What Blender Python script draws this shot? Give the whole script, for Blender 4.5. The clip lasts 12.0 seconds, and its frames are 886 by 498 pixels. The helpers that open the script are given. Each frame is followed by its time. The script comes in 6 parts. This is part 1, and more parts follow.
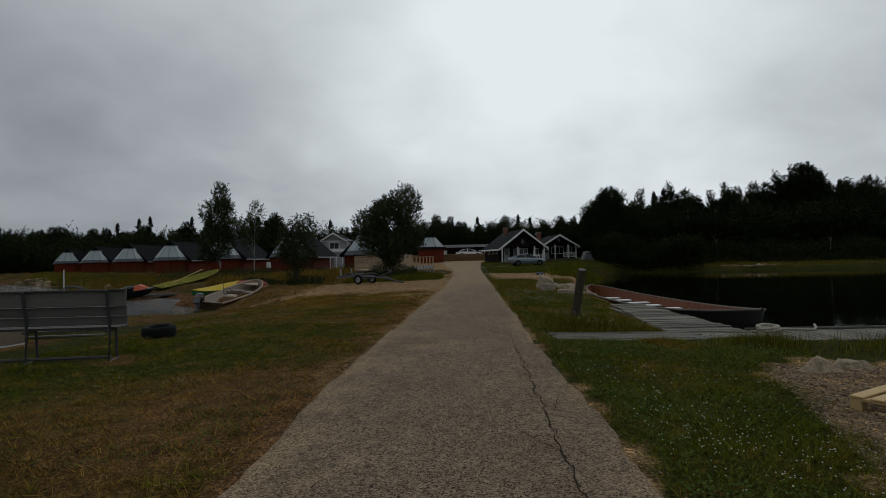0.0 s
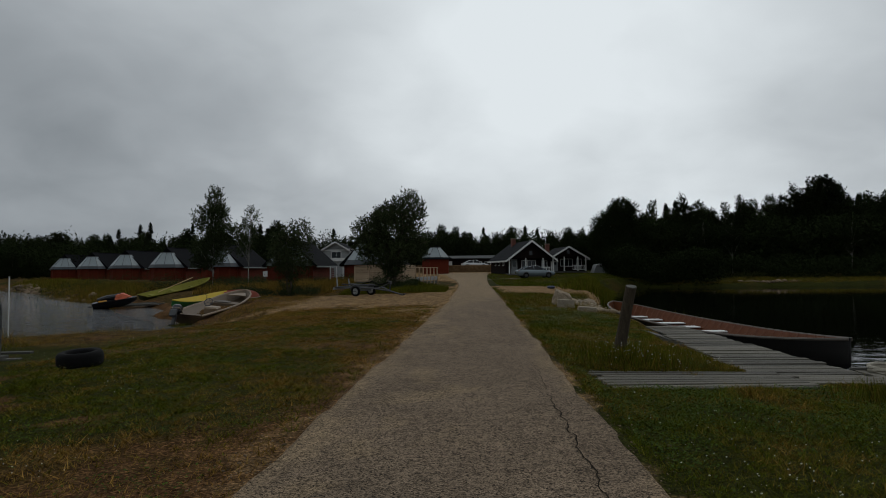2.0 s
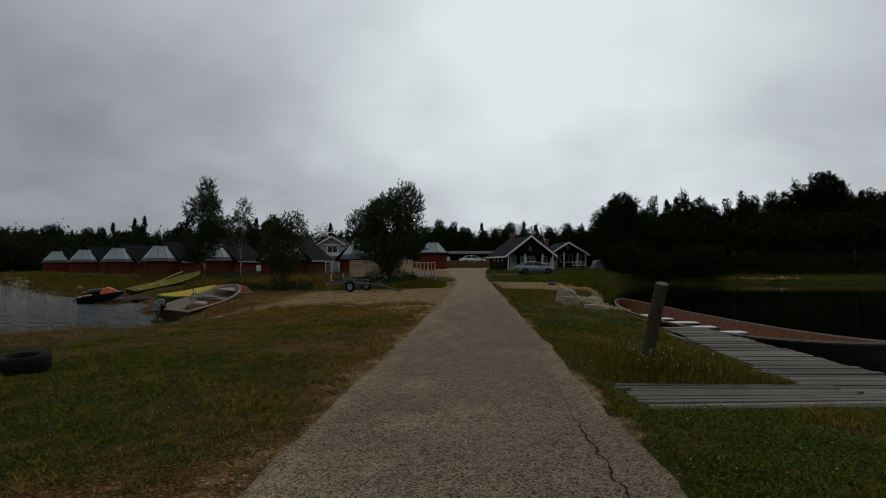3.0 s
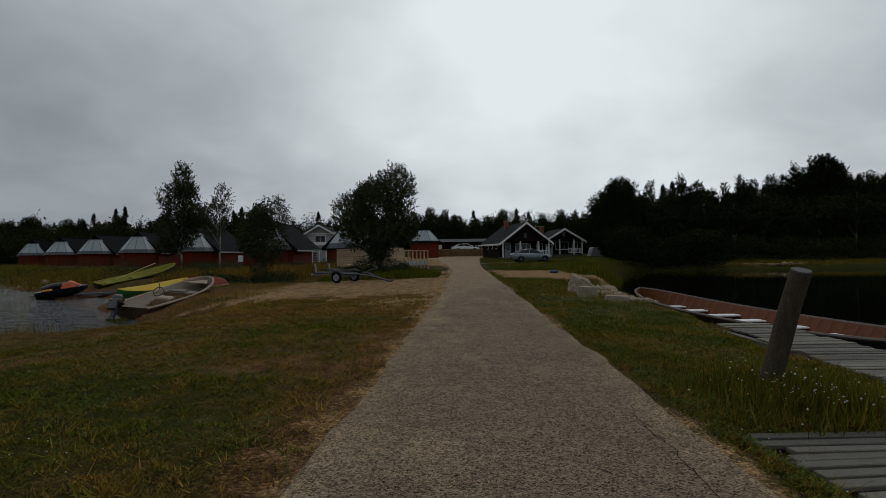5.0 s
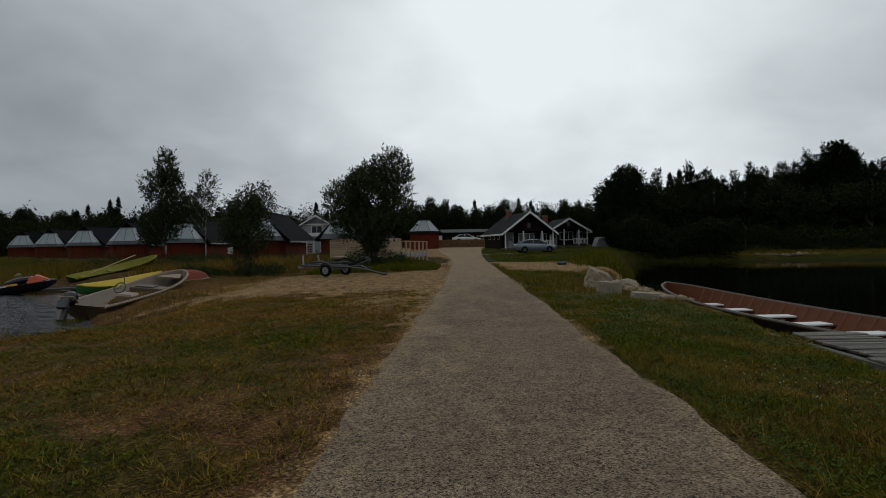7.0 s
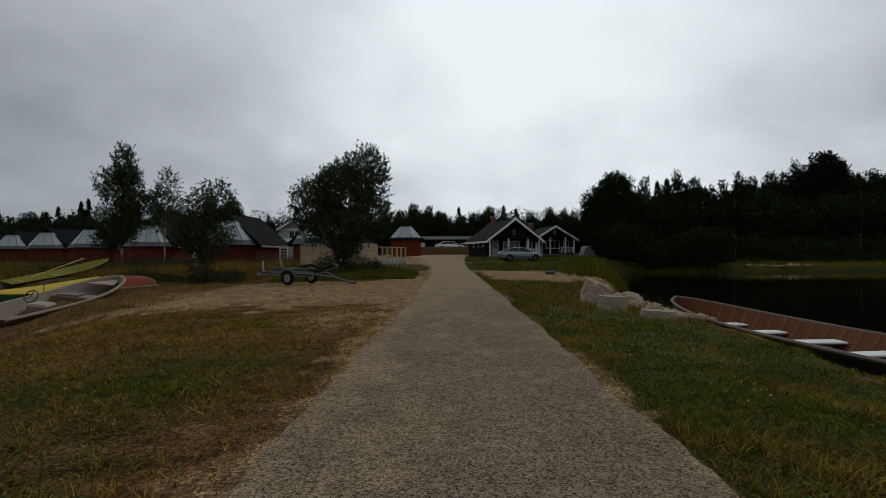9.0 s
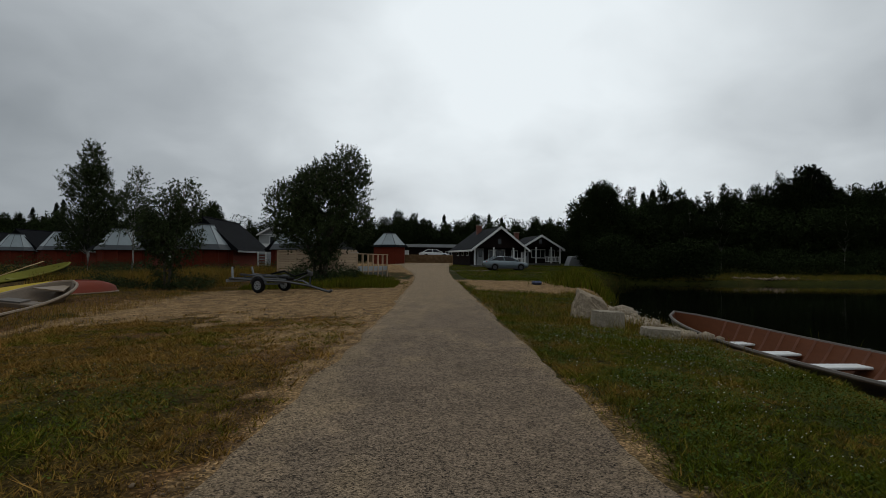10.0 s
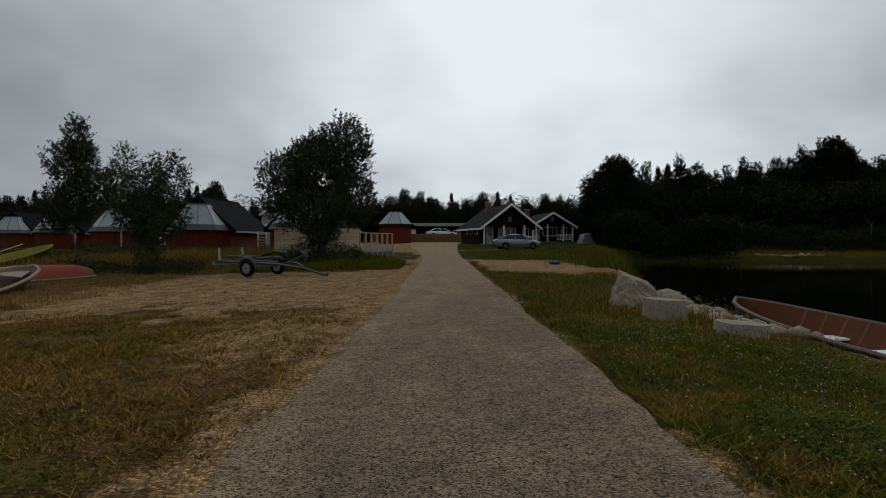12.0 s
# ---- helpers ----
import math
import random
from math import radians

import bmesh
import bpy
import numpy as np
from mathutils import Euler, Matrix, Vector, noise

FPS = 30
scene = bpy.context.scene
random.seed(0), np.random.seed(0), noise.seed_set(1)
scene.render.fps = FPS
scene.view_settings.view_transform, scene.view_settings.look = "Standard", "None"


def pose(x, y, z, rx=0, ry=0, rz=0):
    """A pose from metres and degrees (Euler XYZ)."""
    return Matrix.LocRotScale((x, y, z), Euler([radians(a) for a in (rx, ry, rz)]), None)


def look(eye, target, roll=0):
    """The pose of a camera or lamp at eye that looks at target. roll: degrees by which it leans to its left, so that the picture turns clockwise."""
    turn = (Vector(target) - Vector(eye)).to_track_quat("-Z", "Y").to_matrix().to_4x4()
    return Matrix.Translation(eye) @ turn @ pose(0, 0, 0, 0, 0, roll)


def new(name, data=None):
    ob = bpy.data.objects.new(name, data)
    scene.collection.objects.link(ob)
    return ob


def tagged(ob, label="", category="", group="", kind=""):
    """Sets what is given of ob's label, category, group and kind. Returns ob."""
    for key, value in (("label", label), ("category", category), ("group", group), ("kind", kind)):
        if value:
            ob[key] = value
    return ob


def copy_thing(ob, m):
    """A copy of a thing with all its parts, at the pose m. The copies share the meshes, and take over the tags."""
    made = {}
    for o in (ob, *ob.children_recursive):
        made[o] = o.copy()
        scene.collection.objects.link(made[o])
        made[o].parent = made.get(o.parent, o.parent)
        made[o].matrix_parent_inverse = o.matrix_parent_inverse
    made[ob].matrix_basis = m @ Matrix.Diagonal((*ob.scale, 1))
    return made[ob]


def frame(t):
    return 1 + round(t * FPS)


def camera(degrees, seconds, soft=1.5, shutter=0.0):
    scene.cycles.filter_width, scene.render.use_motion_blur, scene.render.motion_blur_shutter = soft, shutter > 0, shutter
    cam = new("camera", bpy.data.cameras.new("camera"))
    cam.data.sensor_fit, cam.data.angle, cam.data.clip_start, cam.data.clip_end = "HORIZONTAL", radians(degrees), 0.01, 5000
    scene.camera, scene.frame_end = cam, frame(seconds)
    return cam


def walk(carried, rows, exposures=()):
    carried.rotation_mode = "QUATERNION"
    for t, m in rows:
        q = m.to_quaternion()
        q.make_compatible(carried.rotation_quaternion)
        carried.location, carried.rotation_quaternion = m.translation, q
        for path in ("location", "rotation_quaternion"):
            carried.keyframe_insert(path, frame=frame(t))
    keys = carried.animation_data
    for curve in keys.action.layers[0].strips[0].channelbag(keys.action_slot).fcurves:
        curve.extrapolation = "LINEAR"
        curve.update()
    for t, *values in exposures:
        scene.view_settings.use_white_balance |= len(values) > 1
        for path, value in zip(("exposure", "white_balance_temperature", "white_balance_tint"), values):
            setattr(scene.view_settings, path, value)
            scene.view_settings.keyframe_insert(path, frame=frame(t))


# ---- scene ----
cam = camera(77.0, 12.0, soft=0.7)
# seconds, eye, yaw to the left, pitch up, lean to the left
PATH = [
    (0, 0.339, 0.001, 1.430, 1.49, 0.99, -1.25),
    (0.5, 0.320, 0.676, 1.432, 1.87, 1.54, -1.38),
    (1, 0.301, 1.365, 1.402, 2.05, 1.71, -1.05),
    (1.5, 0.312, 2.087, 1.414, 1.95, 1.97, -0.66),
    (2, 0.270, 2.749, 1.426, 1.99, 2.13, -0.48),
    (2.5, 0.251, 3.381, 1.376, 1.95, 2.06, -0.29),
    (3, 0.193, 3.993, 1.396, 1.75, 1.67, -0.14),
    (5, -0.137, 6.698, 1.320, 0.74, 0.55, -0.75),
    (5.5, -0.134, 7.379, 1.295, 0.39, 0.18, -0.85),
    (6, -0.120, 8.019, 1.299, 0.41, -0.11, -0.90),
    (6.5, -0.118, 8.611, 1.314, 0.86, -0.38, -0.91),
    (8.5, 0.151, 11.295, 1.217, 0.34, -0.26, -0.65),
    (9, 0.211, 11.956, 1.225, -0.73, 0.41, -0.23),
    (9.5, 0.305, 12.623, 1.219, -1.51, 0.80, 0.20),
    (10, 0.372, 13.272, 1.221, -2.24, 1.26, 0.59),
    (10.5, 0.401, 13.881, 1.229, -2.77, 1.17, 0.53),
    (11, 0.425, 14.528, 1.208, -2.72, 0.75, 0.56),
    (11.5, 0.399, 15.139, 1.187, -2.24, -0.01, 0.38),
    (12, 0.359, 15.697, 1.181, -1.52, -0.86, 0.05),
]


def aim(x, y, z, yaw, pitch, lean):
    a, b = radians(yaw), radians(pitch)
    return look((x, y, z), (x - math.sin(a) * math.cos(b), y + math.cos(a) * math.cos(b), z + math.sin(b)), lean)


walk(cam, [(row[0], aim(*row[1:])) for row in PATH], [(0, -0.10), (2.5, -0.16), (5.5, -0.10), (8.5, 0.02), (12, -0.04)])

# ---- world and light ----
world = bpy.data.worlds.new("overcast_sky")
scene.world = world
world.use_nodes = True
wn, wl = world.node_tree.nodes, world.node_tree.links
wn.clear()


def wnode(kind, **values):
    n = wn.new(kind)
    for key, value in values.items():
        n.inputs[key.replace("_", " ")].default_value = value
    return n


coord = wn.new("ShaderNodeTexCoord")
# flatten the dome onto a cloud sheet, so that the clouds draw together towards the horizon
split = wn.new("ShaderNodeSeparateXYZ")
wl.new(coord.outputs["Generated"], split.inputs[0])


def wmath(op, a, b=None, c=None, clamp=False):
    n = wn.new("ShaderNodeMath")
    n.operation, n.use_clamp = op, clamp
    for i, v in enumerate((a, b, c)):
        if v is None:
            continue
        if isinstance(v, (int, float)):
            n.inputs[i].default_value = v
        else:
            wl.new(v, n.inputs[i])
    return n.outputs[0]


up = wmath("MAXIMUM", split.outputs[2], 0.0)
lift = wmath("ADD", up, 0.42)
comb = wn.new("ShaderNodeCombineXYZ")
wl.new(wmath("DIVIDE", split.outputs[0], lift), comb.inputs[0])
wl.new(wmath("DIVIDE", split.outputs[1], lift), comb.inputs[1])
cloud_big = wnode("ShaderNodeTexNoise", Scale=1.25, Detail=3.0, Roughness=0.45, Distortion=0.3)
cloud_fine = wnode("ShaderNodeTexNoise", Scale=4.2, Detail=4.0, Roughness=0.5, Distortion=0.3)
for n in (cloud_big, cloud_fine):
    wl.new(comb.outputs[0], n.inputs["Vector"])
# the thin, bright part of the cloud cover, ahead and to the right
lobe = wn.new("ShaderNodeVectorMath")
lobe.operation = "DOT_PRODUCT"
norm = wn.new("ShaderNodeVectorMath")
norm.operation = "NORMALIZE"
wl.new(coord.outputs["Generated"], norm.inputs[0])
wl.new(norm.outputs[0], lobe.inputs[0])
lobe.inputs[1].default_value = Vector((0.22, 0.94, 0.23)).normalized()
glow = wmath("POWER", wmath("MAXIMUM", lobe.outputs["Value"], 0.0), 7.0)
high = wmath("POWER", up, 0.7)
tone = wmath("MULTIPLY_ADD", cloud_big.outputs[0], 0.50, -0.055)
tone = wmath("MULTIPLY_ADD", cloud_fine.outputs[0], 0.16, tone)
tone = wmath("MULTIPLY_ADD", glow, 0.37, tone)
tone = wmath("MULTIPLY_ADD", high, 0.28, tone)
tone = wmath("MULTIPLY_ADD", wmath("MAXIMUM", wmath("MULTIPLY", split.outputs[1], -1.0), 0.0), -0.08, tone)
ramp = wn.new("ShaderNodeValToRGB")
wl.new(tone, ramp.inputs[0])
e = ramp.color_ramp.elements
e[0].position, e[0].color = 0.10, (0.095, 0.115, 0.133, 1)
e[1].position, e[1].color = 0.74, (0.82, 0.88, 0.915, 1)
mid = e.new(0.42)
mid.color = (0.385, 0.42, 0.45, 1)
back = wnode("ShaderNodeBackground", Strength=1.0)
wl.new(ramp.outputs[0], back.inputs[0])
out = wn.new("ShaderNodeOutputWorld")
wl.new(back.outputs[0], out.inputs[0])

sun_data = bpy.data.lights.new("sun", "SUN")
sun_data.energy, sun_data.angle, sun_data.color = 0.2, radians(35), (1.0, 0.97, 0.93)
sun = new("sun", sun_data)
sun.matrix_world = look((12, 40, 40), (0, 8, 0))

# ---- materials ----


def material(name, base, rough=0.8, metal=0.0, vary=0.25, scale=3.0, fine=40.0, bump=0.0, bump_scale=60.0, second=None, mix_scale=1.0,
             attribute=None, spec=0.5, island=0.0, obrand=0.0, stretch=(1, 1, 1)):
    """A painted, wooden, stone or earthen surface with variation at two scales and fine relief."""
    m = bpy.data.materials.new(name)
    m.use_nodes = True
    nt = m.node_tree
    b = nt.nodes["Principled BSDF"]
    b.inputs["Roughness"].default_value, b.inputs["Metallic"].default_value = rough, metal
    b.inputs["Specular IOR Level"].default_value = spec
    link, node = nt.links.new, nt.nodes.new
    tc = node("ShaderNodeTexCoord")
    mp = node("ShaderNodeMapping")
    mp.inputs["Scale"].default_value = stretch
    link(tc.outputs["Object"], mp.inputs[0])

    def noise_tex(s, detail=4.0):
        t = node("ShaderNodeTexNoise")
        t.inputs["Scale"].default_value, t.inputs["Detail"].default_value = s, detail
        link(mp.outputs[0], t.inputs["Vector"])
        return t.outputs[0]

    def arith(op, a, bb):
        n = node("ShaderNodeMath")
        n.operation = op
        for i, v in enumerate((a, bb)):
            if isinstance(v, (int, float)):
                n.inputs[i].default_value = v
            else:
                link(v, n.inputs[i])
        return n.outputs[0]

    def blend(fac, a, bb, kind="MIX"):
        n = node("ShaderNodeMix")
        n.data_type, n.blend_type = "RGBA", kind
        for i, v in ((0, fac), (6, a), (7, bb)):
            if isinstance(v, (int, float)):
                n.inputs[i].default_value = v
            elif isinstance(v, tuple):
                n.inputs[i].default_value = (*v, 1) if len(v) == 3 else v
            else:
                link(v, n.inputs[i])
        return n.outputs[2]

    colour = base
    if second is not None:
        if attribute:
            at = node("ShaderNodeAttribute")
            at.attribute_name = attribute
            fac = at.outputs["Fac"]
        else:
            r = node("ShaderNodeMapRange")
            r.inputs[1].default_value, r.inputs[2].default_value = 0.42, 0.62
            link(noise_tex(mix_scale), r.inputs[0])
            fac = r.outputs[0]
        colour = blend(fac, base, second)
    big = arith("MULTIPLY_ADD", noise_tex(scale), 2 * vary)
    nt.nodes[-1].inputs[2].default_value = 1 - vary
    small = arith("MULTIPLY_ADD", noise_tex(fine, 2.0), 2 * vary)
    nt.nodes[-1].inputs[2].default_value = 1 - vary
    grain = arith("MULTIPLY", big, small)
    if island:
        g = node("ShaderNodeNewGeometry")
        grain = arith("MULTIPLY", grain, arith("ADD", arith("MULTIPLY", g.outputs["Random Per Island"], 2 * island), 1 - island))
    if obrand:
        g = node("ShaderNodeObjectInfo")
        grain = arith("MULTIPLY", grain, arith("ADD", arith("MULTIPLY", g.outputs["Random"], 2 * obrand), 1 - obrand))
    grey = node("ShaderNodeCombineColor")
    for i in range(3):
        link(grain, grey.inputs[i])
    link(blend(1.0, colour, grey.outputs[0], "MULTIPLY"), b.inputs["Base Color"])
    if bump:
        bn = node("ShaderNodeBump")
        bn.inputs["Strength"].default_value, bn.inputs["Distance"].default_value = bump, 0.02
        link(noise_tex(bump_scale, 3.0), bn.inputs["Height"])
        link(bn.outputs[0], b.inputs["Normal"])
    return m


ASPHALT = material("pale_worn_asphalt", (0.128, 0.097, 0.068), 0.95, vary=0.30, scale=0.9, fine=7.0, second=(0.185, 0.138, 0.086), attribute="sand", spec=0.1)
EARTH = material("sandy_earth", (0.115, 0.068, 0.034), 0.95, vary=0.34, scale=1.2, fine=16.0, bump=0.6, bump_scale=25.0, second=(0.155, 0.102, 0.056), mix_scale=2.5, spec=0.05)
LEAF = material("dark_birch_leaves", (0.034, 0.046, 0.017), 0.8, vary=0.2, scale=0.7, fine=5.0, island=0.55, spec=0.06)
NEEDLE = material("spruce_needles", (0.010, 0.015, 0.007), 0.9, vary=0.2, scale=0.7, fine=5.0, island=0.4, spec=0.03)
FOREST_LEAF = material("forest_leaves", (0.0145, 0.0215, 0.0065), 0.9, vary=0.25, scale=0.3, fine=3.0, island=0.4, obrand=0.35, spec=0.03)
BARK = material("grey_bark", (0.075, 0.058, 0.04), 0.9, vary=0.3, scale=3, fine=30, bump=0.5)
BIRCH_BARK = material("pale_birch_bark", (0.30, 0.28, 0.25), 0.8, vary=0.35, scale=6, fine=14, second=(0.05, 0.045, 0.04), mix_scale=5.0)
RED_LOG = material("red_painted_logs", (0.115, 0.020, 0.009), 0.7, vary=0.22, scale=2.0, fine=20, bump=0.3, spec=0.1, stretch=(1, 1, 4))
BLACK_ROOF = material("black_bitumen_roof", (0.008, 0.0085, 0.010), 0.9, vary=0.2, scale=1.0, fine=15, bump=0.3, spec=0.04)
GREY_ROOF = material("dark_grey_felt_roof", (0.018, 0.019, 0.021), 0.9, vary=0.2, scale=1.0, fine=15, bump=0.3, spec=0.04)
PANEL = material("pale_glazing", (0.215, 0.25, 0.26), 0.35, vary=0.12, spec=0.3, scale=0.8, fine=4.0)
STEEL = material("galvanised_steel", (0.075, 0.077, 0.079), 0.6, metal=0.5, vary=0.15, scale=3, fine=30)
DARK_STEEL = material("dark_painted_steel", (0.03, 0.03, 0.032), 0.5, vary=0.2, scale=5, fine=40)
BROWN_LOG = material("dark_brown_logs", (0.012, 0.007, 0.006), 0.9, vary=0.25, scale=2, fine=20, bump=0.3, spec=0.1, stretch=(1, 1, 5))
WHITE = material("white_paint", (0.62, 0.62, 0.60), 0.6, vary=0.06, scale=3, fine=25)
GREY_WHITE = material("grey_white_paint", (0.27, 0.28, 0.28), 0.7, vary=0.1, scale=2, fine=20)
WINDOW = material("dark_window_glass", (0.015, 0.018, 0.02), 0.06, vary=0.1, scale=2, fine=5)
BRICK = material("red_chimney_brick", (0.15, 0.055, 0.038), 0.9, vary=0.3, scale=6, fine=30, bump=0.4)
GREY_WOOD = material("weathered_grey_wood", (0.078, 0.075, 0.064), 0.85, vary=0.3, scale=3, fine=24, bump=0.4, obrand=0.25, stretch=(1, 6, 6))
PLANK = material("weathered_dock_planks", (0.118, 0.106, 0.083), 0.85, vary=0.42, scale=3.5, fine=26, bump=0.6, obrand=0.42, stretch=(1, 5, 5))
PALE_WOOD = material("pale_new_wood", (0.40, 0.27, 0.12), 0.75, vary=0.18, scale=3, fine=24, bump=0.2, obrand=0.18, stretch=(1, 6, 6))
DECK_WOOD = material("greying_deck_wood", (0.37, 0.265, 0.165), 0.8, vary=0.2, scale=2, fine=24, bump=0.2, obrand=0.15, stretch=(1, 1, 5))
STONE = material("pale_granite", (0.27, 0.215, 0.152), 0.95, vary=0.6, scale=5, fine=28, bump=1.0, bump_scale=14, spec=0.1)
CONCRETE = material("weathered_concrete", (0.25, 0.212, 0.16), 0.95, vary=0.35, scale=5, fine=30, bump=0.8, bump_scale=22, spec=0.1)
PEBBLE = material("beach_pebbles", (0.160, 0.117, 0.077), 0.95, vary=0.25, scale=4, fine=30, island=0.6, spec=0.1)
RUBBER = material("black_rubber", (0.007, 0.007, 0.007), 0.85, vary=0.2, scale=6, fine=40, bump=0.3, spec=0.12)
BLADE = material("lawn_blades", (0.076, 0.090, 0.007), 0.9, vary=0.36, scale=0.6, fine=7.0, second=(0.235, 0.132, 0.032), attribute="dry", island=0.6, spec=0.02)
CLOVER = material("clover_leaves", (0.046, 0.072, 0.012), 0.85, vary=0.3, scale=0.8, fine=6.0, island=0.5, spec=0.04)
FLOWER = material("white_clover_flowers", (0.48, 0.46, 0.38), 0.8, vary=0.1, scale=3, fine=20, island=0.3)


def asphalt_grain():
    """Coarse stone chippings in the worn road surface."""
    nt = ASPHALT.node_tree
    b = nt.nodes["Principled BSDF"]
    tc = nt.nodes.new("ShaderNodeTexCoord")
    vo = nt.nodes.new("ShaderNodeTexVoronoi")
    vo.inputs["Scale"].default_value = 96.0
    nt.links.new(tc.outputs["Object"], vo.inputs["Vector"])
    old = b.inputs["Base Color"].links[0].from_socket
    mul = nt.nodes.new("ShaderNodeMix")
    mul.data_type, mul.blend_type = "RGBA", "MULTIPLY"
    mul.inputs[0].default_value = 1.0
    ra = nt.nodes.new("ShaderNodeValToRGB")
    ra.color_ramp.elements[0].color = (0.03, 0.03, 0.035, 1)
    ra.color_ramp.elements[1].color = (2.5, 2.42, 2.34, 1)
    sep = nt.nodes.new("ShaderNodeSeparateColor")
    nt.links.new(vo.outputs["Color"], sep.inputs[0])
    big = nt.nodes.new("ShaderNodeTexVoronoi")
    big.inputs["Scale"].default_value = 33.0
    nt.links.new(tc.outputs["Object"], big.inputs["Vector"])
    sep2 = nt.nodes.new("ShaderNodeSeparateColor")
    nt.links.new(big.outputs["Color"], sep2.inputs[0])
    both = nt.nodes.new("ShaderNodeMath")
    both.operation = "MULTIPLY_ADD"
    nt.links.new(sep2.outputs[1], both.inputs[0])
    both.inputs[1].default_value = 0.22
    half = nt.nodes.new("ShaderNodeMath")
    half.operation = "MULTIPLY"
    half.inputs[1].default_value = 0.82
    nt.links.new(sep.outputs[0], half.inputs[0])
    nt.links.new(half.outputs[0], both.inputs[2])
    nt.links.new(both.outputs[0], ra.inputs[0])
    nt.links.new(old, mul.inputs[6])
    nt.links.new(ra.outputs[0], mul.inputs[7])
    nt.links.new(mul.outputs[2], b.inputs["Base Color"])
    bu = nt.nodes.new("ShaderNodeBump")
    bu.inputs["Strength"].default_value, bu.inputs["Distance"].default_value = 0.9, 0.01
    nt.links.new(vo.outputs["Distance"], bu.inputs["Height"])
    bu.invert = True
    nt.links.new(bu.outputs[0], b.inputs["Normal"])


asphalt_grain()


def ground_material():
    """Earth, sand and thin turf, mixed by where each lies on the plan."""
    m = material("lakeside_ground", (0.026, 0.028, 0.006), 0.95, vary=0.4, scale=0.7, fine=12.0, bump=0.9, bump_scale=14.0, spec=0.02)
    nt = m.node_tree
    b = nt.nodes["Principled BSDF"]
    old = b.inputs["Base Color"].links[0].from_socket

    def layer(name, colour, under, low, high):
        at = nt.nodes.new("ShaderNodeAttribute")
        at.attribute_name = name
        tc = nt.nodes.new("ShaderNodeTexCoord")
        no = nt.nodes.new("ShaderNodeTexNoise")
        no.inputs["Scale"].default_value, no.inputs["Detail"].default_value = 3.5, 6.0
        nt.links.new(tc.outputs["Object"], no.inputs["Vector"])
        add = nt.nodes.new("ShaderNodeMath")
        add.operation = "MULTIPLY_ADD"
        nt.links.new(no.outputs[0], add.inputs[0])
        add.inputs[1].default_value = 0.7
        sub = nt.nodes.new("ShaderNodeMath")
        sub.operation = "SUBTRACT"
        nt.links.new(at.outputs["Fac"], sub.inputs[0])
        sub.inputs[1].default_value = 0.35
        nt.links.new(sub.outputs[0], add.inputs[2])
        mr = nt.nodes.new("ShaderNodeMapRange")
        mr.inputs[1].default_value, mr.inputs[2].default_value = low, high
        nt.links.new(add.outputs[0], mr.inputs[0])
        gr = nt.nodes.new("ShaderNodeTexNoise")
        gr.inputs["Scale"].default_value, gr.inputs["Detail"].default_value = 28.0, 4.0
        nt.links.new(tc.outputs["Object"], gr.inputs["Vector"])
        cr = nt.nodes.new("ShaderNodeValToRGB")
        cr.color_ramp.elements[0].position, cr.color_ramp.elements[1].position = 0.3, 0.75
        cr.color_ramp.elements[0].color = (*[c * 0.45 for c in colour], 1)
        cr.color_ramp.elements[1].color = (*[c * 1.6 for c in colour], 1)
        co = nt.nodes.new("ShaderNodeTexNoise")
        co.inputs["Scale"].default_value, co.inputs["Detail"].default_value = 3.1, 3.0
        nt.links.new(tc.outputs["Object"], co.inputs["Vector"])
        mm = nt.nodes.new("ShaderNodeMath")
        mm.operation = "MULTIPLY_ADD"
        nt.links.new(co.outputs[0], mm.inputs[0])
        mm.inputs[1].default_value = 0.9
        su = nt.nodes.new("ShaderNodeMath")
        su.operation = "SUBTRACT"
        nt.links.new(gr.outputs[0], su.inputs[0])
        su.inputs[1].default_value = 0.45
        nt.links.new(su.outputs[0], mm.inputs[2])
        nt.links.new(mm.outputs[0], cr.inputs[0])
        mx = nt.nodes.new("ShaderNodeMix")
        mx.data_type = "RGBA"
        nt.links.new(mr.outputs[0], mx.inputs[0])
        nt.links.new(under, mx.inputs[6])
        nt.links.new(cr.outputs[0], mx.inputs[7])
        return mx.outputs[2]

    c = layer("dry", (0.066, 0.042, 0.013), old, 0.3, 0.7)
    c = layer("soil", (0.092, 0.049, 0.021), c, 0.35, 0.65)
    c = layer("dirt", (0.215, 0.137, 0.067), c, 0.35, 0.65)
    tc = nt.nodes.new("ShaderNodeTexCoord")
    speck = nt.nodes.new("ShaderNodeTexVoronoi")
    speck.inputs["Scale"].default_value = 58.0
    nt.links.new(tc.outputs["Object"], speck.inputs["Vector"])
    sep = nt.nodes.new("ShaderNodeSeparateColor")
    nt.links.new(speck.outputs["Color"], sep.inputs[0])
    litter = nt.nodes.new("ShaderNodeValToRGB")
    litter.color_ramp.elements[0].color, litter.color_ramp.elements[1].color = (0.45, 0.44, 0.43, 1), (2.0, 1.95, 1.9, 1)
    middle = litter.color_ramp.elements.new(0.7)
    middle.color = (1.0, 1.0, 1.0, 1)
    nt.links.new(sep.outputs[0], litter.inputs[0])
    mul = nt.nodes.new("ShaderNodeMix")
    mul.data_type, mul.blend_type = "RGBA", "MULTIPLY"
    mul.inputs[0].default_value = 1.0
    nt.links.new(c, mul.inputs[6])
    nt.links.new(litter.outputs[0], mul.inputs[7])
    nt.links.new(mul.outputs[2], b.inputs["Base Color"])
    return m


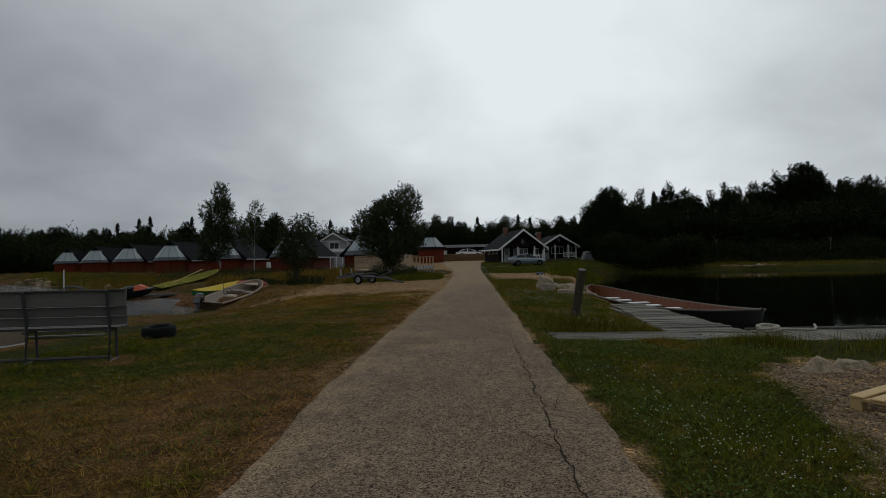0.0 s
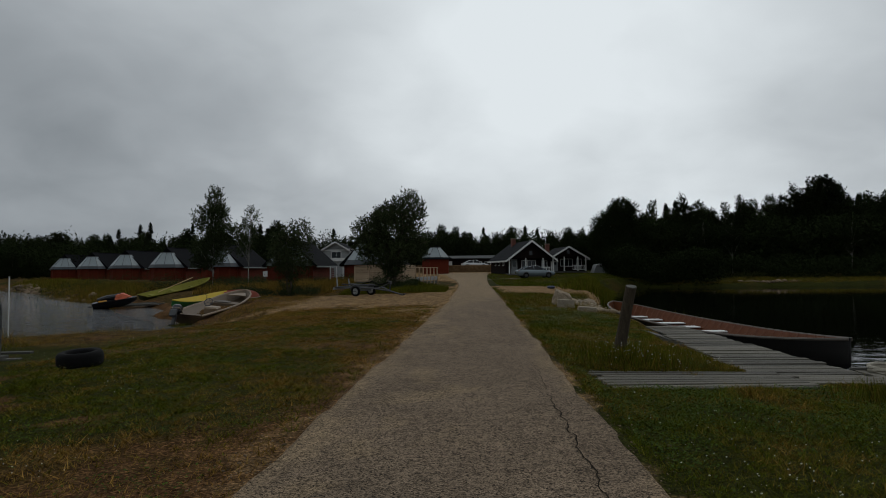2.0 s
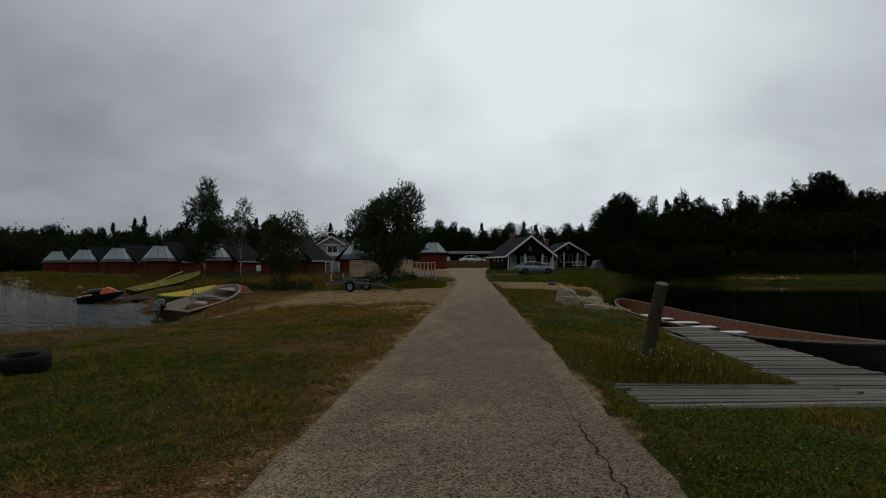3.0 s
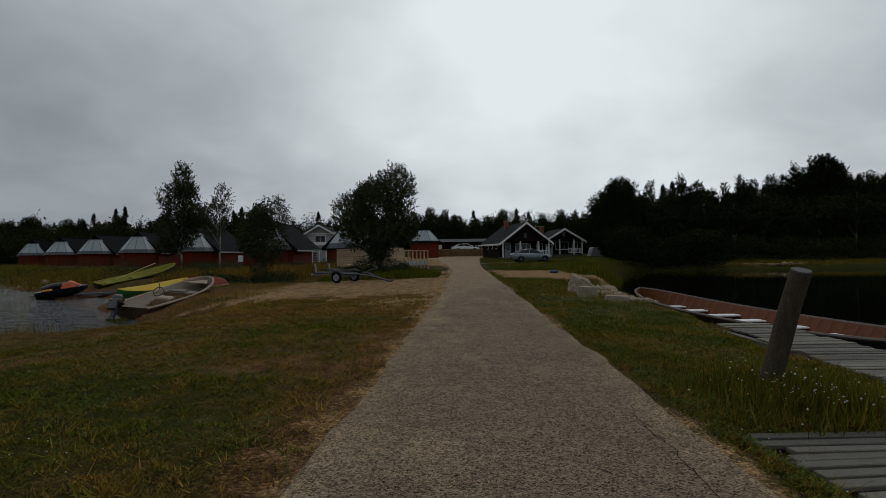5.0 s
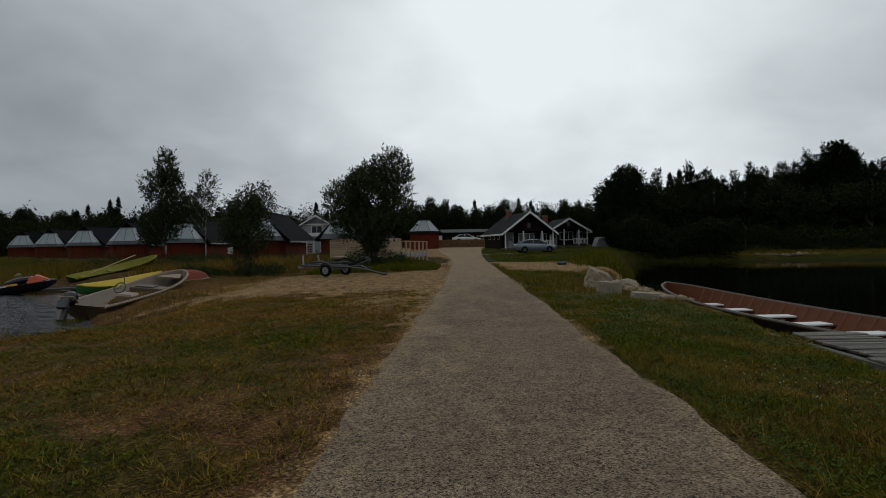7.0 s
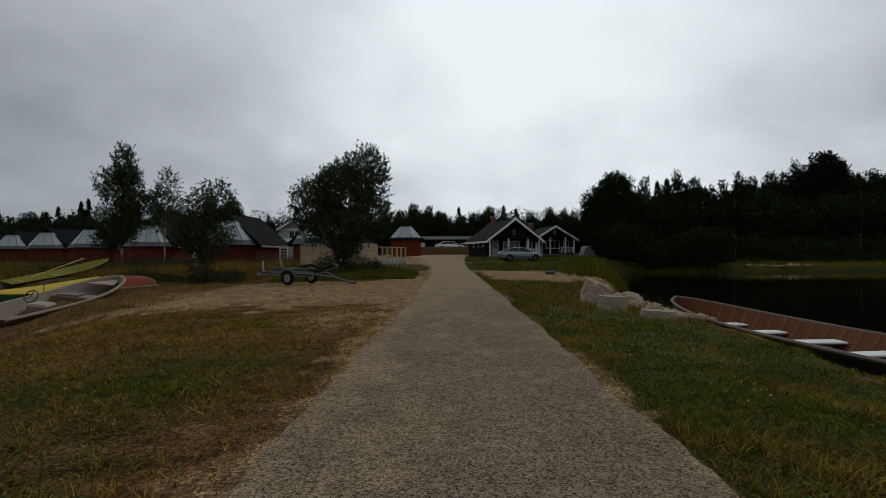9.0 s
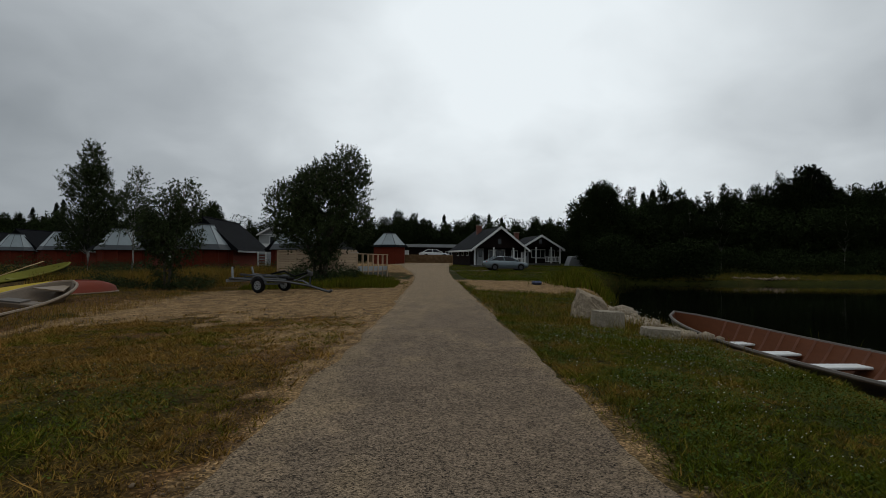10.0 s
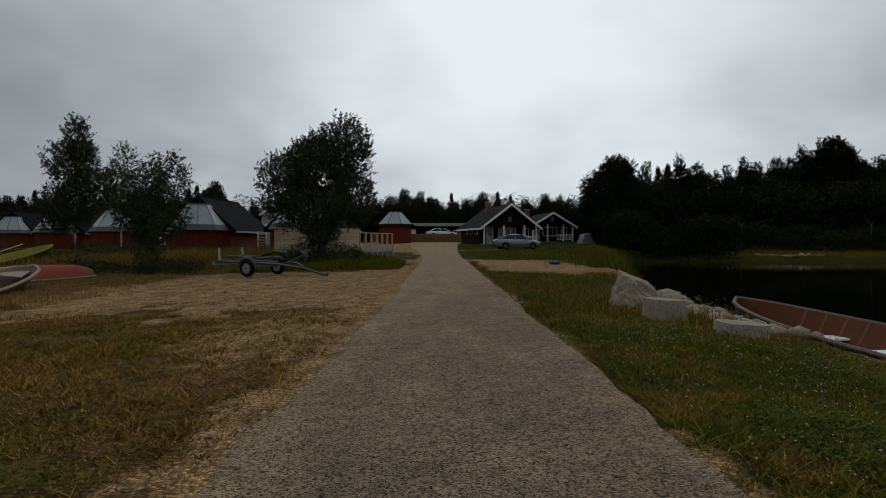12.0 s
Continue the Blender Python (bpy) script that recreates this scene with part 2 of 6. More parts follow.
GROUND = ground_material()
WATER = bpy.data.materials.new("dark_lake_water")
WATER.use_nodes = True
nt = WATER.node_tree
b = nt.nodes["Principled BSDF"]
b.inputs["Base Color"].default_value = (0.002, 0.002, 0.0015, 1)
b.inputs["Roughness"].default_value, b.inputs["IOR"].default_value = 0.02, 1.33
tc = nt.nodes.new("ShaderNodeTexCoord")
mp = nt.nodes.new("ShaderNodeMapping")
mp.inputs["Scale"].default_value = (0.7, 1.4, 1.0)
no = nt.nodes.new("ShaderNodeTexNoise")
no.inputs["Scale"].default_value, no.inputs["Detail"].default_value = 2.0, 4.0
bu = nt.nodes.new("ShaderNodeBump")
bu.inputs["Strength"].default_value, bu.inputs["Distance"].default_value = 0.12, 0.55
nt.links.new(tc.outputs["Object"], mp.inputs[0])
nt.links.new(mp.outputs[0], no.inputs["Vector"])
nt.links.new(no.outputs[0], bu.inputs["Height"])
nt.links.new(bu.outputs[0], b.inputs["Normal"])
# the lagoon lies open to the wind, the lake lies calm in the lee of the wood
place = nt.nodes.new("ShaderNodeSeparateXYZ")
nt.links.new(tc.outputs["Object"], place.inputs[0])
wind = nt.nodes.new("ShaderNodeMapRange")
wind.inputs[1].default_value, wind.inputs[2].default_value = -6.0, 4.0
wind.inputs[3].default_value, wind.inputs[4].default_value = 0.8, 0.028
nt.links.new(place.outputs[0], wind.inputs[0])
lee = nt.nodes.new("ShaderNodeMapRange")
lee.inputs[1].default_value, lee.inputs[2].default_value = 22.0, 48.0
lee.inputs[3].default_value, lee.inputs[4].default_value = 1.0, 0.25
nt.links.new(place.outputs[1], lee.inputs[0])
ripple = nt.nodes.new("ShaderNodeMath")
ripple.operation = "MULTIPLY"
nt.links.new(wind.outputs[0], ripple.inputs[0])
nt.links.new(lee.outputs[0], ripple.inputs[1])
nt.links.new(ripple.outputs[0], bu.inputs["Strength"])

# ---- mesh helpers ----


def mesh_from(name, verts, faces, mats, smooth=False, attributes=None):
    me = bpy.data.meshes.new(name)
    verts = np.asarray(verts, np.float32)
    faces = np.asarray(faces, np.int32)
    n = faces.shape[1]
    me.vertices.add(len(verts))
    me.vertices.foreach_set("co", verts.ravel())
    me.loops.add(faces.size)
    me.loops.foreach_set("vertex_index", faces.ravel())
    me.polygons.add(len(faces))
    me.polygons.foreach_set("loop_start", np.arange(0, faces.size, n, dtype=np.int32))
    if smooth:
        me.polygons.foreach_set("use_smooth", np.ones(len(faces), bool))
    for key, values in (attributes or {}).items():
        a = me.attributes.new(key, "FLOAT", "POINT")
        a.data.foreach_set("value", np.asarray(values, np.float32))
    me.update(calc_edges=True)
    for m in mats:
        me.materials.append(m)
    return me


def part(name, bm, mat, parent=None, label="", smooth=False):
    """Links a bmesh as one mesh object under a thing or a part."""
    me = bpy.data.meshes.new(name)
    bmesh.ops.recalc_face_normals(bm, faces=bm.faces)
    if smooth:
        for f in bm.faces:
            f.smooth = True
    bm.to_mesh(me)
    bm.free()
    me.materials.append(mat)
    ob = new(name, me)
    ob.parent = parent
    if label:
        ob["label"] = label
    return ob


def thing(name, m, label, category, group="", kind=""):
    ob = new(name)
    ob.empty_display_size = 0.2
    ob.matrix_basis = m
    return tagged(ob, label, category, group, kind)


def add_box(bm, size, at, turn=(0, 0, 0), bevel=0.0):
    r = bmesh.ops.create_cube(bm, size=1.0, matrix=pose(*at, *turn) @ Matrix.Diagonal((*size, 1)))
    if bevel:
        edges = list({e for v in r["verts"] for e in v.link_edges})
        bmesh.ops.bevel(bm, geom=edges, offset=bevel, segments=1, affect="EDGES")
    return bm


def box(size, at, turn=(0, 0, 0), bevel=0.0):
    return add_box(bmesh.new(), size, at, turn, bevel)


def add_tube(bm, points, radii, sides=8, close=True):
    points = [Vector(p) for p in points]
    if not isinstance(radii, (list, tuple)):
        radii = [radii] * len(points)
    rings = []
    for i, p in enumerate(points):
        d = (points[min(i + 1, len(points) - 1)] - points[max(i - 1, 0)]).normalized()
        q = d.to_track_quat("Z", "Y")
        rings.append([bm.verts.new(p + q @ Vector((radii[i] * math.cos(a), radii[i] * math.sin(a), 0))) for a in [2 * math.pi * k / sides for k in range(sides)]])
    for a, c in zip(rings, rings[1:]):
        for k in range(sides):
            bm.faces.new((a[k], a[(k + 1) % sides], c[(k + 1) % sides], c[k]))
    if close:
        bm.faces.new(rings[0][::-1])
        bm.faces.new(rings[-1])
    return bm


def tube(points, radii, sides=8):
    return add_tube(bmesh.new(), points, radii, sides)


def add_prism(bm, outline, axis, low, high):
    """An outline in the two other axes, drawn out along the axis."""
    def at(p, d):
        return {"x": (d, p[0], p[1]), "y": (p[0], d, p[1]), "z": (p[0], p[1], d)}[axis]
    a = [bm.verts.new(at(p, low)) for p in outline]
    c = [bm.verts.new(at(p, high)) for p in outline]
    n = len(outline)
    bm.faces.new(a)
    bm.faces.new(c[::-1])
    for k in range(n):
        bm.faces.new((a[k], c[k], c[(k + 1) % n], a[(k + 1) % n]))
    return bm


def prism(outline, axis, low, high):
    return add_prism(bmesh.new(), outline, axis, low, high)


def slab_face(points, thick):
    """A flat plate through the given corners, thick along its normal (downwards)."""
    bm = bmesh.new()
    p = [Vector(q) for q in points]
    n = (p[1] - p[0]).cross(p[2] - p[0]).normalized()
    if n.z < 0:
        n = -n
    a, c = [bm.verts.new(q) for q in p], [bm.verts.new(q - n * thick) for q in p]
    bm.faces.new(a)
    bm.faces.new(c[::-1])
    for k in range(len(p)):
        bm.faces.new((a[k], c[k], c[(k + 1) % len(p)], a[(k + 1) % len(p)]))
    return bm


RNG = np.random.default_rng(7)
LATTICE = RNG.random((256, 256))


def vnoise(x, y):
    xi, yi = np.floor(x).astype(int), np.floor(y).astype(int)
    fx, fy = x - xi, y - yi
    fx, fy = fx * fx * (3 - 2 * fx), fy * fy * (3 - 2 * fy)
    g = lambda a, c: LATTICE[a % 256, c % 256]
    return (g(xi, yi) * (1 - fx) + g(xi + 1, yi) * fx) * (1 - fy) + (g(xi, yi + 1) * (1 - fx) + g(xi + 1, yi + 1) * fx) * fy


def fbm(x, y, octaves=4):
    total, amp = 0.0, 0.5
    for k in range(octaves):
        total = total + amp * vnoise(x * 2**k + 17 * k, y * 2**k + 31 * k)
        amp *= 0.5
    return total / (1 - 0.5**octaves)


def smooth(a, c, v):
    t = np.clip((v - a) / (c - a), 0, 1)
    return t * t * (3 - 2 * t)


# ---- the plan: shores, road edges, heights ----
WATER_Z = -0.85
LAGOON = [(-8.9, 21.6), (-9.3, 24.2), (-11.4, 26.6), (-13.6, 28.6), (-15.6, 31.4), (-17.2, 35.2), (-20.3, 38.8), (-24, 42.0), (-30, 46.0), (-44, 61),
          (-60, 74), (-80, 92), (-130, 96), (-130, 0), (-50, -4), (-22, 12), (-15, 17.5), (-11, 20.4)]
LAKE = [(5.9, 11.7), (5.3, 15), (5.9, 18.5), (6.45, 21), (6.7, 23.5), (6.9, 26), (7.0, 29), (7.4, 33), (8.6, 38), (10.2, 44), (11.5, 50), (13, 57.5), (16.5, 65), (20, 68.6), (25, 68.4),
        (31, 68.8), (37, 70.6), (43, 69.6), (52, 71.5), (78, 69), (160, 72), (160, -60), (40, -6), (18, 7.2), (12.4, 9.9), (8.6, 11.2)]


def shore_distance(x, y, poly):
    """Metres to the shore line: positive on land, negative in the water."""
    best = np.full(x.shape, 1e9)
    inside = np.zeros(x.shape, bool)
    for (x0, y0), (x1, y1) in zip(poly, poly[1:] + poly[:1]):
        dx, dy = x1 - x0, y1 - y0
        t = np.clip(((x - x0) * dx + (y - y0) * dy) / (dx * dx + dy * dy), 0, 1)
        best = np.minimum(best, np.hypot(x - x0 - t * dx, y - y0 - t * dy))
        if dy:
            inside ^= ((y0 > y) != (y1 > y)) & (x < x0 + dx * (y - y0) / dy)
    return np.where(inside, -best, best)


ROAD_Y = [-30, 0, 4, 8, 11, 17, 22, 28, 35, 42, 50, 58, 66, 74, 82, 88]
ROAD_L = [-1.2, -1.2, -1.2, -1.2, -1.05, -0.8, -0.6, -0.42, -0.3, -0.15, -0.05, -0.2, -0.7, -1.6, -3.2, -5.0]
ROAD_R = [1.5, 1.5, 1.57, 1.62, 1.70, 1.80, 1.93, 2.06, 2.25, 2.42, 2.62, 2.75, 3.0, 3.4, 3.9, 4.4]


def land(x, y):
    x, y = np.asarray(x, float), np.asarray(y, float)
    left, right = np.clip(-1.0 - x, 0, 8), np.clip(x - 2.4, 0, 5)
    near = 1 - smooth(34, 52, y)
    z = -0.030 * left * near - 0.075 * right * (1 - smooth(26, 44, y)) * (0.5 + 0.5 * smooth(9.6, 12.5, y))
    z = z + 0.30 * smooth(54, 69, y) * (1 - smooth(-30, -12, -x) * 0.0) + 0.45 * smooth(69, 77, y) + 0.25 * smooth(80, 95, y)
    z = z * np.where(x < -8, np.clip(1 - smooth(8, 24, -x) * 0.7, 0, 1), 1)
    z = z + 0.35 * smooth(-24, -7, x) * (1 - smooth(-3.5, -0.6, x)) * smooth(38.5, 44, y) * (1 - smooth(52, 60, y)) * 0.9
    z = z - 0.75 * smooth(64, 67, y) * (1 - smooth(72, 88, y)) * smooth(18, 24, x)
    z = z + 9.0 * smooth(160, 420, y) + 14.0 * smooth(110, 380, -x) * smooth(60, 200, y)
    return z


def height(x, y):
    x, y = np.asarray(x, float), np.asarray(y, float)
    shape = np.broadcast(x, y).shape
    x, y = np.broadcast_to(x, shape).astype(float), np.broadcast_to(y, shape).astype(float)
    wob = (fbm(x * 0.8, y * 0.8) - 0.5) * 1.1
    a, c = shore_distance(x, y, LAGOON) + wob, shore_distance(x, y, LAKE) + wob * 0.5
    z = land(x, y)
    edge_l, edge_r = np.interp(y, ROAD_Y, ROAD_L), np.interp(y, ROAD_Y, ROAD_R)
    off = np.maximum(edge_l - x, x - edge_r)
    z = z + (fbm(x * 1.3, y * 1.3) - 0.5) * 0.10 * smooth(0.0, 1.2, off)
    # the ground is trodden flat under the planks that lead to the dock
    pad = smooth(1.85, 2.1, x) * (1 - smooth(5.0, 5.3, x)) * smooth(-0.25, 0.0, y - entry_front(x)) * (1 - smooth(0.0, 0.3, y - entry_back(x)))
    z = z + (np.minimum(z, -0.115 - 0.022 * (x - 2.1)) - z) * pad
    for d, wide in ((a, 3.2), (c, 0.9)):
        k = smooth(-0.6, wide, d)
        z = np.where(d > 0, WATER_Z + (z - WATER_Z) * (0.12 + 0.88 * k) + 0.02 * (1 - k), z)
        z = np.where(d <= 0, WATER_Z + np.maximum(d * 0.35, -1.2), z)
    return z


def entry_front(x):
    return 9.62 + 0.17 * (x - 2.1)


def entry_back(x):
    return 10.74 + 0.09 * (x - 2.1)


def ground_z(x, y):
    return float(height(np.array([x]), np.array([y]))[0])


def dirt_at(x, y):
    edge_l, edge_r = np.interp(y, ROAD_Y, ROAD_L), np.interp(y, ROAD_Y, ROAD_R)
    n = fbm(x * 0.55 + 3, y * 0.55) - 0.5 + (fbm(x * 2.6 + 11, y * 2.6, 3) - 0.5) * 0.45
    verge_l = (1 - smooth(0.0, 0.35 + 0.35 * smooth(10, 20, y), edge_l - x + n * 1.2)) * (x < 0.4) * (0.45 + 0.4 * smooth(9, 18, y))
    verge_r = 0.6 * (1 - smooth(0.0, 0.16, x - edge_r + n * 0.7)) * (x > 0.4)
    yard = smooth(23.5, 26.0, y + n * 7 + (x + 2) * 0.35) * (1 - smooth(37.2, 38.6, y + n * 3 - smooth(-3, -0.5, x) * 3.5)) * smooth(-10.8, -7.8, x + n * 3) * (1 - smooth(-0.6, 0.0, x))
    beach = smooth(2.2, 3.4, x + n) * (1 - smooth(8.5, 10.5, x)) * smooth(35.5, 37.5, y + n * 4 - 0.1 * x) * (1 - smooth(47, 50, y + n * 4 - 0.6 * (8 - x)))
    apron = smooth(60, 66, y) * (1 - smooth(93, 97, y)) * smooth(-9, -6, x + n * 3) * (1 - smooth(3.5, 4.4, x + n * 1.5 - 0.1 * (y - 80)))
    gravel = np.exp(-(((x + 1.1) / 1.1) ** 2 + ((y - 47) / 4.0) ** 2))
    pit = smooth(-0.25, 0.35, x - 2.95 - 0.33 * (y - 3.6) + n * 0.8) * (1 - smooth(7.3, 8.0, y + n * 2)) * smooth(-4, -2, y)
    wet2 = (1 - smooth(0.1, 0.9, shore_distance(x, y, LAKE) + n * 1.0 + smooth(48, 56, y) * 0.9)) * 0.9 * (1 - 0.8 * smooth(60, 66, y))
    worn = np.exp(-(((x + 1.6) / 1.5) ** 2 + ((y - 23) / 3.0) ** 2)) * 0.75
    return np.clip(np.maximum.reduce([verge_l, verge_r, yard, beach, apron, gravel, pit, wet2, worn]), 0, 1)


def soil_at(x, y):
    """Bare reddish-brown soil, trodden or washed clear of turf."""
    n = fbm(x * 0.55 + 3, y * 0.55) - 0.5 + (fbm(x * 2.6 + 11, y * 2.6, 3) - 0.5) * 0.6
    bare = np.exp(-(((x + 2.2) / 1.3) ** 2 + ((y - 6.0) / 2.6) ** 2)) * 0.85
    bare = np.maximum(bare, (1 - smooth(0.0, 1.0, np.interp(y, ROAD_Y, ROAD_L) - x + n * 1.4)) * 0.8 * (x < 0.4))
    worn = smooth(0.02, 0.16, fbm(x * 0.9 + 70, y * 0.9, 4) - 0.55) * np.where(x < -0.8, 0.75, 0.25)
    wet = (1 - smooth(0.1, 1.6, shore_distance(x, y, LAGOON) + n * 2)) * 0.95
    slip = np.exp(-(((x + 10.6) / 3.2) ** 2 + ((y - 31) / 5.0) ** 2)) * 0.95
    return np.clip(np.maximum.reduce([bare, worn, wet, slip]) + n * 0.3, 0, 1)


def dry_at(x, y):
    n = fbm(x * 0.35 + 50, y * 0.35 + 9, 4) - 0.5
    left = np.where(x < 0.4, 1.0, 0.0)
    v = np.where(x < 0.4, 0.72 + n * 1.6, 0.10 + 0.25 * smooth(9, 20, y) + n * 1.2)
    v = v - 1.05 * np.exp(-(((x + 7.2) / 3.6) ** 2 + ((y - 8.8) / 4.6) ** 2)) * left
    v = v + 0.3 * smooth(17, 20, y) * (1 - smooth(26, 28, y)) * left
    v = v + 0.45 * np.exp(-(((x + 3.0) / 2.0) ** 2 + ((y - 4.0) / 3.0) ** 2))
    v = v + 0.35 * (1 - smooth(0.3, 1.6, shore_distance(x, y, LAKE))) * np.where(x > 0, 1, 0) * (1 - smooth(50, 60, y))
    v = v - 0.1 * smooth(58, 66, y) * smooth(12, 18, x)
    v = v - 0.6 * smooth(38.5, 40, y) * (1 - smooth(55, 60, y)) * smooth(-9, -6, x)
    return np.clip(v, 0, 1)


def steps(*spans):
    """Grid lines: (from, to, step) spans, end to end."""
    v = []
    for a, c, s in spans:
        v += list(np.arange(a, c, s))
    return np.array(v + [spans[-1][1]])


def build_ground():
    xs = steps((-900, -160, 40), (-160, -50, 5), (-50, -17, 1.0), (-17, 13, 0.22), (13, 60, 1.2), (60, 160, 6), (160, 900, 40))
    ys = steps((-300, -20, 20), (-20, 1, 1.5), (1, 34, 0.22), (34, 80, 0.6), (80, 130, 2.5), (130, 460, 12), (460, 1500, 60))
    gx, gy = np.meshgrid(xs, ys)
    gz = height(gx, gy)
    n, m = gx.shape
    idx = np.arange(n * m).reshape(n, m)
    f = np.stack([idx[:-1, :-1], idx[:-1, 1:], idx[1:, 1:], idx[1:, :-1]], -1).reshape(-1, 4)
    me = mesh_from("ground", np.stack([gx, gy, gz], -1).reshape(-1, 3), f, [GROUND], True,
                   {"dirt": dirt_at(gx, gy).ravel(), "dry": dry_at(gx, gy).ravel(), "soil": soil_at(gx, gy).ravel()})
    tagged(new("ground", me), "lakeside ground of dry turf, sand and trodden earth", "ground", kind="structure")


build_ground()

bm = bmesh.new()
corners = [(-900, -300), (900, -300), (900, 110), (-900, 110)]
bm.faces.new([bm.verts.new((x, y, WATER_Z)) for x, y in corners])
tagged(part("water", bm, WATER), "dark calm lake water with fine ripples", "water", kind="structure")


def build_road():
    ys = np.concatenate([np.arange(-30, 0, 1.0), np.arange(0, 36, 0.12), np.arange(36, 88, 0.5)])
    us = np.concatenate([[0, 0.02], np.linspace(0.05, 0.95, 22), [0.98, 1.0]])
    rag = lambda off: (fbm(ys * 1.1 + off, ys * 0 + off, 5) - 0.5) * 0.2
    lo, hi = np.interp(ys, ROAD_Y, ROAD_L) + rag(3), np.interp(ys, ROAD_Y, ROAD_R) + rag(40)
    gx = lo[:, None] + (hi - lo)[:, None] * us[None]
    gy = np.repeat(ys[:, None], len(us), 1)
    crown = np.where((us > 0.01) & (us < 0.99), 0.028, -0.02)[None] + 0.012 * (1 - (2 * us - 1) ** 2)[None]
    gz = land(gx, gy) + crown + (fbm(gx * 1.5, gy * 1.5) - 0.5) * 0.02 + smooth(40, 60, gy) * 0.03
    n, m = gx.shape
    idx = np.arange(n * m).reshape(n, m)
    f = np.stack([idx[:-1, :-1], idx[:-1, 1:], idx[1:, 1:], idx[1:, :-1]], -1).reshape(-1, 4)
    gu = np.repeat(us[None], len(ys), 0)
    drift = fbm(gx * 1.1 + 5, gy * 0.5, 4) - 0.5 + (fbm(gx * 5, gy * 3.0, 3) - 0.5) * 0.8
    sand = np.maximum((1 - smooth(0.0, 0.20, gu + drift * 0.45)) * 0.8, 0.6 * smooth(0.90, 1.0, gu + drift * 0.35))
    sand = np.maximum(sand, smooth(0.12, 0.35, drift) * 0.6)
    sand = np.maximum(sand, smooth(21, 34, gy + drift * 18) * 0.8)
    ob = tagged(new("road", mesh_from("road", np.stack([gx, gy, gz], -1).reshape(-1, 3), f, [ASPHALT], True, {"sand": np.clip(sand, 0, 1).ravel()})),
                "narrow road of worn pale asphalt with ragged edges", "road", kind="structure")
    return ob


road = build_road()

# ---- trees ----


def leaf_cloud(centres, per, spread, size, rng, droop=0.0):
    """Many small pointed leaves scattered round the ends of the twigs."""
    c = np.repeat(np.asarray(centres, float), per, 0)
    n = len(c)
    p = c + np.clip(rng.normal(0, 1, (n, 3)), -1.7, 1.7) * spread
    p[:, 2] -= np.abs(rng.normal(0, 1, n)) * droop
    a = rng.normal(0, 1, (n, 3))
    a[:, 2] -= droop * 2
    a /= np.linalg.norm(a, axis=1, keepdims=True)
    o = np.cross(a, rng.normal(0, 1, (n, 3)))
    o /= np.linalg.norm(o, axis=1, keepdims=True) + 1e-9
    s = size * rng.uniform(0.6, 1.35, (n, 1))
    v = np.stack([p - a * s + o * s * 0.42, p - a * s * 0.7 - o * s * 0.45, p + a * s], 1).reshape(-1, 3)
    return v, np.arange(3 * n).reshape(n, 3)


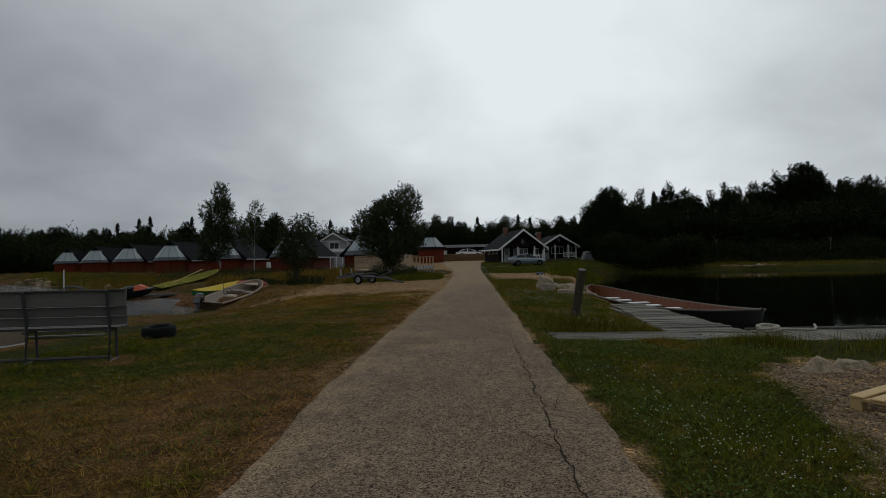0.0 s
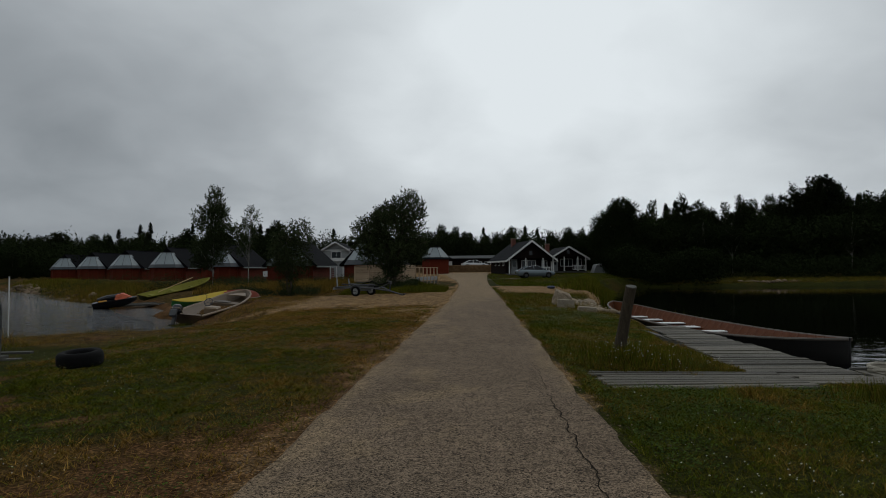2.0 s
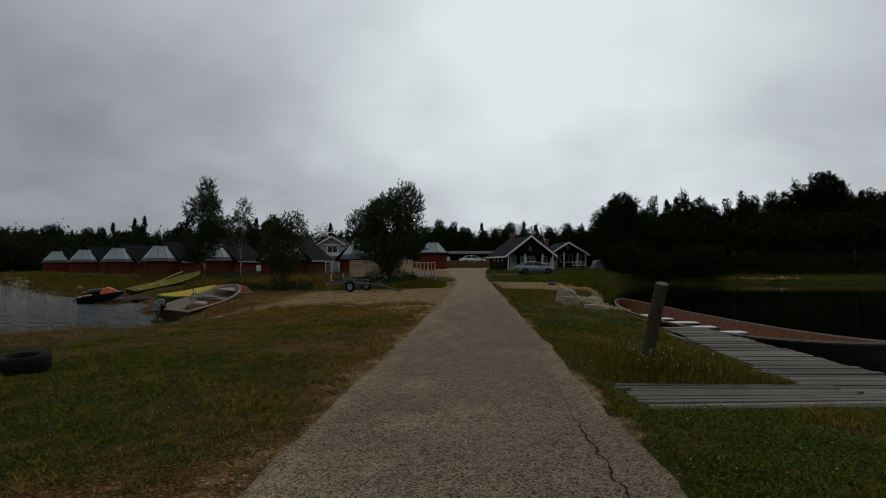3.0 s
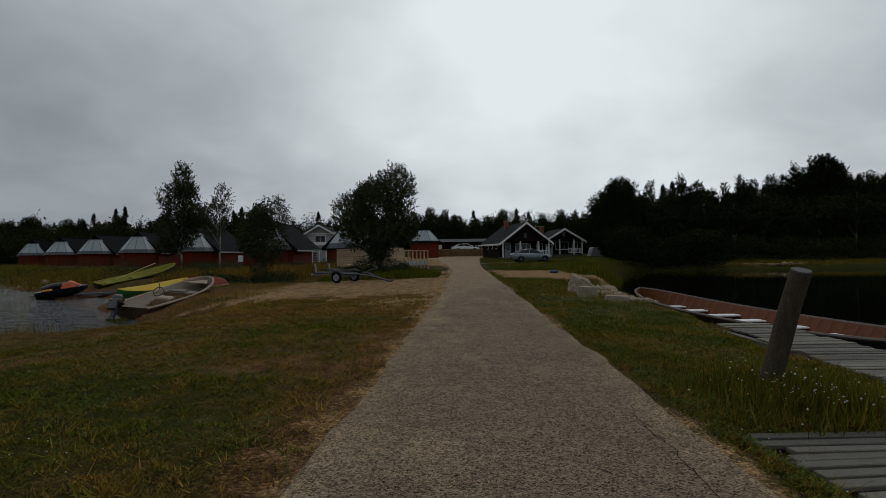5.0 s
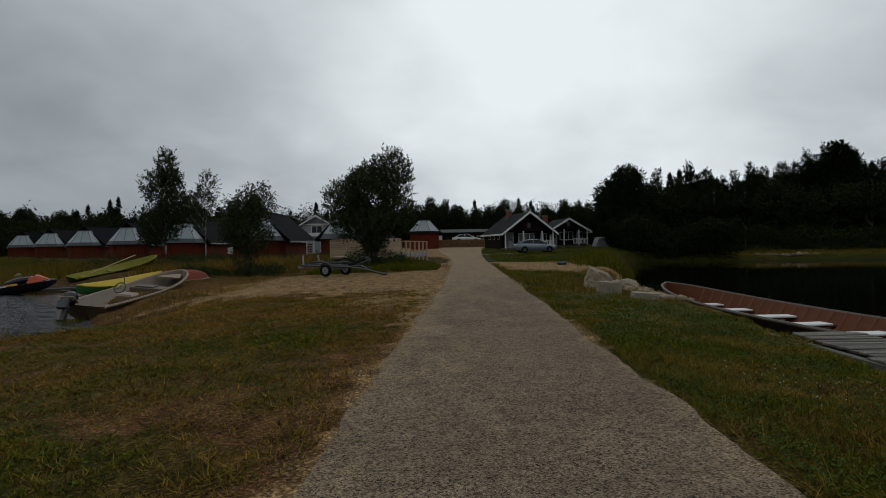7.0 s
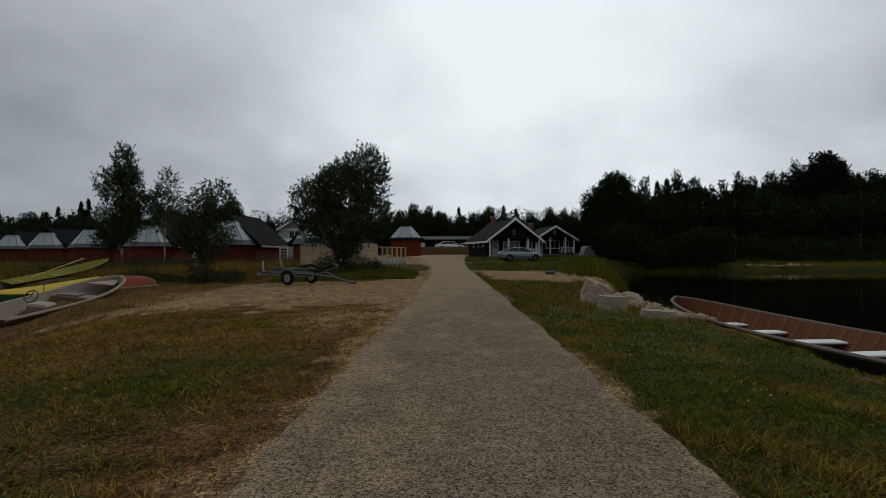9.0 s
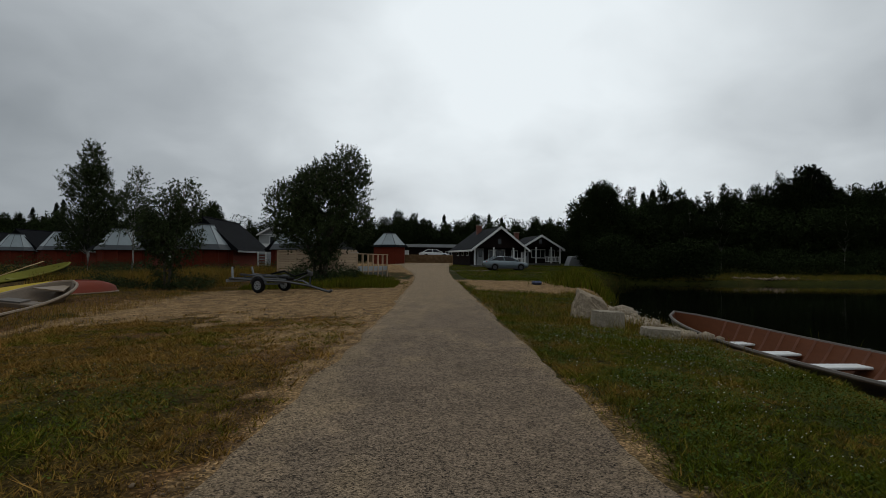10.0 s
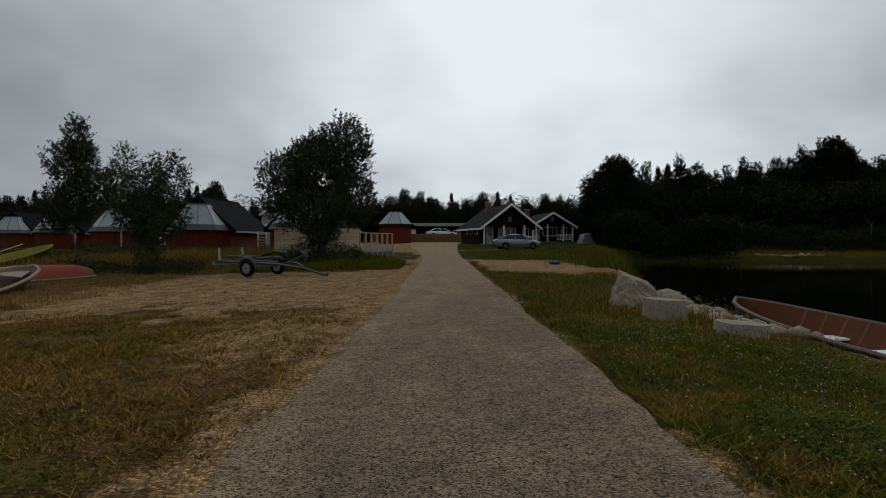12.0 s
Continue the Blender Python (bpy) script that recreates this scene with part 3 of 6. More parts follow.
def spray_tree(rng, lobes, dense, leaf, per, bark, leaves, stems=((0, 0, 1.0),), trunk_r=0.12, rise=0.6, droop=0.0, twig=0.42, ragged=0.28):
    """A tree whose crown is a set of rounded lobes (x, y, z, radius, half height), filled with leafy sprays that point out and up."""
    tops, dirs = [], []
    bm = bmesh.new()
    high = max(l[2] for l in lobes)
    for sx, sy, f in stems:
        top = max(lobes, key=lambda l: l[2] * f - 2.0 * abs(l[0] - sx * 6))
        end = Vector((top[0], top[1], top[2] + top[4] * 0.5))
        spine = [Vector((sx * 0.3, sy * 0.3, -0.3))] + [Vector((sx * 0.3, sy * 0.3, 0)).lerp(end, k / 6) + Vector((rng.normal(0, 0.04), rng.normal(0, 0.04), 0)) * high * 0.14 for k in range(1, 7)]
        add_tube(bm, spine, [max(0.012, trunk_r * (1 - k / 6.4)) for k in range(7)], 7)
        for l in lobes:
            c = Vector(l[:3])
            for j in range(5):
                d = Vector(rng.normal(0, 1, 3)).normalized()
                tip = c + Vector((d.x * l[3], d.y * l[3], abs(d.z) * l[4])) * 0.85
                k = max(1, min(5, int(6 * max(0.12, min(0.9, (tip.z - 0.75 * l[3]) / (end.z + 0.01))))))
                start = spine[k]
                mid = start.lerp(tip, 0.5) + Vector((rng.normal(0, 0.1), rng.normal(0, 0.1), 0.12 * l[3]))
                add_tube(bm, [start, mid, tip], [trunk_r * 0.33, trunk_r * 0.2, 0.008], 5)
    for l in lobes:
        n = int(dense * (l[3] * l[3] * l[4]) ** 0.72)
        d = rng.normal(0, 1, (n, 3))
        d /= np.linalg.norm(d, axis=1, keepdims=True)
        lump = 1 + ragged * 2 * (fbm(d[:, 0] * 2.3 + l[0] * 3 + 9, d[:, 1] * 2.3 + d[:, 2] * 1.9 + l[2] * 3, 3) - 0.5)
        q = (0.25 + 0.75 * rng.random((n, 1)) ** 0.55) * lump[:, None]
        tops.append(np.array(l[:3]) + d * q * np.array((l[3], l[3], l[4])))
        dirs.append(d)
    base, out = np.concatenate(tops), np.concatenate(dirs)
    out = out * 0.8 + rng.normal(0, 0.4, out.shape)
    out[:, 2] += rise - droop * 1.6
    out /= np.linalg.norm(out, axis=1, keepdims=True) + 1e-9
    u = rng.random((len(base), per, 1))
    p = base[:, None] + out[:, None] * u * twig * rng.uniform(0.5, 1.3, (len(base), 1, 1)) + rng.normal(0, leaf * 0.8, (len(base), per, 3)) * (1.15 - u)
    p[..., 2] -= droop * 0.5 * u[..., 0] ** 2
    p = p.reshape(-1, 3)
    p = p[p[:, 2] > 0.05]
    n = len(p)
    a = rng.normal(0, 1, (n, 3))
    a[:, 2] += rise - droop * 2.5
    a /= np.linalg.norm(a, axis=1, keepdims=True)
    o = np.cross(a, rng.normal(0, 1, (n, 3)))
    o /= np.linalg.norm(o, axis=1, keepdims=True) + 1e-9
    s = leaf * rng.uniform(0.65, 1.35, (n, 1))
    v = np.stack([p - a * s + o * s * 0.4, p - a * s * 0.6 - o * s * 0.45, p + a * s], 1).reshape(-1, 3)
    for fc in bm.faces:
        fc.smooth = True
    trunk = bpy.data.meshes.new("trunk")
    bm.to_mesh(trunk)
    bm.free()
    trunk.materials.append(bark)
    return trunk, mesh_from("crown", v, np.arange(3 * n).reshape(n, 3), [leaves])


def tower(r, tall, wide, low=0.1, tiers=7, sharp=1.0):
    """The lobes of a forest birch: wide below the middle, drawn in to an uneven point."""
    lobes = []
    for k in range(tiers):
        f = (k + 0.5) / tiers
        rad = wide * 0.5 * min(1.0, 0.75 + f) * (1 - f ** 1.6) ** sharp + 0.22
        a = r.uniform(0, 6.28)
        off = rad * 0.35 * (k < tiers - 1)
        lobes.append((math.cos(a) * off, math.sin(a) * off, tall * (low + (0.96 - low) * f), rad * r.uniform(0.8, 1.1), tall * (0.96 - low) / tiers * r.uniform(0.75, 1.0)))
    return lobes


def spruce_tree(rng, tall, wide, per, leaf, leaves):
    bm = tube([(0, 0, -0.3), (0.03, 0, tall * 0.5), (0, 0, tall)], [0.16, 0.09, 0.01], 6)
    ends = []
    tiers = int(tall * 2.4)
    for k in range(tiers):
        f = 0.08 + 0.92 * (k + rng.random() * 0.6) / tiers
        reach = wide * 0.5 * (1 - f) ** 0.95 * rng.uniform(0.7, 1.15) + 0.05
        arms = 7 if f < 0.6 else 5
        for a in range(arms):
            ang = rng.uniform(0, 2 * math.pi)
            start = Vector((0, 0, tall * f))
            end = Vector((math.cos(ang) * reach, math.sin(ang) * reach, tall * f - reach * rng.uniform(0.15, 0.45)))
            for q in (0.25, 0.5, 0.72, 0.9, 1.0):
                ends.append(start.lerp(end, q) + Vector((0, 0, rng.normal(0, 0.06))))
    ends += [Vector((0, 0, tall * q)) for q in (0.95, 0.98, 1.0)]
    v, f = leaf_cloud(np.array([tuple(p) for p in ends]), per, 0.10, leaf, rng, 0.06)
    trunk = bpy.data.meshes.new("trunk")
    bm.to_mesh(trunk)
    bm.free()
    trunk.materials.append(BARK)
    return trunk, mesh_from("crown", v, f, [leaves])


def plant(meshes, x, y, label, group="", turn=0.0, size=1.0, squash=1.0, category="tree", z=None):
    m = pose(x, y, ground_z(x, y) if z is None else z, 0, 0, turn) @ Matrix.Diagonal((size * squash, size * squash, size, 1))
    t = thing("tree", m, label, category, group)
    for name, me in zip(("trunk", "crown"), meshes):
        ob = new(name, me)
        ob.parent = t
    return t


rng = np.random.default_rng(11)
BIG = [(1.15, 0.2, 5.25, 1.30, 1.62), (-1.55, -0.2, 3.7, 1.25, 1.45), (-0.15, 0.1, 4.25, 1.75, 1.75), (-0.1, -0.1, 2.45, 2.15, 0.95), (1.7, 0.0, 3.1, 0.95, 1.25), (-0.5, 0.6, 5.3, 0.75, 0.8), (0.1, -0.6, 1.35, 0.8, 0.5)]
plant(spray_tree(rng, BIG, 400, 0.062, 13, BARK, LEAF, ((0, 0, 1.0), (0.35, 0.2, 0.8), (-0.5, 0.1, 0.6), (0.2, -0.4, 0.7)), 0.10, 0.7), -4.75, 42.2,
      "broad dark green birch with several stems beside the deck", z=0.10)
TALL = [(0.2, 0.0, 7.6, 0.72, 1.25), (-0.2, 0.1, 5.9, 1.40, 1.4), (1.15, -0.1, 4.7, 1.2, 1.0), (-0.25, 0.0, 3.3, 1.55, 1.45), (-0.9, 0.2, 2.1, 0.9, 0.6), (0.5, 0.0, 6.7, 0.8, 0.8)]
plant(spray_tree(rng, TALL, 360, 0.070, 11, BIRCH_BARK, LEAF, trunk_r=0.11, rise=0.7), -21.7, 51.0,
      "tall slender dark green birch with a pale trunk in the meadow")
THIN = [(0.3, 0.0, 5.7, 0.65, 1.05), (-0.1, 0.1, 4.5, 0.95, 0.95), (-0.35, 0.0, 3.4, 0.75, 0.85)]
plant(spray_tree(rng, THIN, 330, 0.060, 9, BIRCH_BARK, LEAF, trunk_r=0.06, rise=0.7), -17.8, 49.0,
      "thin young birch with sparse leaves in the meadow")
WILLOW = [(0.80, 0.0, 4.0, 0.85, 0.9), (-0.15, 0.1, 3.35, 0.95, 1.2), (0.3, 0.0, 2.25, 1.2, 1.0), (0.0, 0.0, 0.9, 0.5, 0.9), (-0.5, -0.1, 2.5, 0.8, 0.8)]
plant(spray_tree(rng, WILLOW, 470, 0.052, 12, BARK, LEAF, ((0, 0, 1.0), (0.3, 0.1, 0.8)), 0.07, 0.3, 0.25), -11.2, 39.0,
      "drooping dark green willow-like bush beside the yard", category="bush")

# the wood over the water, the wood behind the houses and behind the cabins
SPRUCES = [spruce_tree(np.random.default_rng(s), t, w, 9, 0.125, NEEDLE) for s, t, w in ((1, 11.0, 5.6), (2, 9.5, 4.2), (3, 11.3, 4.8))]
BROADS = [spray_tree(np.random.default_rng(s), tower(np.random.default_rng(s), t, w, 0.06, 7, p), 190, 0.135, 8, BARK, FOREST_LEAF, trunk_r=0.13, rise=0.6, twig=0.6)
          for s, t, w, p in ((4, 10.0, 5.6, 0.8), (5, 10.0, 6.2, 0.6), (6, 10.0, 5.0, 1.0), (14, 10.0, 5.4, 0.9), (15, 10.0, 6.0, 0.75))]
PINE = spray_tree(np.random.default_rng(7), [(0, 0, 9.1, 0.8, 0.7), (0.6, 0, 8.2, 0.95, 0.6), (-0.6, 0.3, 7.7, 1.0, 0.8), (0.5, 0, 6.7, 1.5, 0.8), (-0.5, 0, 5.6, 1.5, 0.9), (0.3, 0, 4.2, 1.4, 0.8)], 300, 0.12, 11, BARK, NEEDLE, trunk_r=0.17, rise=0.5)
SHORE_TREE = [(0.4, 0, 9.9, 1.9, 1.9), (-1.3, 0.2, 8.0, 2.2, 2.0), (1.6, -0.2, 6.4, 2.4, 2.2), (0.0, -0.5, 3.9, 3.2, 2.2), (-1.5, 0.0, 5.6, 2.3, 1.8), (0.9, -0.8, 1.8, 3.0, 1.3)]
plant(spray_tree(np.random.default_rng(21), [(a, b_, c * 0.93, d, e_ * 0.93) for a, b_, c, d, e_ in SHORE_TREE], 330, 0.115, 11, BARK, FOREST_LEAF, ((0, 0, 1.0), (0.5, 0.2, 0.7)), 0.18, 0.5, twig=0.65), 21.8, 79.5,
      "large rounded leafy tree hanging over the water's edge", z=-0.4)

rng = np.random.default_rng(5)


def wood(spots, kinds, label, group, high=1.0):
    for x, y, s in spots:
        kind = kinds[int(rng.integers(len(kinds)))]
        plant(kind, x, y, label[0 if kind in SPRUCES else 1], group, rng.uniform(0, 360), s * high * rng.uniform(0.9, 1.1), rng.uniform(0.9, 1.15))


NAMES = ("dark narrow spruce in the dense lakeside wood", "leafy dark green birch in the dense lakeside wood")
front = [(27.0 + 2.9 * k + rng.normal(0, 0.6), 86.5 + rng.normal(0, 0.8), 0.78 * rng.uniform(0.85, 1.1)) for k in range(25)]
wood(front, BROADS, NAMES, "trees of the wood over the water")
# the trees that stand out along the skyline: across, how tall, which kind
for x, tall, kind in ((30.6, 11.9, BROADS[2]), (33.4, 10.6, BROADS[0]), (36.0, 13.0, BROADS[3]), (38.2, 11.6, BROADS[1]), (42.2, 11.4, BROADS[2]), (44.7, 12.7, BROADS[2]), (47.0, 12.0, BROADS[0]), (49.0, 12.5, BROADS[4]),
                      (51.2, 12.4, BROADS[1]), (53.3, 14.4, BROADS[3]), (56.0, 15.6, BROADS[0]), (60.6, 14.4, BROADS[1]), (63.9, 12.8, BROADS[4]), (67.0, 13.3, BROADS[0]), (70.0, 13.0, BROADS[3]), (73.0, 14.0, BROADS[1])):
    plant(kind, x, 93.0 + rng.normal(0, 0.5), NAMES[1], "trees of the wood over the water", rng.uniform(0, 360), tall / 10.9, rng.uniform(0.85, 1.0))
plant(PINE, 58.6, 94, "tall dark pine with a dense flat crown in the wood", "trees of the wood over the water", 0, 1.5)
for k, (x, y) in enumerate(((37.3, 80.5), (33.8, 81.5), (55.0, 83.0))):
    plant(spray_tree(np.random.default_rng(33 + k), tower(np.random.default_rng(33 + k), 7.5, 3.2, 0.45, 5), 200, 0.11, 8, BIRCH_BARK, FOREST_LEAF, trunk_r=0.10), x, y,
          "young birch with a bare pale trunk before the wood", "trees of the wood over the water")
second = [(76 + 3.4 * k + rng.normal(0, 0.8), 94 + rng.normal(0, 1.2), 1.26 + 0.006 * k) for k in range(12)]
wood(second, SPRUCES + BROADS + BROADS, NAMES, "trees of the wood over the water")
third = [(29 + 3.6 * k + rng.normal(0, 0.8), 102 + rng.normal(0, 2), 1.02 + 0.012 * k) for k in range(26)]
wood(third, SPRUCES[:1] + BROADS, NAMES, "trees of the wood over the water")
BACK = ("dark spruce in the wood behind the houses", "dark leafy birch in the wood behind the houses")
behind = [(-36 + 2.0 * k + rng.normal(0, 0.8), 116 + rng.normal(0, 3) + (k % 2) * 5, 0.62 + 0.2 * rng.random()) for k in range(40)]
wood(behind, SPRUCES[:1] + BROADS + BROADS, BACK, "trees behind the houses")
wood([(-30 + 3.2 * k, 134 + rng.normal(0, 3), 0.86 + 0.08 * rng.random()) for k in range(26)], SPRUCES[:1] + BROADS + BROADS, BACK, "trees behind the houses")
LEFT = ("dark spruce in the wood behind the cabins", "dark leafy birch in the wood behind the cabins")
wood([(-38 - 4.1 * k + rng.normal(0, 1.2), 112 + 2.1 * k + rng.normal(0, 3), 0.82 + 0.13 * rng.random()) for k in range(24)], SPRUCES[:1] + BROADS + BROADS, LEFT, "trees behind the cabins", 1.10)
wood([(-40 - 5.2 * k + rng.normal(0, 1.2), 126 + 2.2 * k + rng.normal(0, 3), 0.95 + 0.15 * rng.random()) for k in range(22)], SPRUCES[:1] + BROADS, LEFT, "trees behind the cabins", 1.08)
wood([(-94 - 3.5 * k + rng.normal(0, 1), 112 - 3.6 * k + rng.normal(0, 2.5), 0.85 + 0.25 * rng.random()) for k in range(14)], SPRUCES[:1] + BROADS, LEFT, "trees behind the cabins", 1.25)
wood([(-84 - 3 * k, 110 + rng.normal(0, 2), 0.45 + 0.1 * rng.random()) for k in range(6)], BROADS, LEFT, "trees behind the cabins")


def far_woods():
    """The wooded rise far off: hundreds of small ragged crowns in one mesh."""
    r = np.random.default_rng(9)
    n = 2600
    x, y = r.uniform(-420, 260, n), r.uniform(165, 330, n)
    base = land(x, y) - 0.5
    tall = r.uniform(7, 12, n)
    per = 46
    f = r.random((n, per)) ** 0.8
    rad = 1.9 * (1 - f) ** 0.8 * r.uniform(0.3, 1.1, (n, per))
    a = r.uniform(0, 2 * np.pi, (n, per))
    c = np.stack([x[:, None] + rad * np.cos(a), y[:, None] + rad * np.sin(a), base[:, None] + tall[:, None] * (0.1 + 0.9 * f)], -1).reshape(-1, 3)
    v, fc = leaf_cloud(c, 1, 0.2, 0.62, r, 0.3)
    tagged(new("far_woods", mesh_from("far_woods", v, fc, [NEEDLE])), "dark wooded rise on the horizon", "woods", kind="stuff")


far_woods()


def undergrowth(name, label, n, xs, ys, tall, seed, leaf=0.2, foot=land, broken=False):
    """Bushes and young growth that close the wood below its crowns."""
    r = np.random.default_rng(seed)
    x, y = r.uniform(*xs, n), r.uniform(*ys, n)
    lump = tall * (0.12 + 2.2 * np.clip(fbm(x * 0.30, y * 0.30 + seed, 4) - 0.30, 0, 0.4)) if broken else tall * (0.35 + 1.1 * fbm(x * 0.22, y * 0.22 + seed, 3))
    z = foot(x, y) - 0.1 + lump * np.sqrt(r.random(n))
    v, f = leaf_cloud(np.stack([x, y, z], -1), 1, 0.15, leaf, r, 0.2)
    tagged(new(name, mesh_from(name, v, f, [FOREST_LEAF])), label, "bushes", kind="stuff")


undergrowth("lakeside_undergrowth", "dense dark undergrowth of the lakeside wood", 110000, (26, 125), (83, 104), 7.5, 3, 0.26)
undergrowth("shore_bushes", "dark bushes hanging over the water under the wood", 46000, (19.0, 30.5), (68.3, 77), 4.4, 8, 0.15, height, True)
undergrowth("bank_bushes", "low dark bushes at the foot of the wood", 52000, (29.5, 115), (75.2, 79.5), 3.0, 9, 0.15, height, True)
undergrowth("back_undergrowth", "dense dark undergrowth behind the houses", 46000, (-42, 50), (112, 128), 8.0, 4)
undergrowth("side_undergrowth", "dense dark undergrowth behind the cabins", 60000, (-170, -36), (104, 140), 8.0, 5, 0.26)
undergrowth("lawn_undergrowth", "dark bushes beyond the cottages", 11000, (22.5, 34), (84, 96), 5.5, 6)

# low leafy shrubs under the young birches
def shrubs(name, label, n, x0, x1, y0, y1, tall, seed):
    r = np.random.default_rng(seed)
    x, y = r.uniform(x0, x1, n), r.uniform(y0, y1, n)
    top = tall * np.clip(fbm(x * 0.9, y * 0.9 + seed, 3) * 2.6 - 0.55, 0.08, 1.2)
    z = height(x, y) + top * np.sqrt(r.random(n))
    v, f = leaf_cloud(np.stack([x, y, z], -1), 1, 0.05, 0.055, r, 0.15)
    tagged(new(name, mesh_from(name, v, f, [LEAF])), label, "shrubs", kind="stuff")


shrubs("meadow_shrubs", "low dark green shrubs under the meadow birches", 8000, -25, -15.5, 45.5, 49.5, 0.9, 2)
shrubs("lagoon_scrub", "dark scrub among the reeds on the lagoon's bank", 14000, -62, -23, 47.5, 58, 1.3, 7)
shrubs("cabin_scrub", "low dark scrub along the cabins' fronts", 14000, -26, -8, 50.5, 56, 0.8, 8)
shrubs("yard_shrubs", "low dark green shrubs beside the yard", 6000, -15.0, -9.3, 38.5, 40.6, 0.55, 3)
shrubs("trailer_shrubs", "small shrubs behind the trailer", 5000, -6.2, -2.8, 40.2, 43.5, 0.8, 4)

# ---- buildings ----


SKIRT = material("dark_grey_sheet_metal", (0.055, 0.060, 0.065), 0.6, vary=0.15, scale=2, fine=12, spec=0.2)


def cabin(x, y, turn, z, label, back_long=10.0):
    """Red log cabin with a glazed, many-sided front roof and a steep black roof behind it."""
    t = thing("cabin", pose(x, y, z, 0, 0, turn), label, "cabin", "glass-fronted cabins")
    ring = [(2.05 * math.cos(radians(a)), 2.05 * math.sin(radians(a))) for a in (180, 216, 252, 288, 324, 360)]
    outline = ring + [(2.05, 0.25), (2.45, 0.25), (2.45, back_long), (-2.45, back_long), (-2.45, 0.25), (-2.05, 0.25)]
    part("wall", prism(outline, "z", -0.4, 2.02), RED_LOG, t)
    for k, (px, py) in enumerate(ring):
        part("corner_post", box((0.16, 0.16, 2.3), (px * 1.01, py * 1.01, 0.9), (0, 0, 0)), RED_LOG, t)
    # log courses stand proud of the wall
    for (ax, ay), (cx, cy) in zip(ring, ring[1:]):
        d = Vector((cx - ax, cy - ay, 0))
        for k in range(9):
            part("log", box((d.length - 0.14, 0.06, 0.17), ((ax + cx) / 2, (ay + cy) / 2, 0.12 + 0.215 * k), (0, 0, math.degrees(math.atan2(d.y, d.x)))), RED_LOG, t)
    eave = [(2.42 * math.cos(radians(a)), 2.42 * math.sin(radians(a)), 1.98) for a in (180, 216, 252, 288, 324, 360)]
    lip = [(p[0] * 0.87, p[1] * 0.87, 2.42) for p in eave]
    top = [(p[0] * 0.36, p[1] * 0.36 + 0.1, 4.05) for p in eave]
    skirt = bmesh.new()
    for k in range(5):
        for q in (slab_face((eave[k], eave[k + 1], lip[k + 1], lip[k]), 0.06),):
            me = bpy.data.meshes.new("tmp")
            q.to_mesh(me)
            q.free()
            skirt.from_mesh(me)
            bpy.data.meshes.remove(me)
    part("eave_skirt", skirt, SKIRT, t, "dark grey sheet-metal eave skirt")
    for k in range(5):
        a, c, d, e2 = (Vector(p) for p in (lip[k], lip[k + 1], top[k + 1], top[k]))
        part("pane", slab_face((a, c, d, e2), 0.03), PANEL, t)
        part("glazing_bar", tube([a + Vector((0, 0, 0.02)), e2 + Vector((0, 0, 0.02))], 0.03, 4), STEEL, t)
    part("ridge_cap", prism([(p[0] * 1.08, p[1] * 1.08 - 0.02) for p in top], "z", 4.03, 4.12), STEEL, t)
    for s in (-1, 1):
        part("roof", slab_face([(s * 2.95, 0.05, 1.98), (s * 2.95, back_long + 0.3, 1.98), (0, back_long - 0.6, 4.75), (0, -0.25, 4.75)], 0.16), BLACK_ROOF, t)
        part("fascia", box((0.06, back_long + 0.2, 0.16), (s * 2.93, back_long / 2 + 0.15, 1.88)), GREY_WHITE, t)
    part("gable", prism([(-2.7, 2.0), (2.7, 2.0), (0, 4.6)], "y", -0.05, 0.1), BLACK_ROOF, t)
    part("ridge", tube([(0, -0.3, 4.77), (0, back_long - 0.5, 4.77)], 0.07, 6), BLACK_ROOF, t)
    return t


first = cabin(-17.9, 60.6, 0, 0.0, "red log cabin with glazed front and black roof")
for k in range(1, 6):
    copy_thing(first, pose(-17.9 - 11.25 * k, 60.6 + 8.8 * k, 0.0 + 0.02 * k, 0, 0, 0))
cabin(-9.0, 57.0, -6, 0.0, "red log cabin with glazed front behind the terrace", 7.0)


def round_cabin(x, y, z):
    t = thing("round_cabin", pose(x, y, z), "small red many-sided cabin with a bright glazed cone roof", "cabin")
    ang = [radians(22.5 + 45 * k) for k in range(8)]
    part("wall", prism([(2.1 * math.cos(a), 2.1 * math.sin(a)) for a in ang], "z", -0.5, 2.15), RED_LOG, t)
    low = [(2.45 * math.cos(a), 2.45 * math.sin(a), 2.1) for a in ang]
    lip = [(2.2 * math.cos(a), 2.2 * math.sin(a), 2.38) for a in ang]
    top = [(0.78 * math.cos(a), 0.78 * math.sin(a), 3.85) for a in ang]
    for k in range(8):
        part("eave_plate", slab_face((low[k], low[(k + 1) % 8], lip[(k + 1) % 8], lip[k]), 0.05), BLACK_ROOF, t)
        part("pane", slab_face((lip[k], lip[(k + 1) % 8], top[(k + 1) % 8], top[k]), 0.04), PANEL, t)
        part("glazing_bar", tube([lip[k], top[k]], 0.035, 4), DARK_STEEL, t)
    part("cap", prism([(0.85 * math.cos(a), 0.85 * math.sin(a)) for a in ang], "z", 3.83, 3.92), STEEL, t)
    part("back_roof", prism([(-2.4, 2.2), (2.4, 2.2), (0, 4.25)], "y", 0.9, 5.0), BLACK_ROOF, t)
    return t


round_cabin(-3.7, 85.0, 0.85)


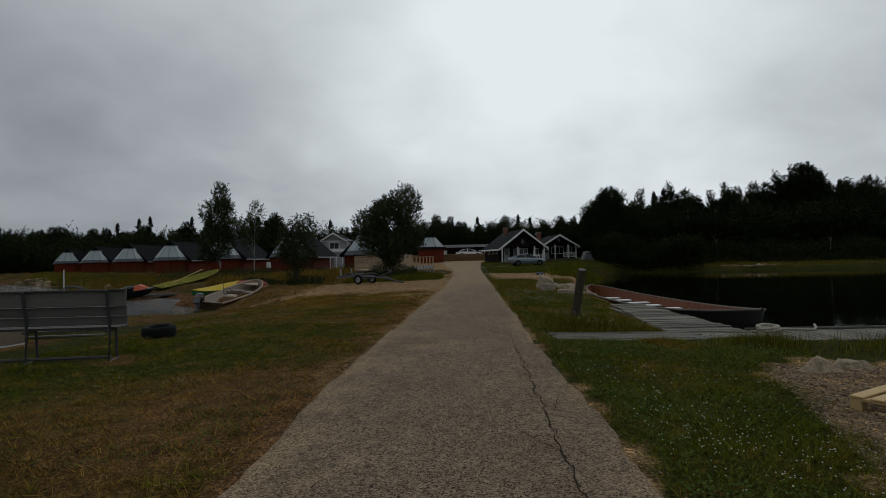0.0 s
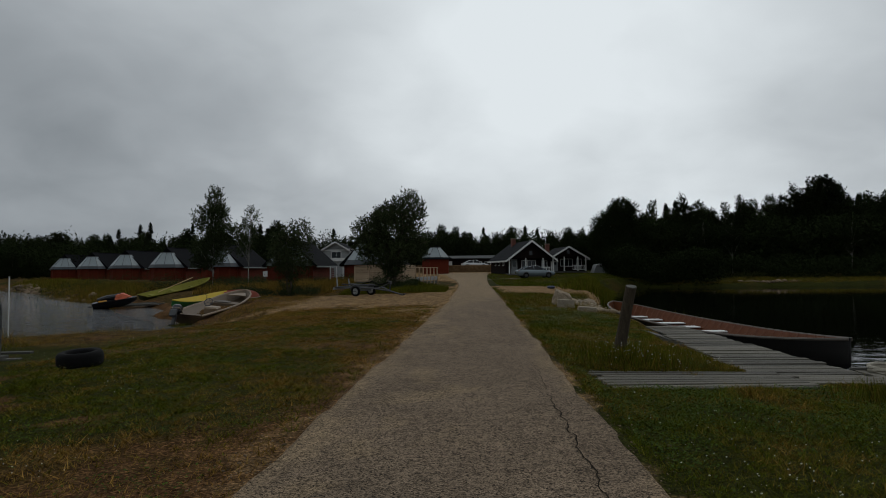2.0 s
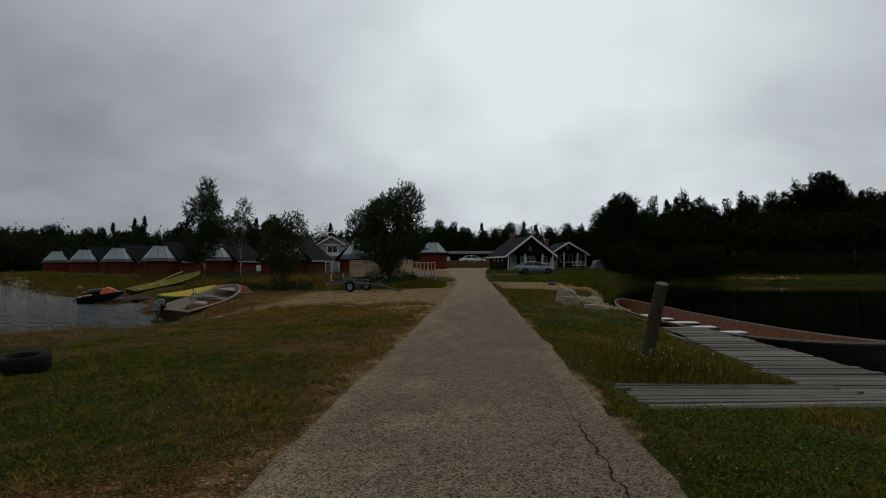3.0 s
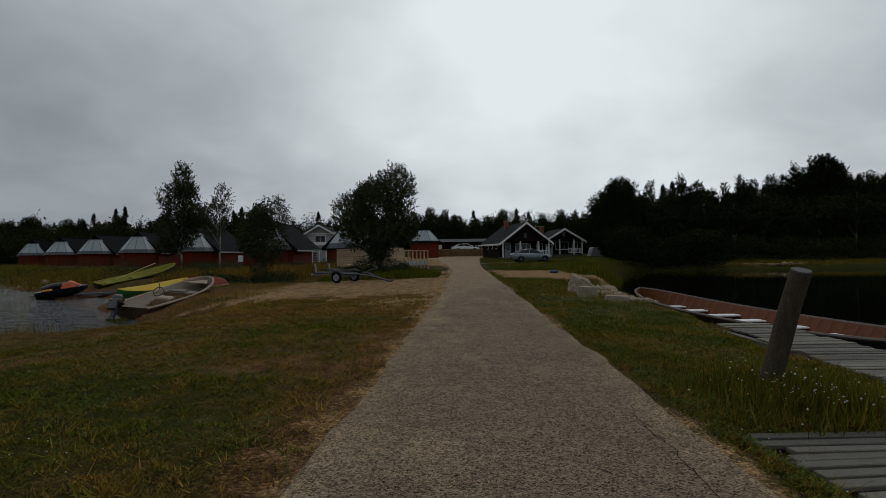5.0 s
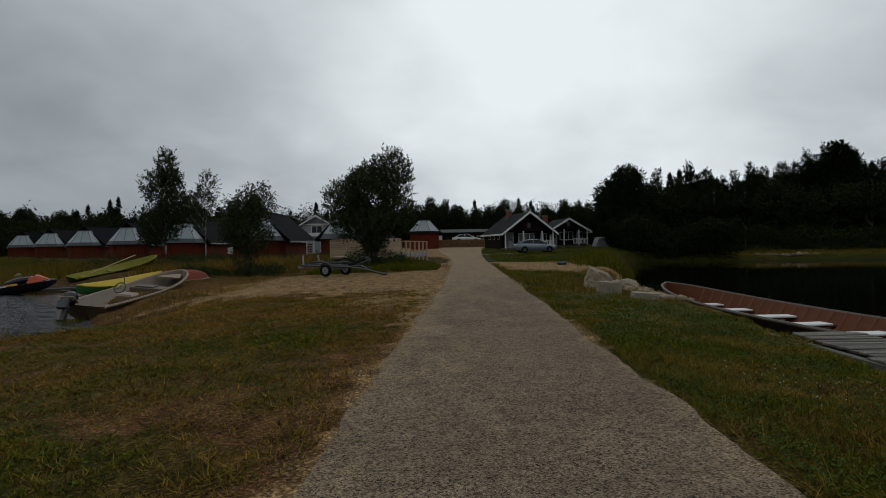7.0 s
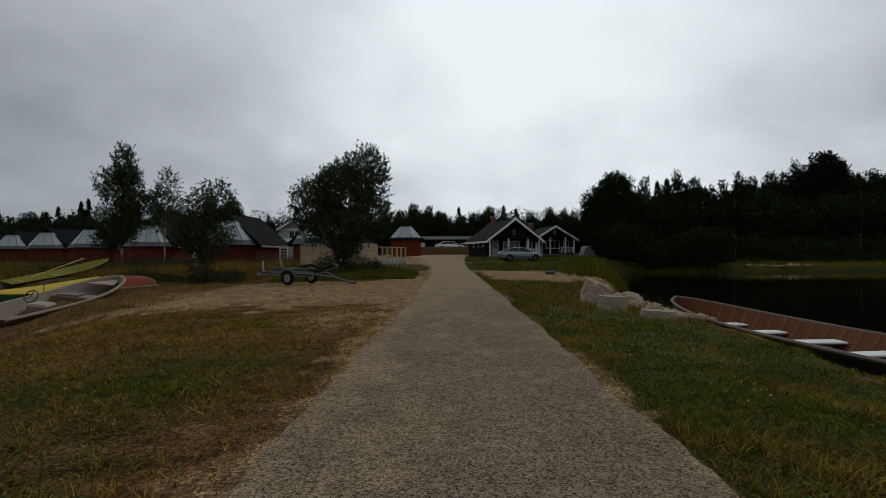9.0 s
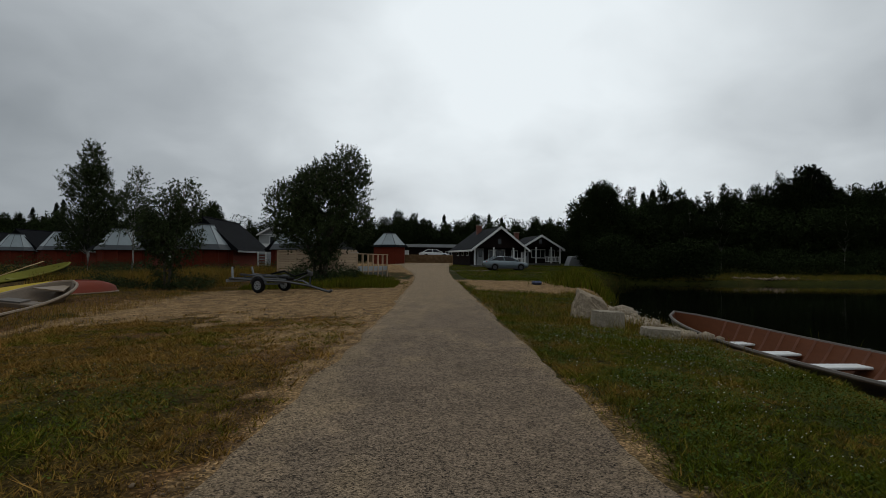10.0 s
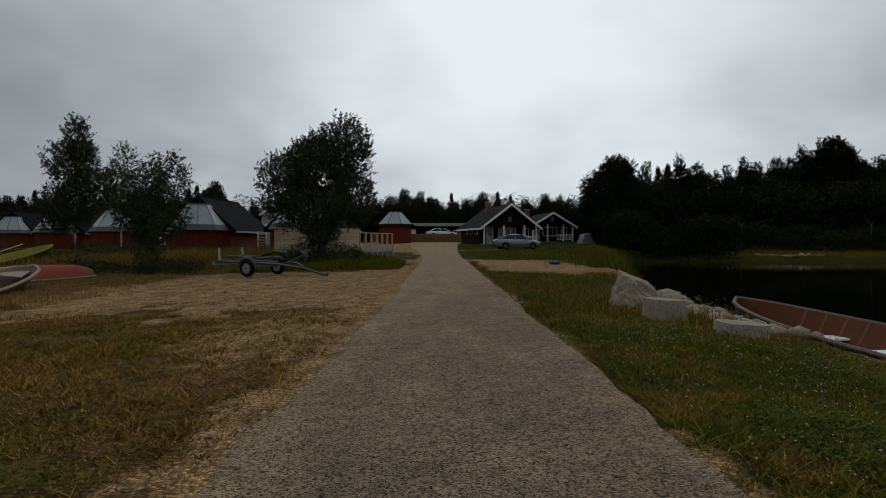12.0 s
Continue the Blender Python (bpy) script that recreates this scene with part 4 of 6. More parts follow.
def window(parent, x, z, w, h, y, cross=True):
    """White-framed window in a wall that faces -y."""
    win = part("window", box((w, 0.05, h), (x, y, z)), WHITE, parent, "white window frame")
    for sx in ((-1, 1) if cross else (0,)):
        pw = (w - 0.24) / 2 if cross else w - 0.18
        part("pane", box((pw, 0.03, h - 0.2), (x + sx * (pw / 2 + 0.03), y - 0.02, z)), WINDOW, win)


def side_window(parent, y, z, w, h, x, s):
    win = part("window", box((0.05, w, h), (x, y, z)), WHITE, parent, "white window frame")
    part("pane", box((0.03, w - 0.14, h - 0.14), (x + s * 0.02, y, z)), WINDOW, win)


def cottage(x, y, z, turn, wide, eave, ridge, deep, label, chimney_at, veranda=1.6):
    """Dark log cottage whose gable front overhangs a veranda with white posts and rail."""
    t = thing("cottage", pose(x, y, z, 0, 0, turn), label, "house", "dark log cottages")
    w = wide / 2 - 0.45
    part("wall", box((2 * w, deep - veranda, eave + 0.7), (0, veranda + (deep - veranda) / 2, (eave + 0.7) / 2 - 0.5)), BROWN_LOG, t)
    top = eave + 0.2 + (ridge - eave) * 0.86
    part("gable", prism([(-w, eave + 0.15), (w, eave + 0.15), (0, top)], "y", veranda - 0.02, veranda + 0.14), BROWN_LOG, t)
    part("gable_screen", prism([(-w * 0.98, eave + 0.25), (w * 0.98, eave + 0.25), (0, top)], "y", 0.35, 0.45), BROWN_LOG, t)
    part("floor", box((2 * w, veranda, 0.2), (0, veranda / 2, 0.05)), GREY_WOOD, t)
    part("plinth", box((2 * w - 0.1, deep - 0.2, 0.8), (0, deep / 2, -0.42)), CONCRETE, t)
    for s in (-1, 1):
        part("roof", slab_face([(s * wide / 2, -0.15, eave), (s * wide / 2, deep + 0.4, eave), (0, deep + 0.4, ridge), (0, -0.15, ridge)], 0.14), GREY_ROOF, t)
        d = Vector((s * wide / 2, 0, eave - ridge))
        part("barge_board", prism([(s * wide / 2, eave + 0.03), (s * wide / 2, eave - 0.24), (0, ridge - 0.22), (0, ridge + 0.05)], "y", -0.24, -0.16), WHITE, t, "white barge board")
        part("fascia", box((0.06, deep + 0.5, 0.2), (s * (wide / 2 - 0.01), deep / 2 + 0.12, eave - 0.1)), WHITE, t, "white fascia board")
    for px in (-w + 0.08, -w * 0.25, w * 0.52, w - 0.08):
        part("post", box((0.15, 0.15, eave + 0.25), (px, 0.15, eave / 2 + 0.15)), WHITE, t, "white veranda post")
    rail = bmesh.new()
    add_box(rail, (w * 0.75, 0.07, 0.09), (w * 0.6, 0.15, 0.95))
    add_box(rail, (w * 0.75, 0.05, 0.07), (w * 0.6, 0.15, 0.35))
    for k in range(11):
        add_box(rail, (0.07, 0.03, 0.6), (w * 0.24 + w * 0.072 * k, 0.15, 0.65))
    part("rail", rail, WHITE, t, "white slatted rail")
    door = part("door", box((0.85, 0.08, 1.9), (-w * 0.62, veranda - 0.04, 1.1)), GREY_WHITE, t, "pale door with a glass pane")
    part("pane", box((0.4, 0.03, 0.8), (-w * 0.62, veranda - 0.09, 1.45)), WINDOW, door)
    window(t, w * 0.16, 1.35, 1.25, 1.15, veranda - 0.05)
    window(t, w * 0.75, 1.35, 0.8, 1.1, veranda - 0.05)
    window(t, -w * 0.2, 1.35, 0.6, 1.1, veranda - 0.05, False)
    part("gable_window", box((0.4, 0.04, 0.55), (0, 0.34, eave + 0.95)), WINDOW, t)
    for k in range(3):
        side_window(t, veranda + 1.0 + 2.0 * k, 1.45, 0.8, 0.5, -w - 0.02, -1)
    c = part("chimney", box((0.55, 0.55, 1.5), (*chimney_at, ridge - 0.25), bevel=0.02), BRICK, t, "red brick chimney")
    part("chimney_cap", box((0.65, 0.65, 0.09), (*chimney_at, ridge + 0.52)), CONCRETE, c)
    return t


cottage(9.25, 75.3, 0.70, 12, 7.0, 1.85, 4.45, 9.0, "dark log cottage with white trim and a grey felt roof", (-0.55, 6.2))
cottage(15.3, 82.0, 0.95, 6, 6.0, 1.9, 3.65, 7.0, "smaller dark log cottage with white trim and a veranda", (-1.9, 4.6))


def white_house():
    t = thing("gabled_house", pose(-20.9, 95, 0.5), "pale grey house with a white-trimmed gable and balcony", "house")
    part("wall", box((4.6, 7, 4.9), (0, 3.6, 2.2)), GREY_WHITE, t)
    part("gable", prism([(-2.3, 4.6), (2.3, 4.6), (0, 5.5)], "y", 0.1, 0.3), GREY_WHITE, t)
    for s in (-1, 1):
        part("roof", slab_face([(s * 2.0 * 1.25, -0.4, 4.3), (s * 2.5, 7.4, 4.3), (0, 7.4, 5.75), (0, -0.4, 5.75)], 0.12), GREY_ROOF, t)
        part("barge_board", prism([(s * 2.5, 4.32), (s * 2.5, 4.1), (0, 5.52), (0, 5.78)], "y", -0.48, -0.41), WHITE, t)
    part("lintel", box((4.4, 0.1, 0.14), (0, 0.02, 4.35)), WHITE, t)
    window(t, 0.1, 3.55, 1.7, 1.2, 0.06)
    part("balcony_rail", box((4.2, 0.08, 0.5), (0, -0.5, 2.75)), WHITE, t)


white_house()


def long_house():
    t = thing("low_building", pose(0.9, 101, 1.0), "long low dark building with a pale flat roof edge", "house")
    part("wall", box((9.5, 6, 2.6), (0, 3, 1.2)), BROWN_LOG, t)
    part("roof", box((10.3, 7, 0.16), (0, 2.9, 2.78)), GREY_WHITE, t, "pale grey sheet roof")
    part("fascia", box((10.3, 0.08, 0.4), (0, -0.64, 2.58)), GREY_WHITE, t)
    part("door", box((0.9, 0.06, 1.9), (-2.9, -0.04, 0.95)), WHITE, t, "white door")
    for px in (0.4, 2.2, 3.8):
        window(t, px, 1.4, 1.1, 0.8, -0.03)


long_house()

# ---- boats ----
RED_WOOD = material("red_brown_boat_inside", (0.112, 0.036, 0.013), 0.75, spec=0.18, vary=0.22, scale=2.0, fine=20, bump=0.2, stretch=(1, 4, 4))
POST_WOOD = material("cracked_brown_post", (0.072, 0.058, 0.041), 0.95, vary=0.55, scale=4, fine=26, bump=0.8, bump_scale=24, spec=0.08, stretch=(5, 5, 1))
RIB = material("worn_boat_ribs", (0.165, 0.062, 0.032), 0.8, vary=0.25, scale=4, fine=30)
TAR = material("black_tarred_planks", (0.012, 0.011, 0.010), 0.5, vary=0.2, scale=2, fine=20, bump=0.2, stretch=(1, 4, 4))
RAIL_WOOD = material("weathered_gunwale", (0.105, 0.088, 0.072), 0.75, vary=0.25, scale=4, fine=30)
SEAT_WHITE = material("white_seat_covers", (0.62, 0.62, 0.60), 0.65, vary=0.12, scale=5, fine=30)
GRP_WHITE = material("dull_white_fibreglass", (0.195, 0.135, 0.080), 0.45, vary=0.16, scale=2, fine=18)
GRP_GREY = material("dirty_boat_side", (0.112, 0.076, 0.045), 0.6, vary=0.22, scale=2, fine=18)
OLIVE = material("faded_yellow_green_paint", (0.20, 0.19, 0.030), 0.75, spec=0.18, vary=0.18, scale=2, fine=18)
OLIVE_DARK = material("dark_green_hull_paint", (0.038, 0.045, 0.014), 0.75, spec=0.18, vary=0.2, scale=2, fine=18)
YELLOW = material("yellow_plastic", (0.40, 0.28, 0.018), 0.75, spec=0.18, vary=0.12, scale=2, fine=12)
GREEN = material("green_plastic", (0.035, 0.17, 0.05), 0.4, vary=0.12, scale=2, fine=12)
RED_HULL = material("faded_red_hull", (0.20, 0.042, 0.022), 0.75, spec=0.18, vary=0.16, scale=2, fine=18)
BLACK_GLOSS = material("black_gloss_plastic", (0.012, 0.012, 0.014), 0.25, vary=0.1, scale=3, fine=12)
ORANGE = material("orange_red_plastic", (0.50, 0.085, 0.02), 0.4, vary=0.1, scale=3, fine=12)
AMBER = material("amber_plastic", (0.55, 0.25, 0.02), 0.4, vary=0.1, scale=3, fine=12)
ROPE = material("pale_rope", (0.33, 0.30, 0.24), 0.9, vary=0.25, scale=10, fine=60, bump=0.5)


def hull_shell(long, beam, sheer, keel, inset=0.03, stations=25, ends=(1.0, 1.0), fullness=0.6, flat=0.35, inner=True, transom=False):
    """A boat's skin from stem to stern along x, outside and inside, joined at the gunwale."""
    rows_out, rows_in = [], []
    for i in range(stations):
        s = i / (stations - 1)
        u = 2 * s - 1
        if transom and u < 0:
            half = beam / 2 * (1 - 0.22 * u * u)
        else:
            half = beam / 2 * max(0.02, (1 - abs(u) ** (2.2 * ends[u > 0])) ** fullness)
        zs, zk = sheer(s), keel(s)
        ro, ri = [], []
        for j in range(9):
            a = j / 8
            across = 1 - 2 * a
            shape = abs(across)
            zz = zk + (zs - zk) * max(0.0, (shape - flat) / (1 - flat)) ** 1.5
            ro.append(((s - 0.5) * long, half * math.copysign(shape ** 0.75, across), zz))
            ri.append(((s - 0.5) * (long - 2 * inset), max(0.001, half - inset) * math.copysign(shape ** 0.75, across), min(zs, zz + inset) if 0 < j < 8 else zs))
        rows_out.append(ro)
        rows_in.append(ri)
    return rows_out, rows_in


def skin(rows, flip=False):
    bm = bmesh.new()
    g = [[bm.verts.new(p) for p in r] for r in rows]
    for a, c in zip(g, g[1:]):
        for k in range(len(a) - 1):
            bm.faces.new((a[k], c[k], c[k + 1], a[k + 1]) if not flip else (a[k], a[k + 1], c[k + 1], c[k]))
    for end in (g[0], g[-1]):
        bm.faces.new(end)
    return bm


def gunwale(rows, r, side):
    return tube([Vector(row[0 if side > 0 else -1]) for row in rows], r, 6)


def place_between(a, c, z, roll=0.0, pitch=0.0):
    """Pose with +x from a towards c, at their middle."""
    d = Vector(c) - Vector(a)
    return pose((a[0] + c[0]) / 2, (a[1] + c[1]) / 2, z, roll, pitch, math.degrees(math.atan2(d.y, d.x)))


def church_boat():
    long = 13.2
    t = thing("rowing_boat", place_between((7.75, 14.0), (6.75, 26.9), WATER_Z), "long wooden rowing boat with red-brown inside and white seats", "boat")
    sheer = lambda s: 0.58 + 0.28 * abs(2 * s - 1) ** 2.6
    keel = lambda s: -0.12 + 0.42 * abs(2 * s - 1) ** 5
    o, n = hull_shell(long, 2.15, sheer, keel, 0.035, 31, (1.25, 1.25), 0.62, 0.2)
    part("hull", skin(o), TAR, t, "black tarred hull", True)
    part("inside", skin(n, True), RED_WOOD, t, "red-brown painted inside", True)
    for s in (-1, 1):
        part("gunwale", gunwale(o, 0.034, s), RAIL_WOOD, t)
    half = lambda x: 1.075 * max(0.02, (1 - abs(2 * x / long) ** 2.75)) ** 0.62
    for k in range(30):
        x = -5.4 + 10.8 * k / 29
        s = x / long + 0.5
        h, zk, zs = half(x) - 0.045, keel(s) + 0.05, sheer(s)
        pts = []
        for j in range(9):
            ac = 1 - 2 * j / 8
            zz = zk + (zs - zk) * max(0.0, (abs(ac) - 0.2) / 0.8) ** 1.5
            pts.append((x, h * math.copysign(abs(ac) ** 0.75, ac), zz))
        part("rib", tube(pts, 0.030, 4), RIB, t)
    for k in range(8):
        x = -4.6 + 1.32 * k
        w = 2 * half(x) - 0.12
        part("thwart", box((0.16, w, 0.04), (x, 0, 0.31)), RED_WOOD, t)
        part("seat", box((0.36, w * 0.72, 0.045), (x, -0.06 * w if k % 2 else 0.03, 0.355), (0, 0, rng.uniform(-3, 3)), 0.012), SEAT_WHITE, t, "white seat board")
        part("brace", tube([(x + 0.2, half(x) - 0.08, 0.52), (x + 0.05, half(x) * 0.6, 0.05)], 0.028, 5), RED_WOOD, t)
    for s in (-1, 1):
        part("stem_post", tube([(s * long * 0.485, 0, 0.15), (s * long * 0.498, 0, 0.55), (s * long * 0.500, 0, 0.90)], [0.035, 0.032, 0.026], 6), RAIL_WOOD if s > 0 else TAR, t)
    return t


church_boat()


def motor_boat():
    t = thing("motorboat", place_between((-11.85, 26.9), (-11.65, 32.9), -0.585, 0, -5.3) @ pose(0, 0, 0, 5, 0, 0), "dirty white open motorboat drawn up on the shore", "boat")
    sheer = lambda s: 0.42 + 0.40 * max(0, s - 0.45) ** 1.6 * 1.9
    keel = lambda s: 0.0 + 0.62 * max(0, (s - 0.55) / 0.45) ** 3
    o, n = hull_shell(6.2, 1.75, sheer, keel, 0.06, 25, (1, 1.15), 0.62, 0.3, transom=True)
    part("hull", skin(o), GRP_GREY, t, "grey-white hull side", True)
    part("inside", skin(n, True), GRP_GREY, t, "stained tan inside", True)
    for s in (-1, 1):
        part("gunwale", gunwale(o, 0.05, s), GRP_WHITE, t)
    part("floor", box((4.2, 1.2, 0.04), (-0.6, 0, 0.14)), GRP_GREY, t)
    part("console", box((0.55, 0.6, 0.34), (-1.2, -0.25, 0.34), (0, 0, 0), 0.06), GRP_WHITE, t)
    part("bench_seat", box((0.5, 1.3, 0.26), (0.6, 0, 0.29), (0, 0, 0), 0.03), GRP_GREY, t)
    part("hatch", box((0.45, 0.7, 0.05), (0.6, 0.1, 0.44)), RAIL_WOOD, t)
    part("foredeck", prism([(1.9, -0.50), (2.8, -0.1), (2.8, 0.1), (1.9, 0.50)], "z", 0.56, 0.60), GRP_WHITE, t)
    ring = [Vector((0.19 * math.cos(a), 0.19 * math.sin(a), 0)) for a in [2 * math.pi * k / 14 for k in range(15)]]
    q = pose(-1.62, -0.25, 0.78, 0, -55, 0)
    w = part("steering_wheel", tube([q @ p for p in ring], 0.02, 6), DARK_STEEL, t)
    for k in range(3):
        part("spoke", tube([q @ Vector((0, 0, 0)), q @ (0.19 * Vector((math.cos(2.1 * k), math.sin(2.1 * k), 0)))], 0.012, 5), STEEL, w)
    part("rail_post", tube([(0.3, 0.8, 0.5), (0.3, 0.8, 0.75), (0.0, 0.75, 0.85)], 0.015, 5), STEEL, t)


motor_boat()


def outboard():
    t = thing("outboard_motor", pose(-12.2, 26.4, -0.78, 0, 0, -88) @ pose(0, 0, 0, 0, -30, 0), "black and grey outboard motor tilted on the boat's stern", "motor")
    cowl = bmesh.new()
    add_box(cowl, (0.36, 0.42, 0.46), (0, 0, 0.66), (0, -8, 0), 0.11)
    part("cowl", cowl, BLACK_GLOSS, t, "black cowl with a pale stripe")
    part("stripe", box((0.375, 0.43, 0.06), (0, 0, 0.62), (0, -8, 0), 0.02), GRP_WHITE, t)
    part("leg", box((0.2, 0.14, 0.75), (0.02, 0, 0.12), (0, 0, 0), 0.04), DARK_STEEL, t)
    part("anti_vortex_plate", box((0.42, 0.22, 0.025), (-0.05, 0, -0.12)), DARK_STEEL, t)
    part("gearcase", tube([(0.18, 0, -0.3), (0, 0, -0.3), (-0.26, 0, -0.3)], [0.02, 0.07, 0.05], 8), DARK_STEEL, t)
    part("clamp", box((0.14, 0.3, 0.3), (0.22, 0, 0.38), (0, 0, 0), 0.02), STEEL, t)
    for k in range(3):
        part("propeller_blade", box((0.03, 0.09, 0.16), (-0.28, 0.08 * math.sin(2.1 * k), -0.3 + 0.08 * math.cos(2.1 * k)), (120 * k, 0, 20)), STEEL, t)


outboard()


def skiff():
    t = thing("skiff", place_between((-22.3, 41.9), (-19.7, 45.7), -0.26, 0, -10) @ pose(0, 0, 0, 5, 0, 0), "faded yellow-green rowing skiff drawn up in the grass", "boat")
    sheer = lambda s: 0.46 + 0.55 * max(0, s - 0.4) ** 2 * 1.5
    keel = lambda s: 0.7 * max(0, (s - 0.6) / 0.4) ** 3
    o, n = hull_shell(5.2, 1.75, sheer, keel, 0.05, 23, (1, 1.1), 0.62, 0.25, transom=True)
    part("hull", skin(o), OLIVE_DARK, t, "dark green hull outside", True)
    part("inside", skin(n, True), OLIVE, t, "", True)
    for s in (-1, 1):
        part("gunwale", gunwale(o, 0.05, s), OLIVE, t)
    for x in (-1.8, -0.2, 1.3):
        part("thwart", box((0.26, 1.45, 0.04), (x, 0, 0.32), (0, 0, 0), 0.01), OLIVE, t)
    return t


skiff()
oar = thing("oar", pose(-21.2, 43.5, 0.42, 0, -20, 62), "pale wooden oar leaning across the skiff", "oar")
part("shaft", tube([(-1.3, 0, 0), (1.0, 0, 0)], 0.03, 6), PALE_WOOD, oar)
part("blade", box((0.75, 0.15, 0.025), (1.3, 0, 0), (0, 0, 0), 0.01), PALE_WOOD, oar)


def kayak():
    t = thing("canoe", place_between((-14.1, 29.2), (-13.5, 35.2), -0.34, 0, -3) @ pose(0, 0, 0, 12, 0, 0), "yellow and green plastic canoe beside the motorboat", "boat")
    for name, mat, lo, hi in (("hull", YELLOW, 0.0, 1.0), ("stripe", GREEN, 0.0, 0.42)):
        sheer = lambda s: 0.34 + 0.16 * abs(2 * s - 1) ** 2
        keel = lambda s: 0.25 * abs(2 * s - 1) ** 4
        grow = 1.0 if name == "hull" else 1.03
        o, n = hull_shell(5.0 * grow, 0.95 * grow, sheer, keel, 0.03, 21, (1, 1), 0.6, 0.2)
        keep = [r for i, r in enumerate(o) if lo <= i / 20 <= hi]
        part(name, skin(keep), mat, t, "green stern half" if name == "stripe" else "", True)
    part("deck", skin([[(x, y * 0.9, z + 0.02) for x, y, z in ((r[0][0], r[0][1], r[0][2]), (r[0][0], 0, r[0][2] + 0.05), (r[-1][0], r[-1][1], r[-1][2]))] for r in o]), YELLOW, t)


kayak()


def upturned():
    t = thing("upturned_boat", place_between((-13.7, 33.9), (-12.9, 37.4), -0.16), "faded red upturned boat resting on the earth", "boat")
    sheer = lambda s: -0.02
    keel = lambda s: 0.46 - 0.30 * abs(2 * s - 1) ** 3
    o, n = hull_shell(4.6, 1.5, sheer, keel, 0.04, 21, (1, 1.1), 0.6, 0.3, transom=True)
    part("hull", skin(o), RED_HULL, t, "", True)
    for s in (-1, 1):
        part("gunwale", gunwale(o, 0.04, s), GRP_WHITE, t, "pale gunwale")
    part("keel_strip", tube([(r[4][0], 0, r[4][2] + 0.015) for r in o], 0.025, 5), RED_HULL, t)


upturned()


def jet_ski():
    t = thing("jet_ski", pose(-21.8, 37.6, -0.74, 0, -7, 14) @ Matrix.Scale(0.84, 4), "black jet ski with orange and red panels at the shore", "jet ski")
    sheer = lambda s: 0.42 + 0.10 * s
    keel = lambda s: -0.05 + 0.4 * max(0, (s - 0.6) / 0.4) ** 2
    o, n = hull_shell(3.0, 1.15, sheer, keel, 0.03, 19, (1, 1.1), 0.6, 0.3, transom=True)
    part("hull", skin(o), BLACK_GLOSS, t, "", True)
    part("deck", skin([[(r[0][0], r[0][1] * k, r[0][2] + 0.12 * (1 - abs(k)))for k in (1, 0.6, 0.2, -0.2, -0.6, -1)] for r in o]), BLACK_GLOSS, t, "", True)
    part("seat", tube([(-1.2, 0, 0.62), (-0.5, 0, 0.74), (0.2, 0, 0.74)], [0.16, 0.22, 0.2], 10), BLACK_GLOSS, t)
    part("hood", tube([(0.1, 0, 0.66), (0.55, 0, 0.68), (1.2, 0, 0.50)], [0.26, 0.3, 0.08], 8), ORANGE, t, "orange-red hood")
    for s in (-1, 1):
        part("side_panel", box((0.6, 0.04, 0.12), (-0.75, s * 0.40, 0.52), (s * 18, 0, 0), 0.015), AMBER, t, "amber side panel")
        part("side_stripe", box((0.8, 0.05, 0.16), (0.5, s * 0.4, 0.56), (s * 18, 0, -s * 12), 0.015), ORANGE, t)
    part("handlebar", tube([(0.25, -0.38, 0.98), (0.35, 0, 0.92), (0.25, 0.38, 0.98)], 0.025, 6), DARK_STEEL, t)
    part("steering_column", box((0.16, 0.2, 0.34), (0.38, 0, 0.82), (0, -20, 0), 0.03), BLACK_GLOSS, t)


jet_ski()
ramp = thing("launching_ramp", pose(-21.3, 38.6, -0.80, 0, 0, 10), "low brown wooden ramp lying in the shallows under the jet ski", "ramp")
for k in range(6):
    part("board", box((3.6, 0.26, 0.05), (0.2 * (k % 2), -0.75 + 0.3 * k, 0.06 + 0.008 * k), (0, -2, 0), 0.008), RAIL_WOOD, ramp)
for s in (-1, 1):
    part("edge_pole", tube([(-2.3, s * 0.98, 0.05), (2.3, s * 0.98, 0.22)], 0.05, 6), GREY_WOOD, ramp, "pale grey pole")

# ---- dock ----
dock = thing("dock", pose(0, 0, 0), "weathered grey plank dock along the moored boat", "dock", kind="structure")
plank_mesh = {}


def plank(parent, long, wide, thick, m, mat=PLANK):
    key = (round(long, 2), wide, thick, mat.name)
    if key not in plank_mesh:
        bm = box((long, wide, thick), (0, 0, 0), (0, 0, 0), 0.006)
        me = bpy.data.meshes.new("plank")
        bm.to_mesh(me)
        bm.free()
        me.materials.append(mat)
        plank_mesh[key] = me
    ob = new("plank", plank_mesh[key])
    ob.parent = parent
    ob.matrix_basis = m
    return ob


for k in range(50):
    y = 10.55 + 0.152 * k
    west = 4.35 + 0.115 * (y - 10.5)
    plank(dock, round((6.1 - west) / 0.2) * 0.2, 0.128, 0.035, pose((6.1 + west) / 2 + rng.normal(0, 0.012), y, -0.155 + rng.normal(0, 0.006), rng.normal(0, 1.6), rng.normal(0, 0.3), rng.normal(0, 0.7)))
for k in range(9):
    turn = 9.5 - 0.55 * k
    plank(dock, 2.8, 0.106, 0.035, pose(3.45 + rng.normal(0, 0.06), 9.92 + 0.130 * k, -0.092 + rng.normal(0, 0.006), rng.normal(0, 1.2), 1.3, turn + rng.normal(0, 0.5)))
for k in range(36):
    plank(dock, 1.4, 0.138, 0.035, pose(6.22 + 0.15 * k, 10.72 + rng.normal(0, 0.02), -0.165 + rng.normal(0, 0.004), 0, 0, 90 + rng.normal(0, 0.5)))
